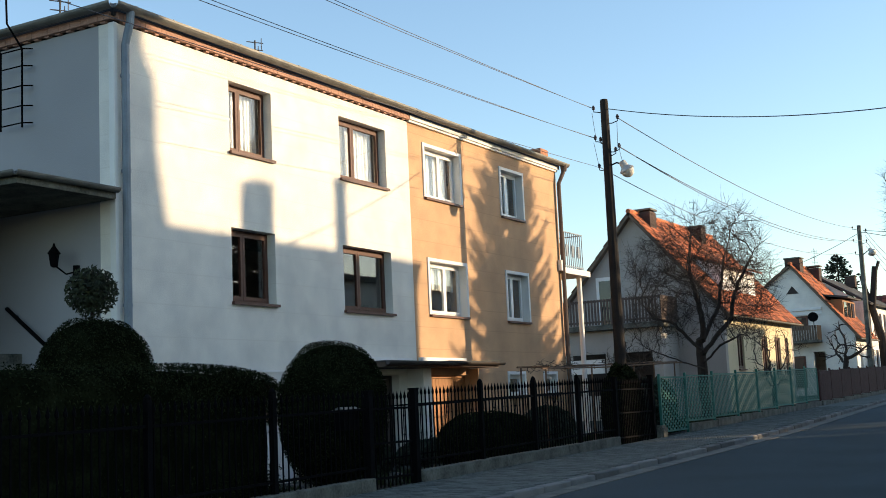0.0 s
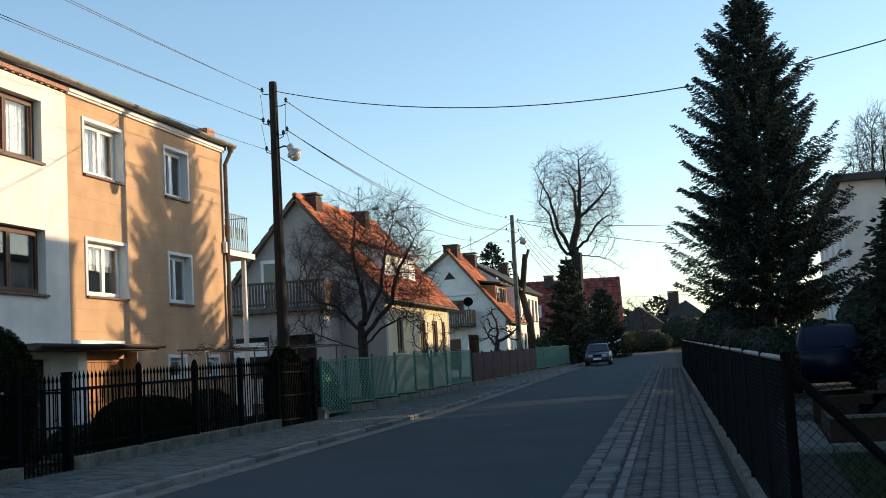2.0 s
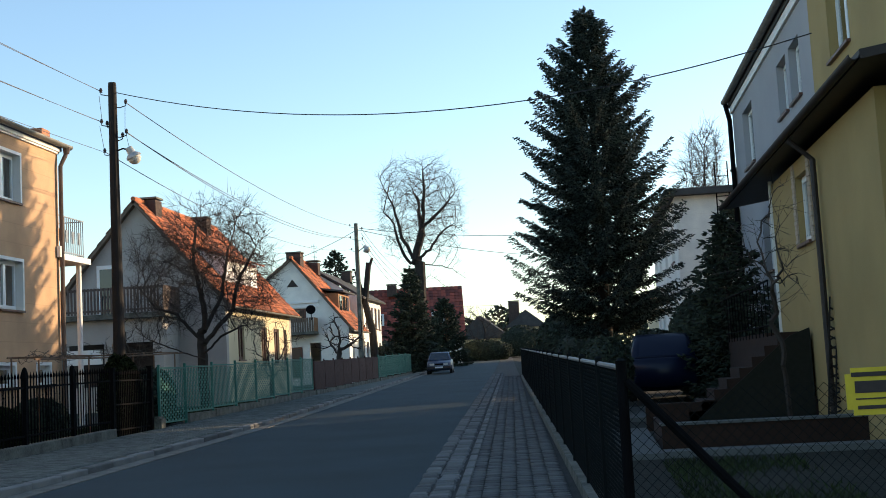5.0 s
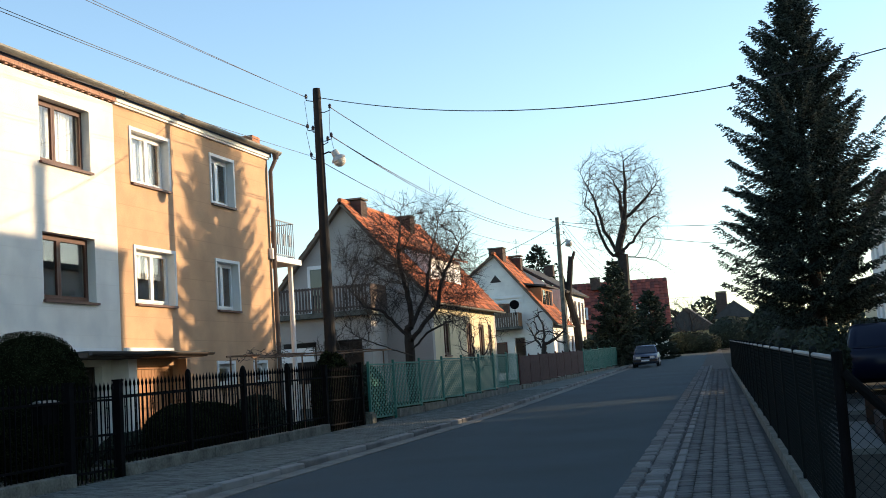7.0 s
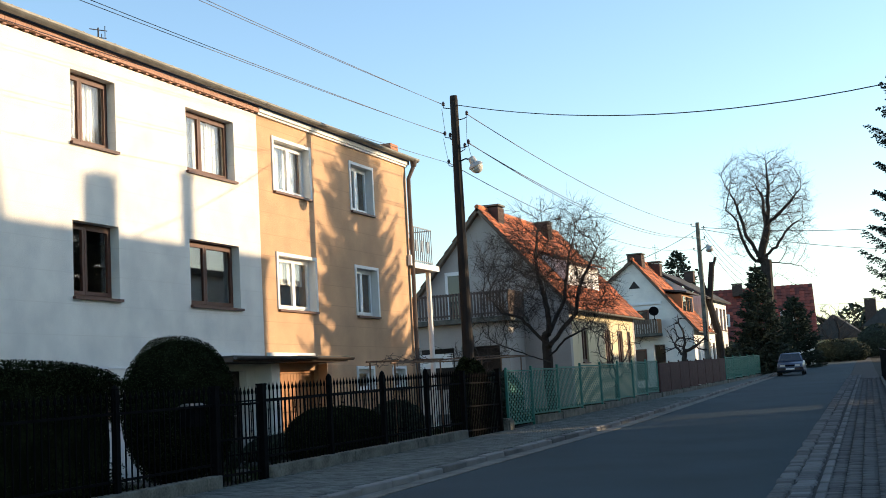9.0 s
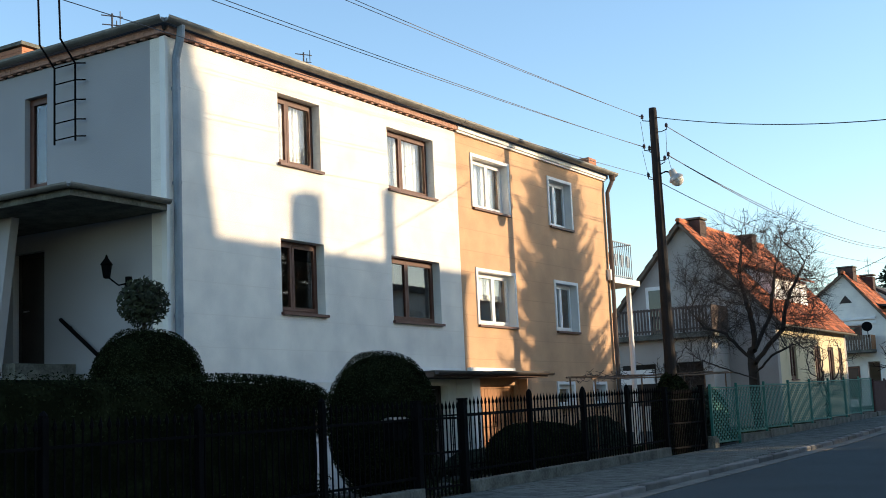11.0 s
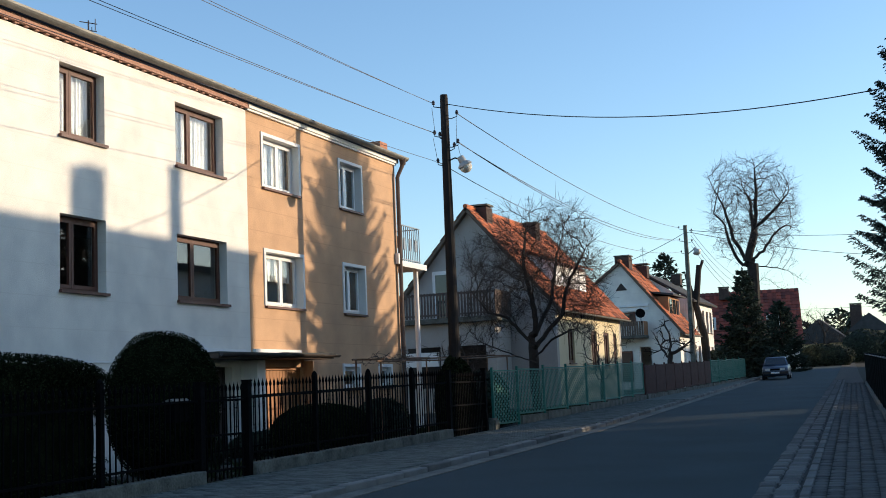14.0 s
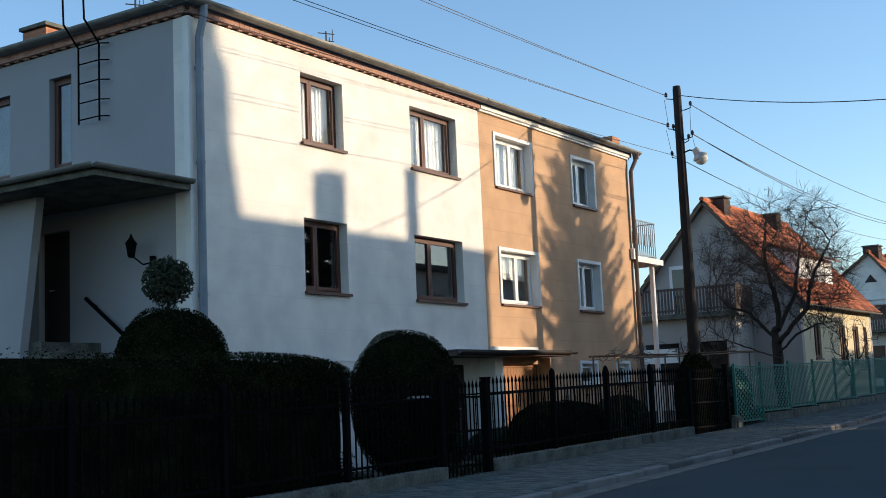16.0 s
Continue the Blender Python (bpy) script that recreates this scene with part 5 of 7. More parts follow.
P0 = (-10.5, -14.0)
lines = [("overhead_wire", (P0[0] - 0.3, P0[1], 8.25), (P1.x - 0.26, P1.y, 8.83), 0.35, M_WIRE, 0.0062),
         ("overhead_wire", (P0[0] + 0.3, P0[1], 8.15), (P1.x - 0.24, P1.y, 8.81), 0.35, M_WIRE, 0.0062),
         ("overhead_wire", (P0[0] - 0.3, P0[1], 7.35), (P1.x - 0.28, P1.y, 8.08), 0.35, M_WIRE, 0.0062),
         ("overhead_wire", (P0[0] + 0.3, P0[1], 7.25), (P1.x - 0.22, P1.y, 8.04), 0.35, M_WIRE, 0.0062),
         ("overhead_wire", (P0[0] - 0.3, P0[1], 6.65), (P1.x - 0.24, P1.y, 7.33), 0.3, M_WIRE, 0.0062),
         ("overhead_wire", (P1.x + 0.36, P1.y, 8.5), (P2.x - 0.35, P2.y, 10.3), 0.5, M_WIRE, 0.011),
         ("overhead_wire", (P1.x + 0.36, P1.y, 7.77), (P2.x - 0.35, P2.y, 9.6), 0.75, M_WIRE, 0.011),
         ("overhead_wire", (P1.x + 0.40, P1.y, 7.73), (P2.x + 0.30, P2.y, 9.55), 0.75, M_WIRE, 0.011),
         ("overhead_wire", (P1.x - 0.2, P1.y, 7.33), (P2.x - 0.3, P2.y, 8.9), 0.8, M_WIRE, 0.010),
         ("service_cable", (P1.x + 0.14, P1.y, 8.75), (4.50, 22.6, 7.42), 0.98, M_CABLE, 0.013),
         ("service_cable", (P2.x, P2.y, 10.0), (-16.3, 68.2, 8.4), 0.1, M_CABLE, 0.018),
         ("service_cable", (-16.9, 68.2, 8.5), (-16.6, 56.0, 7.6), 0.25, M_CABLE, 0.014),
         ("service_cable", (P2.x + 0.2, P2.y, 10.1), (6.0, 66.0, 8.9), 0.6, M_CABLE, 0.018),
         ("service_cable", (P2.x + 0.2, P2.y, 10.0), (8.0, 84.0, 9.0), 1.0, M_CABLE, 0.018)]
for i in range(4):
    lines.append(("overhead_wire", (P2.x + 0.3, P2.y, 10.1 - 0.3 * i), (-14.2, 108, 10.0 - 0.7 * i), 0.9, M_WIRE, 0.012))
lines.append(("overhead_wire", (-12.0, 100, 6.9), (12, 104, 7.3), 0.3, M_WIRE, 0.014))
for nm, p, q, sag, m_, r in lines:
    bm = bmesh.new()
    pole_wire(bm, p, q, sag, r)
    setting(nm, bm, m_, "thin overhead wire between the poles" if nm == "overhead_wire" else "black service cable slung from the pole", "wire", p, "", "overhead wires")


# ---- bare trees ----
def bare_tree(name, label, base, crown, radii, trunk, r0, seed, n=900, step=0.35, reach=2.2, kill=0.5, bend=0.12, tips=2, tip_len=0.35, tip_r=0.006, low=-1.0, power=0.56, sway=0.05, limbs=(), outward=0.0):
    """Branches grow from the trunk towards points scattered through the crown; wood thickens with what it carries."""
    rng = np.random.default_rng(seed)
    t = thing(name, base, label, "tree")
    q = rng.normal(0, 1, (n * 3, 3))
    q /= np.linalg.norm(q, axis=1, keepdims=True)
    q = q[q[:, 2] > low][:n] * rng.uniform(0.1, 1, (n, 1)) ** 0.45
    goals = np.array(crown) + q * np.array(radii) * (1 + 0.12 * np.sin(5 * q[:, :1] + seed))
    pts, parent = [np.array(base, float)], [-1]
    d = np.array((0.0, 0.0, 1.0))
    for k in range(int(trunk / step)):
        d = d + rng.normal(0, sway, 3) * np.array((1, 1, 0.2)) + (np.array((0, 0, 1.0)) - d) * 0.2
        d /= np.linalg.norm(d)
        pts.append(pts[-1] + d * step)
        parent.append(len(pts) - 2)
    fork = pts[-1]
    for limb in limbs:
        # bend each given limb through its points, from the nearest wood
        for goal in limb:
            goal = np.array(goal, float)
            if np.allclose(goal, limb[0]):
                last = int(np.linalg.norm(np.array(pts) - goal, axis=1).argmin())
            while np.linalg.norm(goal - pts[last]) > step * 0.6:
                v = goal - pts[last]
                v = v / np.linalg.norm(v) + rng.normal(0, 0.10, 3)
                pts.append(pts[last] + v / np.linalg.norm(v) * step)
                parent.append(last)
                last = len(pts) - 1
    for turn in range(140):
        if not len(goals):
            break
        A = np.array(pts)
        dist = np.linalg.norm(goals[:, None, :] - A[None, :, :], axis=2)
        near = dist.argmin(1)
        dm = dist[np.arange(len(goals)), near]
        use = dm < (reach if turn else 1e9)
        if not use.any():
            reach *= 1.5
            continue
        grown = False
        for k in np.unique(near[use]):
            w = goals[use & (near == k)] - A[k]
            v = (w / np.linalg.norm(w, axis=1, keepdims=True)).sum(0)
            out_ = A[k] - fork
            v = v / (np.linalg.norm(v) + 1e-9) + rng.normal(0, bend * 1.6, 3) + outward * out_ / (np.linalg.norm(out_) + 0.3)
            v /= np.linalg.norm(v)
            e = A[k] + v * step
            if np.linalg.norm(A - e, axis=1).min() < step * 0.3:
                continue
            pts.append(e)
            parent.append(int(k))
            grown = True
        A = np.array(pts)
        keep = np.array([np.linalg.norm(A - g, axis=1).min() > kill for g in goals])
        goals = goals[keep]
        if not grown:
            break
    m = len(pts)
    load = np.zeros(m)
    kids = np.zeros(m, int)
    for k in range(m - 1, 0, -1):
        if kids[k] == 0:
            load[k] = 1
        load[parent[k]] += load[k]
        kids[parent[k]] += 1
    rad = np.maximum(tip_r, r0 * (load / load[0]) ** power)
    thick, thin = bmesh.new(), bmesh.new()
    for k in range(1, m):
        p = parent[k]
        ra_, rb = rad[p] if kids[p] == 1 or p < trunk / step else min(rad[p], rad[k] * 1.25), rad[k]
        rod(thick if rb > 0.03 else thin, pts[p], pts[k], ra_, rb, 8 if rb > 0.08 else (5 if rb > 0.03 else 3), False)
        if load[k] <= 5:
            ax = pts[k] - pts[p]
            for i in range(tips):
                v = ax / np.linalg.norm(ax) * 0.7 + rng.normal(0, 0.55, 3) + np.array((0, 0, 0.15))
                v = v / np.linalg.norm(v) * tip_len * rng.uniform(0.5, 1.2)
                rod(thin, pts[k], pts[k] + v, tip_r * 0.8, tip_r * 0.35, 3, False)
                s = pts[k] + v * 0.5
                u = v * 0.5 + rng.normal(0, 0.3, 3) * tip_len
                rod(thin, s, s + u, tip_r * 0.6, tip_r * 0.3, 3, False)
    part("trunk", thick, M_BARK, t)
    tagged(part("twig_crown", thin, M_TWIG, t), kind="stuff")
    return t


def limb_of(x, y, z, *turns):
    """A limb's points, given as steps across, in depth and up from the fork."""
    return [(x + a, y + d, z + h) for a, d, h in turns]


TALL = (-12.0, 88.0, 9.6)
bare_tree("bare_tree", "tall bare tree with forked limbs and many fine twigs", (-11.75, 88.0, gz(88)), (-11.4, 88.0, 13.5), (3.1, 2.8, 4.0), 8.0, 0.40, 11, 2200, 0.4, 2.2, 0.45, 0.10, 4, 0.7, 0.0085, -0.9, 0.6, 0.012,
          [limb_of(*TALL, (-0.1, 0, 0.2), (-1.0, 0.3, 2.0), (-1.6, 0.6, 4.6), (-2.5, 0.8, 6.6)), limb_of(*TALL, (-0.2, 0, 0), (-1.1, -0.4, 1.6), (-1.3, -0.7, 2.8), (-2.0, -1.0, 3.7)),
           limb_of(*TALL, (0.1, 0, 0.4), (0.6, 0.2, 2.2), (0.8, -0.2, 4.4), (0.9, 0.0, 7.4)), limb_of(*TALL, (0.6, 0.2, 2.6), (1.9, -0.5, 3.4), (3.1, -0.9, 4.6)),
           limb_of(*TALL, (0.55, 0.2, 2.0), (0.3, 1.2, 4.2), (-0.4, 1.8, 6.2)), limb_of(*TALL, (0.2, 0, 0.2), (1.2, -0.6, 0.8), (2.0, -0.9, 1.9), (3.3, -1.3, 2.7)),
           limb_of(*TALL, (0.2, 0, 0.0), (1.5, 0.6, -0.3), (2.6, 0.9, -0.6), (3.6, 1.0, -1.4)), limb_of(*TALL, (0.2, 0, -1.6), (1.0, -0.5, -1.1), (1.8, -0.9, -1.5), (2.5, -1.0, -2.0))], 0.45)
OLD = (-12.15, 38.0, 3.3)
bare_tree("fruit_tree", "bare old fruit tree with crooked limbs and upright shoots", (-12.15, 38.0, gz(38)), (-12.0, 38.0, 5.1), (2.3, 2.0, 2.3), 2.6, 0.17, 5, 900, 0.2, 1.3, 0.27, 0.16, 6, 0.5, 0.0065, -0.8, 0.56, 0.04,
          [limb_of(*OLD, (0, 0, -0.4), (-0.9, 0.2, 0.5), (-1.6, 0.3, 0.8), (-2.3, 0.2, 1.7)), limb_of(*OLD, (0, 0, 0), (0.0, -0.2, 1.4), (-0.2, -0.3, 2.6), (0.0, -0.2, 4.0)),
           limb_of(*OLD, (0, 0, -0.3), (0.9, 0.3, 0.6), (1.2, 0.4, 1.9), (1.9, 0.2, 2.8)), limb_of(*OLD, (0, 0, -0.8), (0.8, -0.6, -0.2), (1.6, -0.8, 0.1), (2.1, -0.7, -0.4)),
           limb_of(*OLD, (0, 0, -0.9), (-0.8, -0.7, -0.5), (-1.7, -0.8, -0.1)), limb_of(*OLD, (0, 0, 0), (0.5, 0.6, 1.2), (0.6, 1.0, 2.6), (1.0, 1.1, 3.9))], 0.5)
bare_tree("fruit_tree", "thin bare garden tree beside the grey house", (-13.2, 34.0, gz(34)), (-13.0, 34.0, 2.6), (0.8, 0.8, 1.2), 0.5, 0.06, 8, 200, 0.16, 1.0, 0.3, 0.2, 2, 0.3, 0.007)
bare_tree("fruit_tree", "small bare tree before the cream house front", (-12.6, 48.0, gz(48)), (-12.5, 48.0, 3.0), (1.2, 1.4, 1.5), 0.8, 0.07, 9, 220, 0.2, 1.2, 0.4, 0.2, 2, 0.35, 0.008)
bare_tree("fruit_tree", "small pruned bare tree before the white gable", (-13.4, 65.5, gz(65)), (-13.3, 65.5, 3.9), (1.5, 1.2, 1.5), 0.9, 0.14, 23, 26, 0.22, 1.8, 0.35, 0.12, 1, 0.5, 0.03)
bare_tree("bare_tree", "bare upright tree far behind the houses", (12.5, 119.0, gz(119)), (12.5, 119.0, 18.0), (2.0, 2.0, 6.0), 9.0, 0.22, 31, 900, 0.6, 4.0, 0.6, 0.03, 6, 1.4, 0.022)
bare_tree("bare_tree", "pale bare tree at the end of the street", (-11.5, 138.0, gz(138)), (-11.5, 138.0, 6.2), (2.6, 2.2, 2.6), 2.0, 0.2, 41, 500, 0.4, 3.0, 0.6, 0.1, 4, 0.8, 0.012)
# pollarded trunk
pol = thing("pollarded_tree", (-13.2, 76.0, gz(76)), "lopped tree trunk with two bare stumps", "tree")
bm = bmesh.new()
rod(bm, (-13.2, 76, gz(76)), (-13.3, 76, 4.5), 0.28, 0.24, 9)
rod(bm, (-13.3, 76, 4.4), (-13.7, 76, 6.2), 0.24, 0.2, 9)
rod(bm, (-13.7, 76, 6.1), (-14.2, 76, 8.2), 0.18, 0.1, 8)
rod(bm, (-13.7, 76, 6.1), (-13.35, 76, 8.7), 0.2, 0.17, 8)
rod(bm, (-13.5, 76, 7.9), (-13.1, 76, 9.0), 0.1, 0.09, 7)
part("trunk", bm, M_BARK, pol)


# ---- spruces ----
def spruce(name, label, base, profile, seed, whorl=0.26, boughs=10, twigs=11, material=None, fine=1.0, wide=1.0, fingers=False):
    """profile: rows of (height over base, radius). Boughs in whorls, each with side twigs clad in needle sprays."""
    rng = np.random.default_rng(seed)
    t = thing(name, base, label, "tree")
    H = profile[-1][0]
    hs, rs = [p[0] for p in profile], [p[1] for p in profile]
    bm = bmesh.new()
    rod(bm, base, (base[0], base[1], base[2] + H * 0.98), 0.02 * H, 0.015, 9)
    wood = bm
    S, D, Ln, Wd = [], [], [], []
    h = hs[0]
    while h < H - 0.1:
        R = np.interp(h, hs, rs)
        n = max(5, int(boughs * (0.55 + 0.45 * R / max(rs))))
        off = rng.uniform(0, 6.28)
        for i in range(n):
            a = off + 6.28 * i / n + rng.normal(0, 0.18)
            L = R * (rng.choice((0.62, 0.88, 1.05)) * rng.uniform(0.85, 1.08) if fingers else rng.uniform(0.66, 1.12))
            out = np.array((math.cos(a), math.sin(a), 0.0))
            side = np.array((-math.sin(a), math.cos(a), 0.0))
            up0 = (0.62 * h / H - 0.30 if fingers else 0.72 * h / H - 0.16) + rng.normal(0, 0.13 if fingers else 0.05)
            z0 = h + rng.normal(0, 0.06)

            def at(s):
                return np.array(base) + out * (L * s) + np.array((0, 0, z0 + L * (up0 * s + (0.36 if fingers else 0.26) * s * s)))

            prev = at(0)
            for s in (0.35, 0.7, 1.0):
                q = at(s)
                rod(wood, prev, q, 0.018 * (1.2 - s), 0.012 * (1.1 - s) + 0.002, 3, False)
                prev = q
            m = max(4, int(twigs * (0.45 + 0.55 * L / max(rs))))
            for j in range(m):
                s = 0.18 + 0.82 * (j + rng.uniform(0, 1)) / m
                c = at(min(s, 1.0))
                tl = (0.17 + 0.20 * L * (1 - s) if fingers else L * (0.36 * (1 - s) + 0.06) + 0.07) * rng.uniform(0.7, 1.2)
                for sg in (-1, 1, 0):
                    if sg == 0 and rng.uniform() < 0.5:
                        continue
                    d = out * (0.75 if sg else 1.0) + side * sg * 0.8 + np.array((0, 0, rng.normal(-0.30 if fingers and sg else -0.05, 0.2)))
                    d /= np.linalg.norm(d)
                    k = max(2, int(tl / 0.11 * fine))
                    for e in range(k):
                        f0 = (e + 0.2) / k
                        p0 = c + d * (tl * f0) + np.array((0, 0, -0.10 * tl * f0))
                        dd = d + rng.normal(0, 0.30, 3)
                        S.append(p0)
                        D.append(dd / np.linalg.norm(dd))
                        Ln.append(rng.uniform(0.13, 0.23) / max(fine, 0.5))
                        Wd.append(rng.uniform(0.028, 0.05) * wide / max(fine, 0.5))
        h += whorl * rng.uniform(0.8, 1.2)
    for i in range(60):
        S.append(np.array(base) + np.array((0, 0, H - 0.9 + 0.9 * i / 60)))
        dd = np.array((rng.normal(0, 0.5), rng.normal(0, 0.5), 0.7))
        D.append(dd / np.linalg.norm(dd))
        Ln.append(0.18)
        Wd.append(0.03)
    part("trunk", wood, M_BARK, t)
    S, D, Ln, Wd = np.array(S), np.array(D), np.array(Ln)[:, None], np.array(Wd)[:, None]
    u = np.cross(D, rng.normal(0, 1, D.shape))
    u /= np.linalg.norm(u, axis=1, keepdims=True)
    v = np.cross(D, u)
    mid = S + D * Ln * 0.4
    a, b, c = mid + u * Wd, mid + (-0.5 * u + 0.87 * v) * Wd, mid + (-0.5 * u - 0.87 * v) * Wd
    tip = S + D * Ln
    verts = np.stack([S, a, b, c, tip], 1).reshape(-1, 3)
    o = np.arange(len(S))[:, None] * 5
    faces = np.concatenate([o + np.array(q) for q in ((0, 2, 1), (0, 3, 2), (0, 1, 3), (4, 1, 2), (4, 2, 3), (4, 3, 1))])
    soup("needles", verts, faces, material or M_SPRUCE, t, "dense blue-green needle sprays", "stuff")
    return t


spruce("spruce", "tall dark blue spruce behind the garden fence", (0.64, 37.7, gz(37.7)),
       [(2.0, 2.0), (2.5, 2.45), (3.4, 2.7), (4.6, 2.65), (6.0, 2.4), (7.7, 2.0), (8.9, 1.62), (9.9, 1.2), (10.9, 0.75), (12.0, 0.1)], 7, 0.24, 11, 42, None, 2.1, 1.3, True)
# mostly hidden conifer, added to keep the low sun off the drive gate
spruce("conifer", "dark conifer added between the garden houses to shade the drive gate", (4.6, 37.2, gz(37)), [(0.1, 1.3), (1.5, 1.5), (3.2, 1.15), (4.4, 0.6), (5.6, 0.06)], 19, 0.26, 10, 9, M_CONIFER)
spruce("conifer", "dark conifer before the white house", (3.55, 30.5, gz(30)), [(0.1, 1.2), (1.2, 1.3), (2.4, 1.0), (3.4, 0.55), (4.5, 0.06)], 12, 0.26, 9, 8, M_CONIFER)
spruce("spruce", "dark spruce in front of the red-roofed house", (-12.2, 86.2, gz(86)), [(0.1, 2.0), (1.5, 2.0), (4.0, 1.3), (6.0, 0.6), (7.6, 0.06)], 13, 0.4, 12, 12, M_CONIFER, 0.6)
spruce("spruce", "dark spruce in front of the red-roofed house", (-11.3, 99.0, gz(99)), [(0.1, 1.8), (1.5, 1.9), (3.5, 1.2), (5.6, 0.06)], 14, 0.4, 12, 12, M_CONIFER, 0.6)
spruce("spruce", "distant spruce top behind the roofs", (-20.4, 100.0, gz(100)), [(2, 3.0), (5.0, 2.4), (7.5, 1.6), (9.0, 0.8), (10.2, 0.06)], 15, 0.4, 9, 7, M_CONIFER, 0.6)
for k, (x, y, z, a, b, c) in enumerate(((-15.2, 93, 2.6, 2.2, 2.0, 1.5), (-12.6, 93.5, 2.6, 1.6, 1.5, 1.4), (-9.6, 116, 3.2, 2.6, 1.8, 1.1), (-6.6, 128, 3.9, 2.2, 2.4, 2.0), (-13.4, 80.5, 2.3, 0.8, 1.6, 1.1), (-13.2, 19.6, 0.62, 0.45, 1.0, 0.42), (-13.25, 22.6, 0.58, 0.4, 1.3, 0.32), (-13.2, 25.2, 0.62, 0.45, 1.1, 0.35), (-12.9, 27.6, 0.85, 0.6, 0.9, 0.6), (-11.5, 29.9, 1.1, 0.55, 0.9, 0.9), (-11.9, 32.4, 1.2, 0.6, 1.0, 0.9),
                                       (0.4, 27.5, 1.35, 0.6, 1.7, 0.8), (0.0, 44, 1.7, 1.1, 3.0, 1.2), (3.2, 32.6, 1.9, 1.0, 1.2, 1.4), (-1.2, 62, 2.3, 1.3, 3.0, 1.7), (2.3, 41.5, 1.6, 1.0, 1.4, 1.0), (4.4, 27.2, 1.6, 0.5, 1.0, 1.1))):
    shrub("garden_shrub", "dark evergreen garden shrub", (x, y, z), (a, b, c), 3800, 0.07 if y < 60 else 0.14, M_CONIFER, 2.2, group="garden shrubs")


# ---- wire fence on the right ----
wire_fence = thing("wire_fence", (0.2, 8, gz(8)), "green chain-link fence with steel posts and a low concrete base", "fence")
bm = bmesh.new()
rod(bm, (0, 0, 0), (0, 0, 1.43), 0.032, 0.032, 10)
lathe(bm, (0, 0, 1.43), [(0.034, 0), (0.034, 0.02), (0.015, 0.04)], 10)
RPOST = mesh_of("fence_post", bm, M_CHAIN)
RY = [8.6, 10.6, 12.9, 15.4, 17.9, 20.4, 22.9, 25.4, 27.9, 30.4, 32.9, 35.4, 37.9, 40.4, 42.9, 45.4, 48, 51, 54, 57, 60]
for i, y in enumerate(RY):
    piece("post", RPOST, wire_fence, (right_wall(y), y, gz(y)))
for i, (y0, y1) in enumerate(zip(RY, RY[1:])):
    p, q = Vector((right_wall(y0), y0, gz(y0))), Vector((right_wall(y1), y1, gz(y1)))
    bm = bmesh.new()
    hgt = 1.40
    rod(bm, p + Vector((0, 0, hgt)), q + Vector((0, 0, hgt)), 0.022, 0.022, 8)
    part("top_rail", bm, M_LIT_RAIL, wire_fence, "top rail coloured pale as if lit")
    if y0 > 0:
        bm = bmesh.new()
        hexa(bm, [p + Vector((-0.10, 0.01, -0.1)), p + Vector((0.08, 0.01, -0.1)), q + Vector((0.08, -0.01, -0.1)), q + Vector((-0.10, -0.01, -0.1)),
                  p + Vector((-0.09, 0.01, 0.13)), p + Vector((0.07, 0.01, 0.13)), q + Vector((0.07, -0.01, 0.13)), q + Vector((-0.09, -0.01, 0.13))])
        part("base_kerb", bm, M_CONCRETE, wire_fence)
    bm = bmesh.new()
    ln = (q - p).length
    step = 0.075 if y0 < 20 else 0.15
    r = 0.0028 if y0 < 20 else 0.005
    b0, b1 = 0.12, hgt
    tall = b1 - b0
    k = -tall
    while k < ln:
        for sg in (1, -1):
            s0, s1 = max(k, 0.0), min(k + tall, ln)
            if s1 - s0 < 0.01:
                continue
            za, zb = (s0 - k), (s1 - k)
            if sg < 0:
                za, zb = tall - za, tall - zb
            rod(bm, p.lerp(q, s0 / ln) + Vector((0, 0, b0 + za)), p.lerp(q, s1 / ln) + Vector((0, 0, b0 + zb)), r, r, 3, False)
        k += step
    part("wire_mesh", bm, M_CHAIN, wire_fence, "chain-link mesh")

# the fence turns into the garden at its corner post
cross = thing("cross_fence", (2, 8.6, gz(8)), "thin chain-link fence across the garden with a slanting brace", "fence")
cx0 = right_wall(8.6)
bm = bmesh.new()
rod(bm, (cx0 + 0.03, 8.58, gz(8) + 1.32), (cx0 + 1.32, 8.4, gz(8) - 0.1), 0.032, 0.032, 8)
part("brace", bm, M_BLACKIRON, cross, "slanting black steel brace")
bm = bmesh.new()
rod(bm, (cx0, 8.6, gz(8)), (cx0, 8.6, gz(8) + 1.46), 0.038, 0.038, 12)
part("corner_post", bm, M_BLACKIRON, cross)
bm = bmesh.new()
for k in np.arange(-1.2, 6.0, 0.08):
    for sg in (1, -1):
        s0, s1 = max(float(k), 0.0), min(float(k) + 1.2, 6.0)
        za, zb = s0 - k, s1 - k
        if sg < 0:
            za, zb = 1.2 - za, 1.2 - zb
        rod(bm, (cx0 + s0, 8.6, gz(8) + 0.04 + za), (cx0 + s1, 8.6, gz(8) + 0.04 + zb), 0.0022, 0.0022, 3, False)
part("wire_mesh", bm, M_CHAIN, cross, "chain-link mesh")
for x in (2.4, 4.6):
    piece("post", RPOST, cross, (cx0 + x, 8.6, gz(8) - 0.2))

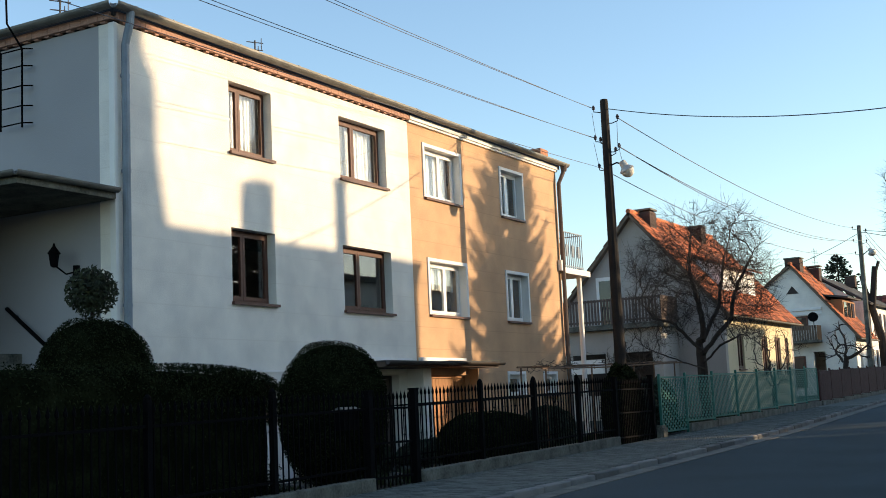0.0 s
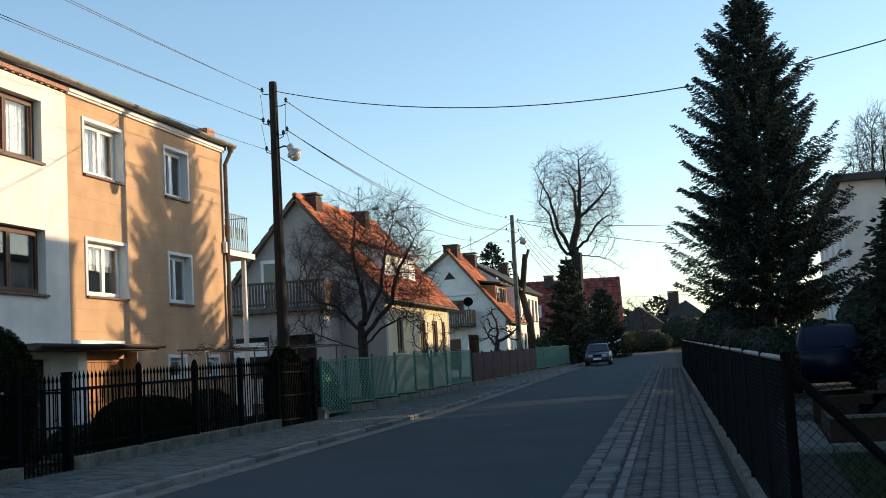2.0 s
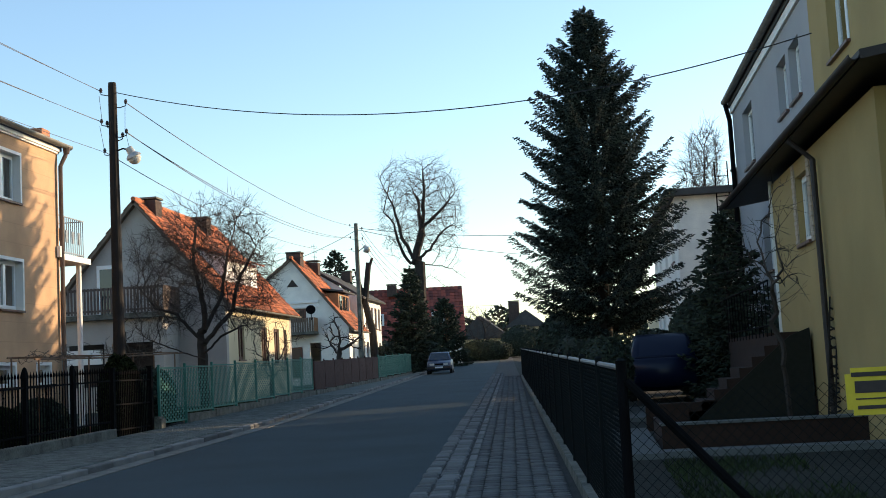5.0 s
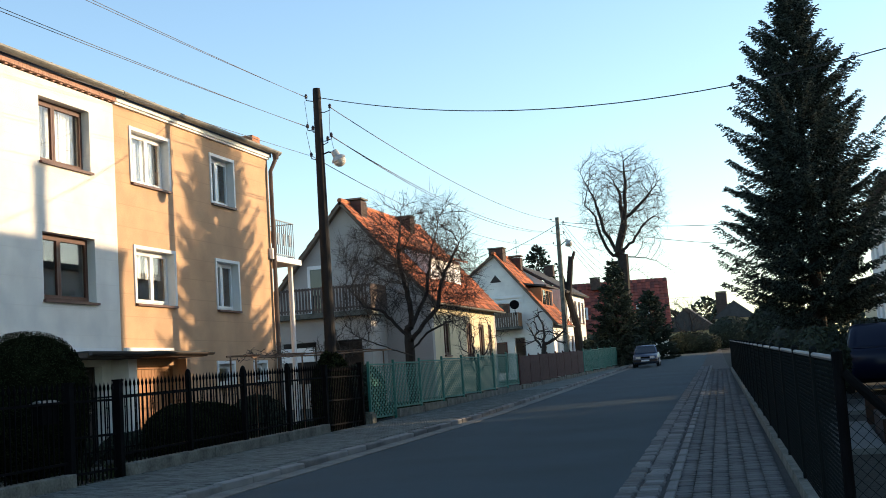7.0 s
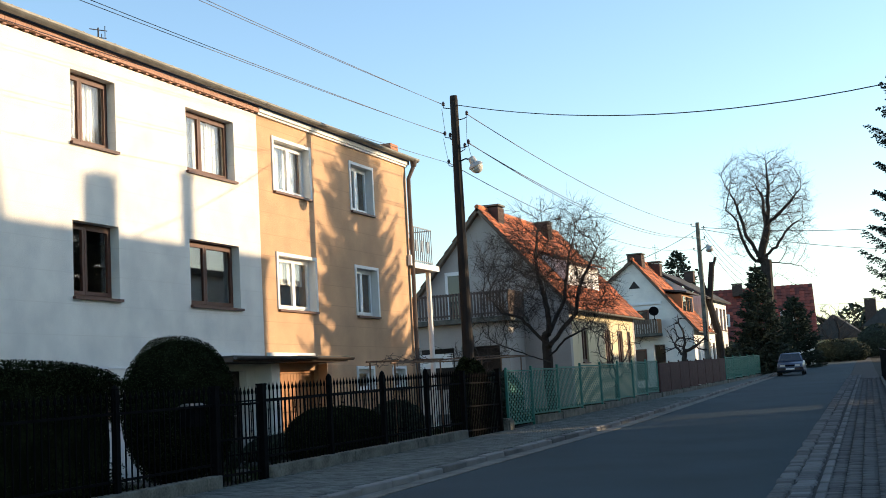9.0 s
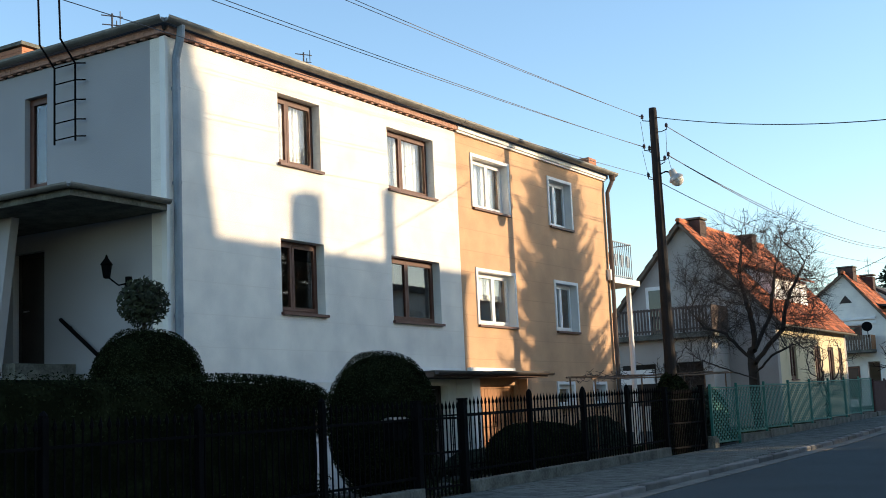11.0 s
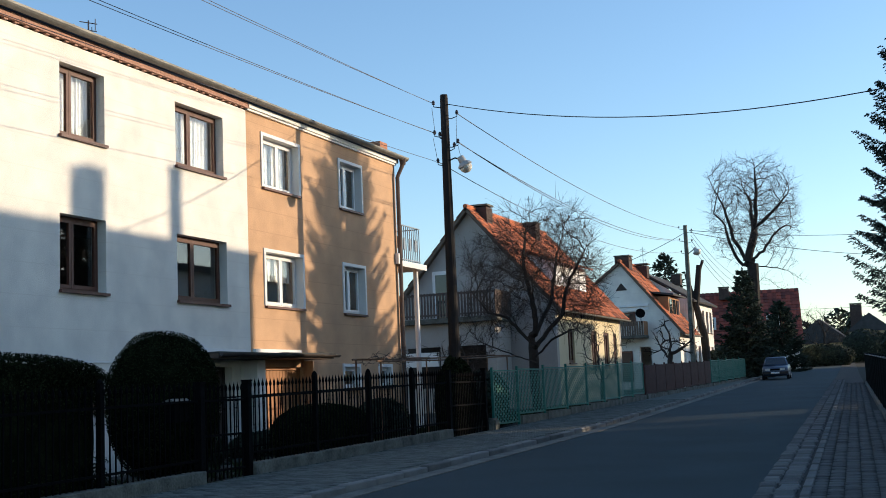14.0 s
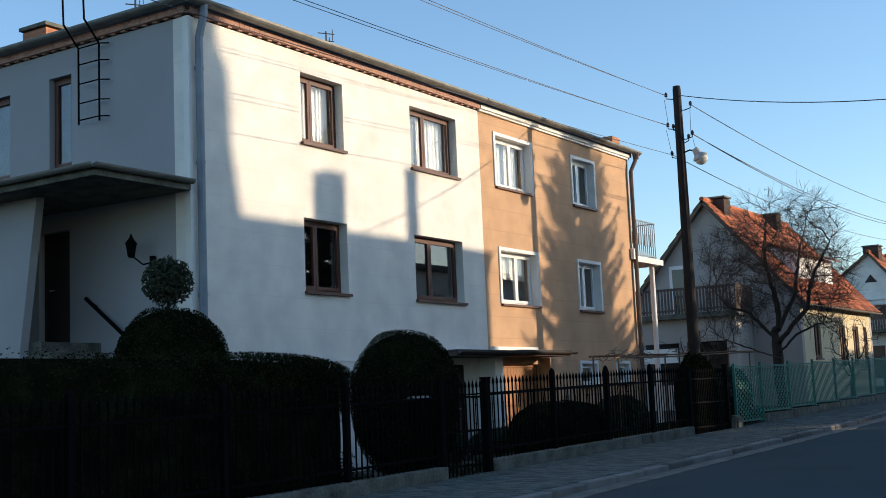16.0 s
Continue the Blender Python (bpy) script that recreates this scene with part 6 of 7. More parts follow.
# warning plate wired to the mesh, its words too small to read
sign = thing("warning_sign", (1.98, 8.57, 1.05), "yellow rounded warning plate with dark lettering on the mesh", "sign")
bm = bmesh.new()
box(bm, 1.73, 2.13, 8.572, 8.588, 1.15, 1.47)
bmesh.ops.bevel(bm, geom=[e for e in bm.edges if abs(e.verts[0].co.y - e.verts[1].co.y) > 0.005], offset=0.04, segments=4, affect="EDGES")
part("plate", bm, mat("yellow_enamel", (0.55, 0.42, 0.03), 0.4, 0.1, 4, 40, 0.0), sign)
for x0, x1, z0, z1 in ((1.77, 2.08, 1.41, 1.44), (1.79, 2.05, 1.30, 1.38), (1.79, 2.07, 1.255, 1.265), (1.80, 2.06, 1.19, 1.215)):
    bm = bmesh.new()
    box(bm, x0, x1, 8.566, 8.571, z0, z1)
    part("lettering_bar", bm, M_DARK, sign)

# ---- the yard on the right ----
steps = thing("brick_steps", (2.6, 22.6, gz(22)), "brick steps up to the porch with an iron rail", "steps")
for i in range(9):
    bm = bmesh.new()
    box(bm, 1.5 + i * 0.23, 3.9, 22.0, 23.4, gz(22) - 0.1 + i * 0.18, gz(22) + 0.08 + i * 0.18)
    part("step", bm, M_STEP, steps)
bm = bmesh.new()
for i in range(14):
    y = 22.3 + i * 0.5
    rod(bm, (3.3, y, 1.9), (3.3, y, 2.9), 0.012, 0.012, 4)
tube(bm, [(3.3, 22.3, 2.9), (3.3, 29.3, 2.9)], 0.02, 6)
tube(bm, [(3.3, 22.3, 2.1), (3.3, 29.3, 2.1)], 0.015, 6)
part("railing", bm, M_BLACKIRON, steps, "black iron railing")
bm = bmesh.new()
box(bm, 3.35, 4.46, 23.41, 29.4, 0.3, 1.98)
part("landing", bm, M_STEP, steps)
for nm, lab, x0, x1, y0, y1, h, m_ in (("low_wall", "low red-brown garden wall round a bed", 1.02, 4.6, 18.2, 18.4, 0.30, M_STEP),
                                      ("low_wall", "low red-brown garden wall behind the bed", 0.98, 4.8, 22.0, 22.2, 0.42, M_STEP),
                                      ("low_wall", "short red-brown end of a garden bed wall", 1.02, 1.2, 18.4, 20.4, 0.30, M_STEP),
                                      ("wall_coping", "thin pale coping on the low garden wall", 1.0, 4.6, 18.16, 18.44, 0.335, M_PALEPATH),
                                      ("garden_path", "pale slab path beside the wire fence", 0.36, 0.96, 16.9, 21.8, 0.03, M_PALEPATH),
                                      ("garden_path", "pale slab path towards the steps", 0.5, 1.9, 24.6, 28.6, 0.03, M_PALEPATH),
                                      ("garden_path", "thin pale slab edging across the lawn", 0.97, 5.0, 16.95, 17.35, 0.04, M_PALEPATH)):
    bm = bmesh.new()
    low_ = 0.302 if nm == "wall_coping" else -0.2
    hexa(bm, [Vector((x, y, gz(y) + dz)) for dz in (low_, h) for x, y in ((x0, y0), (x1, y0), (x1, y1), (x0, y1))])
    setting(nm, bm, m_, lab, nm.split("_")[1], (x0, y0, gz(y0)), "")
rack = thing("trellis", (3.95, 20.0, gz(20)), "dark wooden lattice leaning before the yellow house", "trellis")
LEAN = Matrix.Translation((3.72, 20.0, gz(20) - 0.05)) @ Matrix.Rotation(0.09, 4, "Y")
for i in range(5):
    bm = bmesh.new()
    box(bm, 0.11 * i - 0.013, 0.11 * i + 0.013, 0.0, 0.018, 0.0, 2.15)
    bm.transform(LEAN)
    part("slat", bm, M_DARKWOOD, rack)
for i in range(13):
    for lean in (1, -1):
        bm = bmesh.new()
        hexa(bm, [Vector((x, y, 0.05 + 0.15 * i + z)) for z in (0, 0.03) for x, y, in ((-0.01, 0.019), (0.45, 0.019), (0.45, 0.03), (-0.01, 0.03))])
        for v in bm.verts:
            v.co.z += lean * (v.co.x - 0.22) * 0.5
            v.co.y += 0.012 * (lean > 0)
        bm.transform(LEAN)
        part("slat", bm, M_DARKWOOD, rack)
bare_tree("climbing_shrub", "thin bare climbing shrub on the porch wing", (3.05, 19.3, gz(19)), (2.9, 19.0, 3.0), (0.6, 1.2, 1.1), 0.9, 0.04, 51, 60, 0.18, 1.2, 0.3, 0.2, 1, 0.5, 0.006)
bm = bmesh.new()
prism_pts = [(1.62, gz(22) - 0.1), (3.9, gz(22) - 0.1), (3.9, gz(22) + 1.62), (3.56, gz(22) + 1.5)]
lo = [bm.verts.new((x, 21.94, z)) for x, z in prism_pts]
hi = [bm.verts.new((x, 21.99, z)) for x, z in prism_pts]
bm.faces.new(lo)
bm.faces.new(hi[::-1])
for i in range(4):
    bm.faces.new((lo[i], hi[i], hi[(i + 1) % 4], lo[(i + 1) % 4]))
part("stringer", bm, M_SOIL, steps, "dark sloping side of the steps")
# ladder on the side of the far white house
lad = thing("roof_ladder", (5.6, 46.4, 3), "iron ladder fixed to the white side wall", "ladder")
for x in (5.25, 5.72):
    bm = bmesh.new()
    rod(bm, (x, 46.35, 3.2), (x, 46.35, 8.9), 0.025, 0.025, 6)
    part("stile", bm, M_BLACKIRON, lad)
for i in range(14):
    bm = bmesh.new()
    rod(bm, (5.25, 46.35, 3.4 + i * 0.38), (5.72, 46.35, 3.4 + i * 0.38), 0.018, 0.018, 5)
    part("rung", bm, M_BLACKIRON, lad)


# ---- cars ----
def car(name, label, at, rz, paint):
    """A small hatchback; its nose points along its own -y before turning."""
    c = thing(name, at, label, "car")
    T = Matrix.Translation(at) @ Matrix.Rotation(rz, 4, "Z")

    def put(nm, bm, m_, parent, lab=""):
        bm.transform(T)
        return part(nm, bm, m_, parent, lab)

    bm = bmesh.new()
    rows = []
    for y, w, z0, z1 in ((-1.84, 0.62, 0.34, 0.56), (-1.80, 0.74, 0.25, 0.66), (-1.5, 0.79, 0.22, 0.78), (-0.85, 0.81, 0.2, 0.88), (0.0, 0.82, 0.2, 0.92), (1.2, 0.82, 0.2, 0.94), (1.7, 0.78, 0.26, 0.92), (1.84, 0.70, 0.34, 0.85)):
        rows.append([(-w * 0.94, y, z0), (w * 0.94, y, z0), (w, y, z0 + 0.12), (w, y, z1 - 0.12), (w * 0.93, y, z1), (-w * 0.93, y, z1), (-w, y, z1 - 0.12), (-w, y, z0 + 0.12)])
    loft(bm, rows)
    bmesh.ops.bevel(bm, geom=bm.edges[:], offset=0.03, segments=2, affect="EDGES")
    body = smooth(put("body", bm, paint, c))
    bm = bmesh.new()
    rows = []
    for y, w, z in ((-0.9, 0.74, 0.885), (-0.22, 0.62, 1.36), (0.1, 0.60, 1.41), (1.1, 0.60, 1.40), (1.35, 0.62, 1.33), (1.72, 0.70, 0.93)):
        rows.append([(-0.76, y, 0.87), (0.76, y, 0.87), (w, y, z), (w * 0.8, y, z + 0.015), (-w * 0.8, y, z + 0.015), (-w, y, z)])
    loft(bm, rows)
    bmesh.ops.bevel(bm, geom=bm.edges[:], offset=0.03, segments=2, affect="EDGES")
    smooth(put("roof", bm, paint, body))
    bm = bmesh.new()
    hexa(bm, [Vector(p) for p in ((-0.66, -0.86, 0.94), (0.66, -0.86, 0.94), (0.66, -0.80, 0.94), (-0.66, -0.80, 0.94), (-0.56, -0.275, 1.345), (0.56, -0.275, 1.345), (0.56, -0.24, 1.345), (-0.56, -0.24, 1.345))])
    put("windscreen", bm, M_GLASS, body)
    for s in (-1, 1):
        bm = bmesh.new()
        for y0, y1 in ((-0.45, 0.4), (0.48, 1.25)):
            hexa(bm, [Vector((s * x, y, z)) for x, y, z in ((0.735, y0 - (0.2 if y0 < 0 else 0), 0.93), (0.765, y0 - (0.2 if y0 < 0 else 0), 0.93), (0.765, y1, 0.93), (0.735, y1, 0.93),
                                                           (0.60, y0 + 0.18 * (y0 < 0), 1.32), (0.645, y0 + 0.18 * (y0 < 0), 1.32), (0.645, y1 - 0.05, 1.32), (0.60, y1 - 0.05, 1.32))])
        put("side_window", bm, M_GLASS, body)
        bm = bmesh.new()
        box(bm, s * 0.45 - 0.15, s * 0.45 + 0.15, -1.845, -1.79, 0.55, 0.68)
        put("headlight", bm, M_HEADLIGHT, body)
        bm = bmesh.new()
        box(bm, s * 0.85 - 0.07, s * 0.85 + 0.07, -0.68, -0.58, 0.92, 1.03)
        put("mirror", bm, M_DARK, body)
        for y in (-1.2, 1.2):
            bm = bmesh.new()
            rod(bm, (s * 0.66, y, 0.28), (s * 0.83, y, 0.28), 0.28, 0.28, 18)
            tyre = put("wheel", bm, M_RUBBER, c)
            bm = bmesh.new()
            rod(bm, (s * 0.831, y, 0.28), (s * 0.84, y, 0.28), 0.17, 0.16, 14)
            put("rim", bm, M_CHROME, tyre)
    bm = bmesh.new()
    box(bm, -0.76, 0.76, -1.90, -1.80, 0.33, 0.48)
    put("bumper", bm, M_DARK, body)
    bm = bmesh.new()
    box(bm, -0.28, 0.28, -1.86, -1.835, 0.56, 0.66)
    put("grille", bm, M_BLACKIRON, body)
    bm = bmesh.new()
    box(bm, -0.26, 0.26, -1.915, -1.902, 0.36, 0.46)
    put("number_plate", bm, M_TRIM, body)
    return c


car("parked_car", "small blue-grey hatchback parked at the kerb", (-9.62, 80.2, gz(80)), 0.07, M_CARGREY)
car("parked_car", "dark blue car parked in the yard by the spruce", (1.9, 32.6, gz(32)), math.pi, M_CARBLUE).scale = (1.08, 1.08, 1.18)

# ---- balcony at the far end of the ochre house ----
b2 = thing("end_balcony", (-14.6, 32.8, gz(32)), "balcony with a pale metal railing on slim white posts", "balcony")
bm = bmesh.new()
box(bm, -15.9, -13.75, 32.02, 33.9, 5.20, 5.36)
part("slab", bm, M_TRIM, b2)
for x, y in ((-14.0, 33.6),):
    bm = bmesh.new()
    rod(bm, (x, y, gz(33) - 0.1), (x, y, 5.2), 0.075, 0.075, 12)
    part("post", bm, M_TRIM, b2)
for i in range(13):
    bm = bmesh.new()
    y = 32.15 + i * 0.14
    box(bm, -13.96, -13.94, y, y + 0.02, 5.36, 6.45)
    if i % 3 == 1:
        box(bm, -13.965, -13.935, y - 0.05, y + 0.07, 5.75, 6.1)
    part("baluster", bm, M_PIPE, b2)
for z in (5.45, 6.45):
    bm = bmesh.new()
    box(bm, -13.965, -13.935, 32.02, 33.88, z, z + 0.03)
    box(bm, -15.9, -13.966, 33.85, 33.88, z, z + 0.03)
    part("rail", bm, M_PIPE, b2)

b2.location += Vector((-0.28, -0.26, 0))

# ---- small things on the left houses ----
chimney(ochre_house, HX - 0.4, HY1 - 0.35, HTOP + 0.23, HTOP + 0.70, 0.5, M_ROOFBRICK, False)
chimney(white_house, -18.75, 15.2, HTOP + 0.23, HTOP + 0.86, 0.68, M_ROOFBRICK)


def aerial(at, h, label):
    a = thing("roof_aerial", at, label, "aerial")
    x, y, z = at
    bm = bmesh.new()
    rod(bm, at, (x, y, z + h), 0.015, 0.012, 5)
    part("mast", bm, M_BLACKIRON, a)
    for i, zz in enumerate((0.55, 0.72, 0.9)):
        bm = bmesh.new()
        rod(bm, (x - 0.1, y - 0.25, z + h * zz), (x + 0.1, y + 0.25, z + h * zz), 0.008, 0.008, 4)
        for k in range(4):
            c = Vector((x - 0.1, y - 0.25, z + h * zz)).lerp(Vector((x + 0.1, y + 0.25, z + h * zz)), k / 3)
            rod(bm, c + Vector((0, 0, -0.07)), c + Vector((0, 0, 0.07)), 0.006, 0.006, 4)
        part("element", bm, M_BLACKIRON, a)
    return a


aerial((-20.6, 18.6, HTOP + 0.23), 1.6, "thin television aerial on the flat roof")
aerial((-17.4, 54.6, 9.0), 1.6, "thin television aerial behind the orange roof")
aerial((-16.75, 75.6, 8.2), 1.9, "thin television aerial behind the white gable")
rl = thing("roof_ladder", (-16.3, HY0 - 0.15, 6.7), "rusty iron ladder on the side wall", "ladder")
for x in (-16.65, -16.12):
    bm = bmesh.new()
    tube(bm, [(x, HY0 - 0.16, 6.62), (x, HY0 - 0.16, 8.0), (x + 0.02, HY0 - 0.5, 8.35), (x - 0.02, HY0 - 0.5, 9.2)], 0.018, 6)
    part("stile", bm, M_BLACKIRON, rl)
for z in (6.7, 7.0, 7.35, 7.7, 8.0):
    bm = bmesh.new()
    tube(bm, [(-16.65, HY0 - 0.16, z), (-16.12, HY0 - 0.16, z), (-15.98, HY0 - 0.05, z)], 0.013, 5)
    part("rung", bm, M_BLACKIRON, rl)
wl = thing("wall_lantern", (-15.3, HY0 - 0.02, 4.1), "black wrought-iron wall lantern", "lamp")
bm = bmesh.new()
tube(bm, [(-15.0, HY0 - 0.02, 4.05), (-15.05, HY0 - 0.2, 4.0), (-15.2, HY0 - 0.3, 4.15)], 0.015, 6)
rod(bm, (-15.0, HY0 - 0.02, 3.95), (-15.0, HY0 - 0.02, 4.15), 0.06, 0.06, 8)
part("bracket", bm, M_BLACKIRON, wl)
bm = bmesh.new()
lathe(bm, (-15.22, HY0 - 0.3, 4.12), [(0.03, 0), (0.06, 0.02), (0.09, 0.22), (0.11, 0.23), (0.03, 0.34), (0.01, 0.4)], 6)
part("lantern", bm, M_BLACKIRON, wl)

# ---- end of the street ----
end_house = thing("end_house", (-8.5, 150, gz(140)), "pale house with a dark roof and brick chimney", "house")
bm = bmesh.new()
box(bm, -15.5, -9.0, 146, 154, 2.4, 5.2)
box(bm, -8.9, -4.5, 142, 150, 2.4, 6.2)
part("wall", bm, M_CREAM, end_house)
bm = bmesh.new()
prism(bm, [(-15.9, 145.5, 5.2), (-8.9, 145.5, 5.2), (-12.4, 145.5, 8.0)], (0, 9, 0))
prism(bm, [(-9.2, 141.6, 6.2), (-4.2, 141.6, 6.2), (-6.7, 141.6, 8.2)], (0, 9, 0))
part("roof", bm, M_ROOFFELT, end_house)
chimney(end_house, -8.1, 143, 6.5, 9.3, 1.2)
woods = thing("far_trees", (0, 185, gz(140)), "belt of dark trees closing the end of the street", "trees", kind="stuff")
P, Nn = [], []
for k in range(60):
    x = -75 + k * 3.0 + RNG.uniform(-1, 1)
    y = 175 + RNG.uniform(0, 25)
    hh = RNG.uniform(4, 7.5)
    p, n_ = on_blob(420, (x, y, gz(140) + hh * 0.5), (2.8, 2.6, hh * 0.55))
    P.append(p)
    Nn.append(n_)
v, f = leaves(np.concatenate(P), np.concatenate(Nn), 0.55)
soup("foliage", v, f, M_CONIFER, woods, kind="stuff")
bm = bmesh.new()
box(bm, -1.75, -1.25, 52, 52.6, gz(52), gz(52) + 1.1)
bmesh.ops.bevel(bm, geom=bm.edges[:], offset=0.05, segments=2, affect="EDGES")
setting("waste_bin", bm, M_BLUEBIN, "blue plastic waste bin by the fence", "bin", (-2.6, 52, gz(52)), "")


# ---- low growth in the gardens ----
def tufts(name, label, n, x0, x1, y0, y1, tall, material, seed):
    """Blades of grass and low leaves over a bed."""
    rng = np.random.default_rng(seed)
    g = thing(name, ((x0 + x1) / 2, (y0 + y1) / 2, gz(y0)), label, "plants", kind="stuff")
    p = np.stack([rng.uniform(x0, x1, n), rng.uniform(y0, y1, n), np.zeros(n)], 1)
    keep = np.sin(p[:, 0] * 2.3 + seed) + np.sin(p[:, 1] * 1.7) + rng.normal(0, 0.6, n) > -0.4
    p = p[keep]
    p[:, 2] = np.array([gz(v) for v in p[:, 1]]) - 0.05
    m = len(p)
    d = rng.normal(0, 0.5, (m, 3))
    d[:, 2] = 1
    h = tall * rng.uniform(0.4, 1.2, (m, 1))
    s = np.cross(d, rng.normal(0, 1, (m, 3)))
    s /= np.linalg.norm(s, axis=1, keepdims=True)
    w = h * 0.10
    verts = np.stack([p - s * w, p + s * w, p + d * h * 0.6 + s * w * 0.8, p + d * h], 1).reshape(-1, 3)
    soup("blades", verts, np.arange(4 * m).reshape(-1, 4), material, g, kind="stuff")


tufts("garden_grass", "rough winter grass behind the railing", 14000, -13.9, -10.5, 14.6, 27.5, 0.13, M_GRASS, 4)
tufts("garden_grass", "patchy dark lawn behind the wire fence", 6000, 0.9, 2.6, 11.0, 16.4, 0.08, M_GRASS, 6)
tufts("garden_grass", "rough winter grass behind the green fence", 9000, -13.4, -11.6, 29.0, 45.0, 0.16, M_GRASS, 8)
rubble = thing("garden_stones", (-12.6, 19, gz(19)), "scattered pale edging stones in the garden bed", "stones", kind="stuff")
bm = bmesh.new()
rs = random.Random(9)
for i in range(120):
    x, y, s = rs.uniform(-13.6, -11.4), rs.uniform(16.8, 26.0), rs.uniform(0.04, 0.11)
    c = Vector((x, y, gz(y) - 0.03))
    hexa(bm, [c + Vector((a * s * rs.uniform(0.7, 1.3), b * s * rs.uniform(0.7, 1.3), h * s)) for h, k in ((0, 1), (1, 0.7)) for a, b in ((-k, -k), (k, -k), (k, k), (-k, k))])
part("stone", bm, M_PALEPATH, rubble)


# ---- vine pergola in the neighbour's garden ----
perg = thing("vine_pergola", (-12.9, 29, gz(29)), "thin rusty pipe pergola with dry vine stems", "pergola")
M_RUST = mat("rusty_pipe", (0.16, 0.10, 0.065), 0.85, 0.35, 5, 40, 0.2)
for x, z in ((-12.95, 2.42), (-12.3, 2.36)):
    bm = bmesh.new()
    tube(bm, [(x, 26.2, z), (x, 30.0, z + 0.05), (x + 0.1, 36.0, z + 0.22)], 0.022, 6)
    part("rail", bm, M_RUST, perg)
for y in (26.4, 29.2, 32.2, 35.6):
    for x in (-12.95, -12.3):
        bm = bmesh.new()
        rod(bm, (x, y, gz(y) - 0.1), (x, y, 2.4 + 0.02 * (y - 26)), 0.022, 0.022, 6)
        part("post", bm, M_RUST, perg)
    bm = bmesh.new()
    rod(bm, (-13.05, y, 2.43 + 0.02 * (y - 26)), (-12.2, y, 2.40 + 0.02 * (y - 26)), 0.015, 0.015, 5)
    part("cross_bar", bm, M_RUST, perg)
rv = random.Random(5)
bm = bmesh.new()
for i in range(60):
    p = Vector((rv.uniform(-13.0, -12.3), rv.uniform(26.3, 36), 0))
    p.z = 2.42 + 0.03 * (p.y - 26)
    pts = [p]
    for k in range(5):
        pts.append(pts[-1] + Vector((rv.gauss(0, 0.06), rv.gauss(0, 0.22), rv.gauss(0.0, 0.07))))
    tube(bm, pts, 0.006, 4)
tagged(part("vine", bm, M_TWIG, perg), kind="stuff")


# ---- small aerials on the flat roof ----
def aerial(x, y, height):
    z = HTOP + 0.231
    a = thing("roof_aerial", (x, y, z), "small grey television aerial on the flat roof", "aerial", "roof aerials")
    bm = bmesh.new()
    rod(bm, (x, y, z), (x, y, z + height), 0.018, 0.018, 6)
    part("mast", bm, M_WIRE, a)
    for k, (dz, half) in enumerate(((0.05, 0.17), (0.22, 0.15), (0.40, 0.13))):
        bm = bmesh.new()
        rod(bm, (x - 0.1, y - half, z + height - dz), (x + 0.1, y + half, z + height - dz), 0.012, 0.012, 5)
        part("element", bm, M_WIRE, a)
        bm = bmesh.new()
        rod(bm, (x + 0.1 - 0.08 * k, y + half * 0.6, z + height - dz - 0.16), (x + 0.1 - 0.08 * k, y + half * 0.6, z + height - dz + 0.10), 0.01, 0.01, 5)
        part("element", bm, M_WIRE, a)


aerial(-16.5, 15.35, 0.95)
aerial(-16.5, 21.03, 1.55)


# ---- stones of the right footway: granite setts along the road, then block paving ----
def block(w, l, h, bevel=0.008):
    bm = bmesh.new()
    b = bevel
    lo = [bm.verts.new((x, y, -0.05)) for x, y in ((-w / 2, -l / 2), (w / 2, -l / 2), (w / 2, l / 2), (-w / 2, l / 2))]
    mi = [bm.verts.new((x, y, h - b)) for x, y in ((-w / 2, -l / 2), (w / 2, -l / 2), (w / 2, l / 2), (-w / 2, l / 2))]
    hi = [bm.verts.new((x, y, h)) for x, y in ((-w / 2 + b, -l / 2 + b), (w / 2 - b, -l / 2 + b), (w / 2 - b, l / 2 - b), (-w / 2 + b, l / 2 - b))]
    for A, B in ((lo, mi), (mi, hi)):
        for i in range(4):
            bm.faces.new((A[i], A[(i + 1) % 4], B[(i + 1) % 4], B[i]))
    bm.faces.new(hi)
    return bm


PAVE_TURN = math.atan2(0.063, 1)
def bone_block(w, l, h, cut, b=0.006):
    """A paving block with its corners cut, so that four leave a small dark gap."""
    ring = ((-w / 2 + cut, -l / 2), (w / 2 - cut, -l / 2), (w / 2, -l / 2 + cut), (w / 2, l / 2 - cut), (w / 2 - cut, l / 2), (-w / 2 + cut, l / 2), (-w / 2, l / 2 - cut), (-w / 2, -l / 2 + cut))
    bm = bmesh.new()
    rows = [[bm.verts.new((x * k, y * k, z)) for x, y in ring] for k, z in ((1, -0.05), (1, h - b), (1 - 2 * b / w, h))]
    for A, B in zip(rows, rows[1:]):
        for i in range(8):
            bm.faces.new((A[i], A[(i + 1) % 8], B[(i + 1) % 8], B[i]))
    bm.faces.new(rows[-1])
    return bm


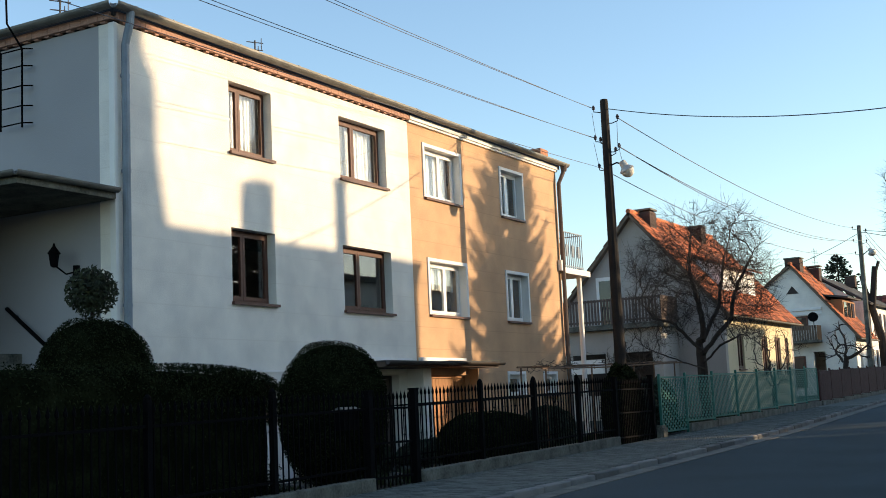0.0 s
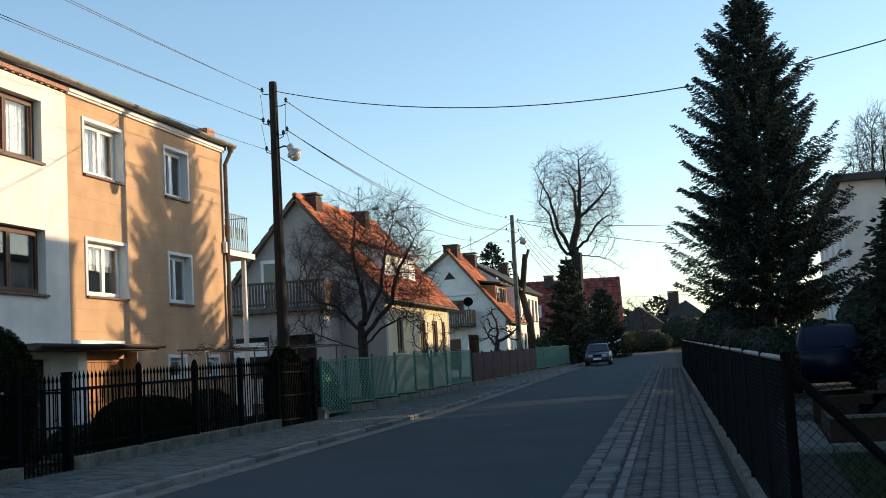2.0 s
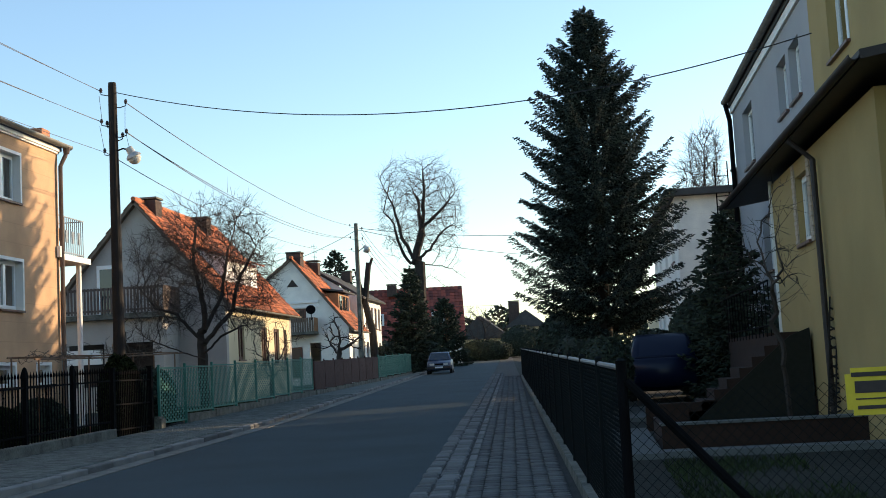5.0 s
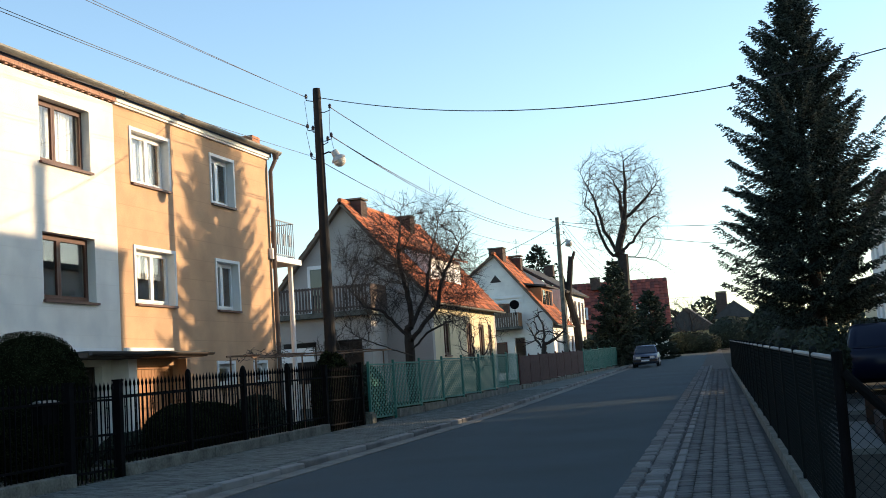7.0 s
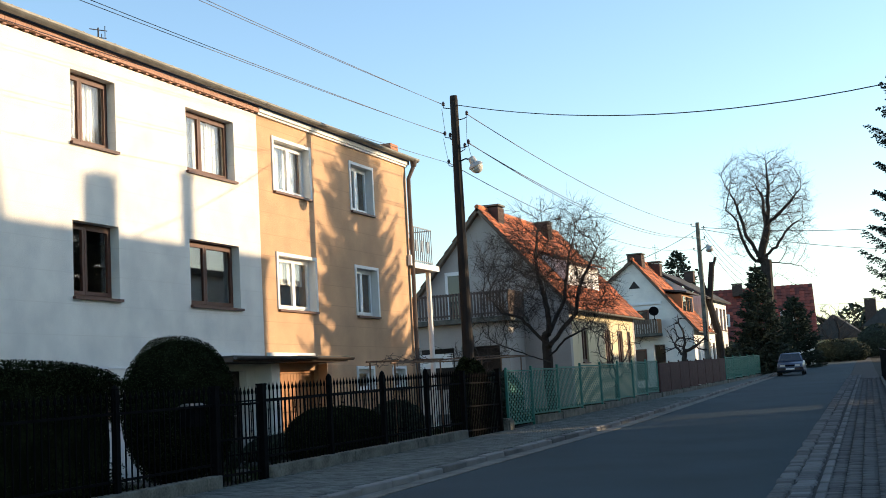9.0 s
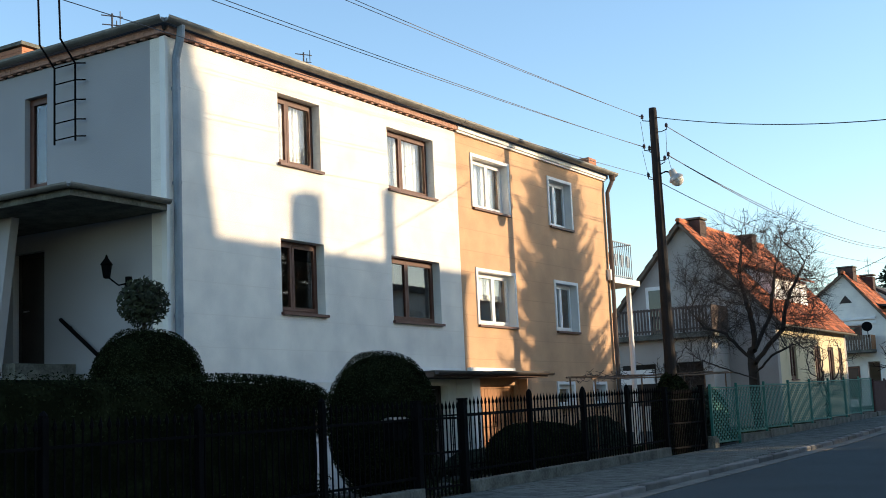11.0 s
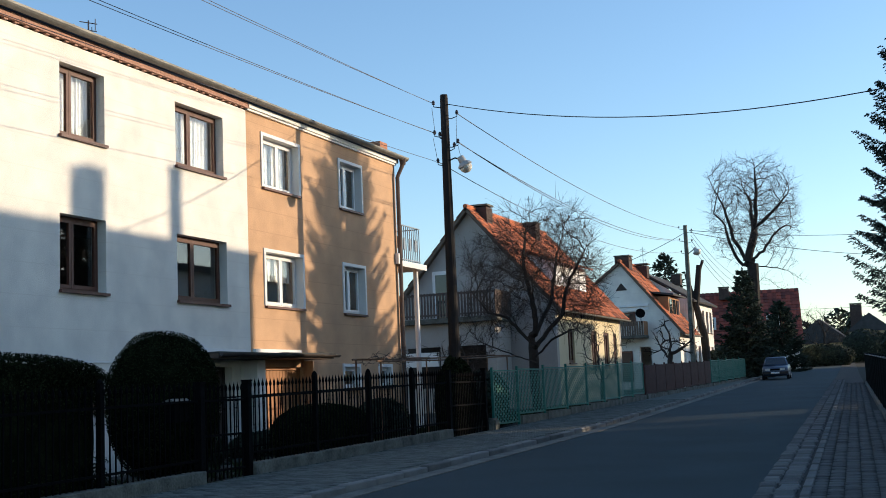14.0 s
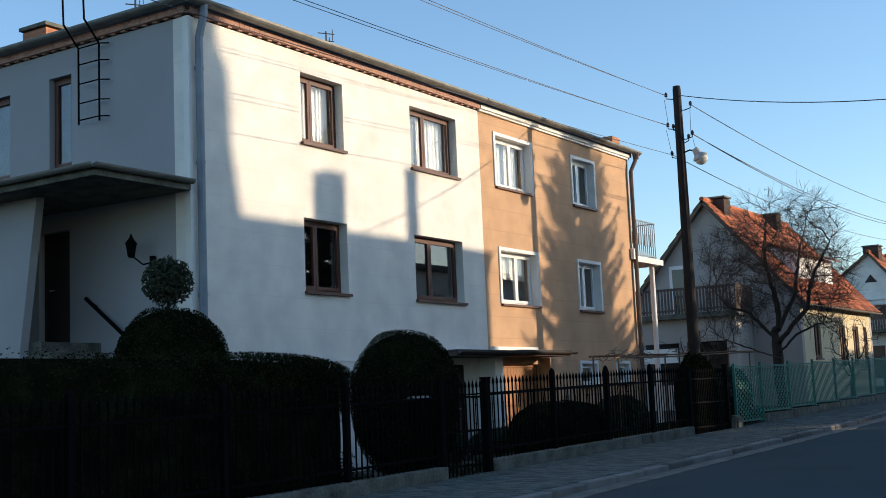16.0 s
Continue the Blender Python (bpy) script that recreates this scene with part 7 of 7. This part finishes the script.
BLOCK = mesh_of("paving_block", bone_block(0.182, 0.188, 0.032, 0.055), mat("paving_concrete", (0.092, 0.091, 0.088), 0.9, 0.25, 3, 50, 0.4, single=0.5))
SETT_A = mesh_of("sett_small", block(0.205, 0.18, 0.035, 0.022), M_SETT)
SETT_B = mesh_of("sett_large", block(0.245, 0.228, 0.035, 0.024), M_SETT)
EDGER = mesh_of("edging_stone", block(0.11, 0.96, 0.055, 0.012), mat("edging_concrete", (0.15, 0.147, 0.14), 0.9, 0.25, 3, 50, 0.4, single=0.4))
M_BLOCKS = mat("paving_concrete_joined", (0.092, 0.091, 0.088), 0.9, 0.25, 3, 50, 0.4, island=0.5)


def lay(source, spots, name, material, turn=None, bed=None):
    """Stones too far off to pick apart, joined."""
    sv = np.array([v.co[:] for v in source.vertices])
    sf = [list(p.vertices) for p in source.polygons]
    turn = PAVE_TURN if turn is None else turn
    c, s = math.cos(turn), math.sin(turn)
    R = np.array(((c, -s, 0), (s, c, 0), (0, 0, 1)))
    verts, faces = [], []
    for k, (x, y, z) in enumerate(spots):
        verts.append(sv @ R.T + np.array((x, y, z)))
        faces += [[i + k * len(sv) for i in f] for f in sf]
    soup(name, np.concatenate(verts), faces, material, bed or paving_bed, kind="stuff")


near, far = [], []
y = 8.0
row = 0
while y < 62:
    for i in range(7):
        x = road_right(y) + 0.695 + 0.187 * i
        if x > right_wall(y) - 0.17:
            continue
        (near if 11.0 < y < 19.0 else far).append((x, y, gz(y) + 0.012 + random.uniform(-0.004, 0.004)))
    y += 0.196
for p in near:
    piece("paving_block", BLOCK, paving_bed, p, PAVE_TURN)
lay(BLOCK, far, "paving_rest", M_BLOCKS)
near, far = [], []
y = 8.0
while y < 70:
    x0 = road_right(y)
    big = random.random() < 0.5
    for me_, dx, w in ((SETT_A, 0.09, 0), (SETT_B, 0.335, 0)):
        p = (x0 + dx + random.uniform(-0.018, 0.018), y + random.uniform(-0.015, 0.015), gz(y) + random.uniform(0.0, 0.014))
        if y < 30:
            piece("sett", me_, paving_bed, p, PAVE_TURN + random.uniform(-0.06, 0.06))
        else:
            far.append(p)
    y += 0.25
lay(SETT_A, far, "sett_rest", M_SETTS)
y = 8.0
while y < 70:
    piece("edging_stone", EDGER, paving_bed, (road_right(y) + 0.535, y + 0.5, gz(y + 0.5) + 0.004), PAVE_TURN)
    y += 0.98

# ---- small blocks of the left pavement, joined ----
SMALL = mesh_of("small_block", block(0.186, 0.092, 0.016, 0.006), M_PAVE)
M_SMALL = mat("small_paving_blocks", (0.104, 0.115, 0.104), 0.9, 0.3, 2.5, 40, 0.4, island=0.5)
spots = []
row = 0
y = 12.0
while y < 46.0:
    x = left_fence(y) + 0.25 + (0.1 if row % 2 else 0.0)
    while x < left_kerb(y) - 0.28:
        spots.append((x, y, gz(y) + 0.085 + random.uniform(-0.003, 0.003)))
        x += 0.196
    y += 0.1
    row += 1
lay(SMALL, spots, "small_blocks", M_SMALL, 0.0, pavement_left)
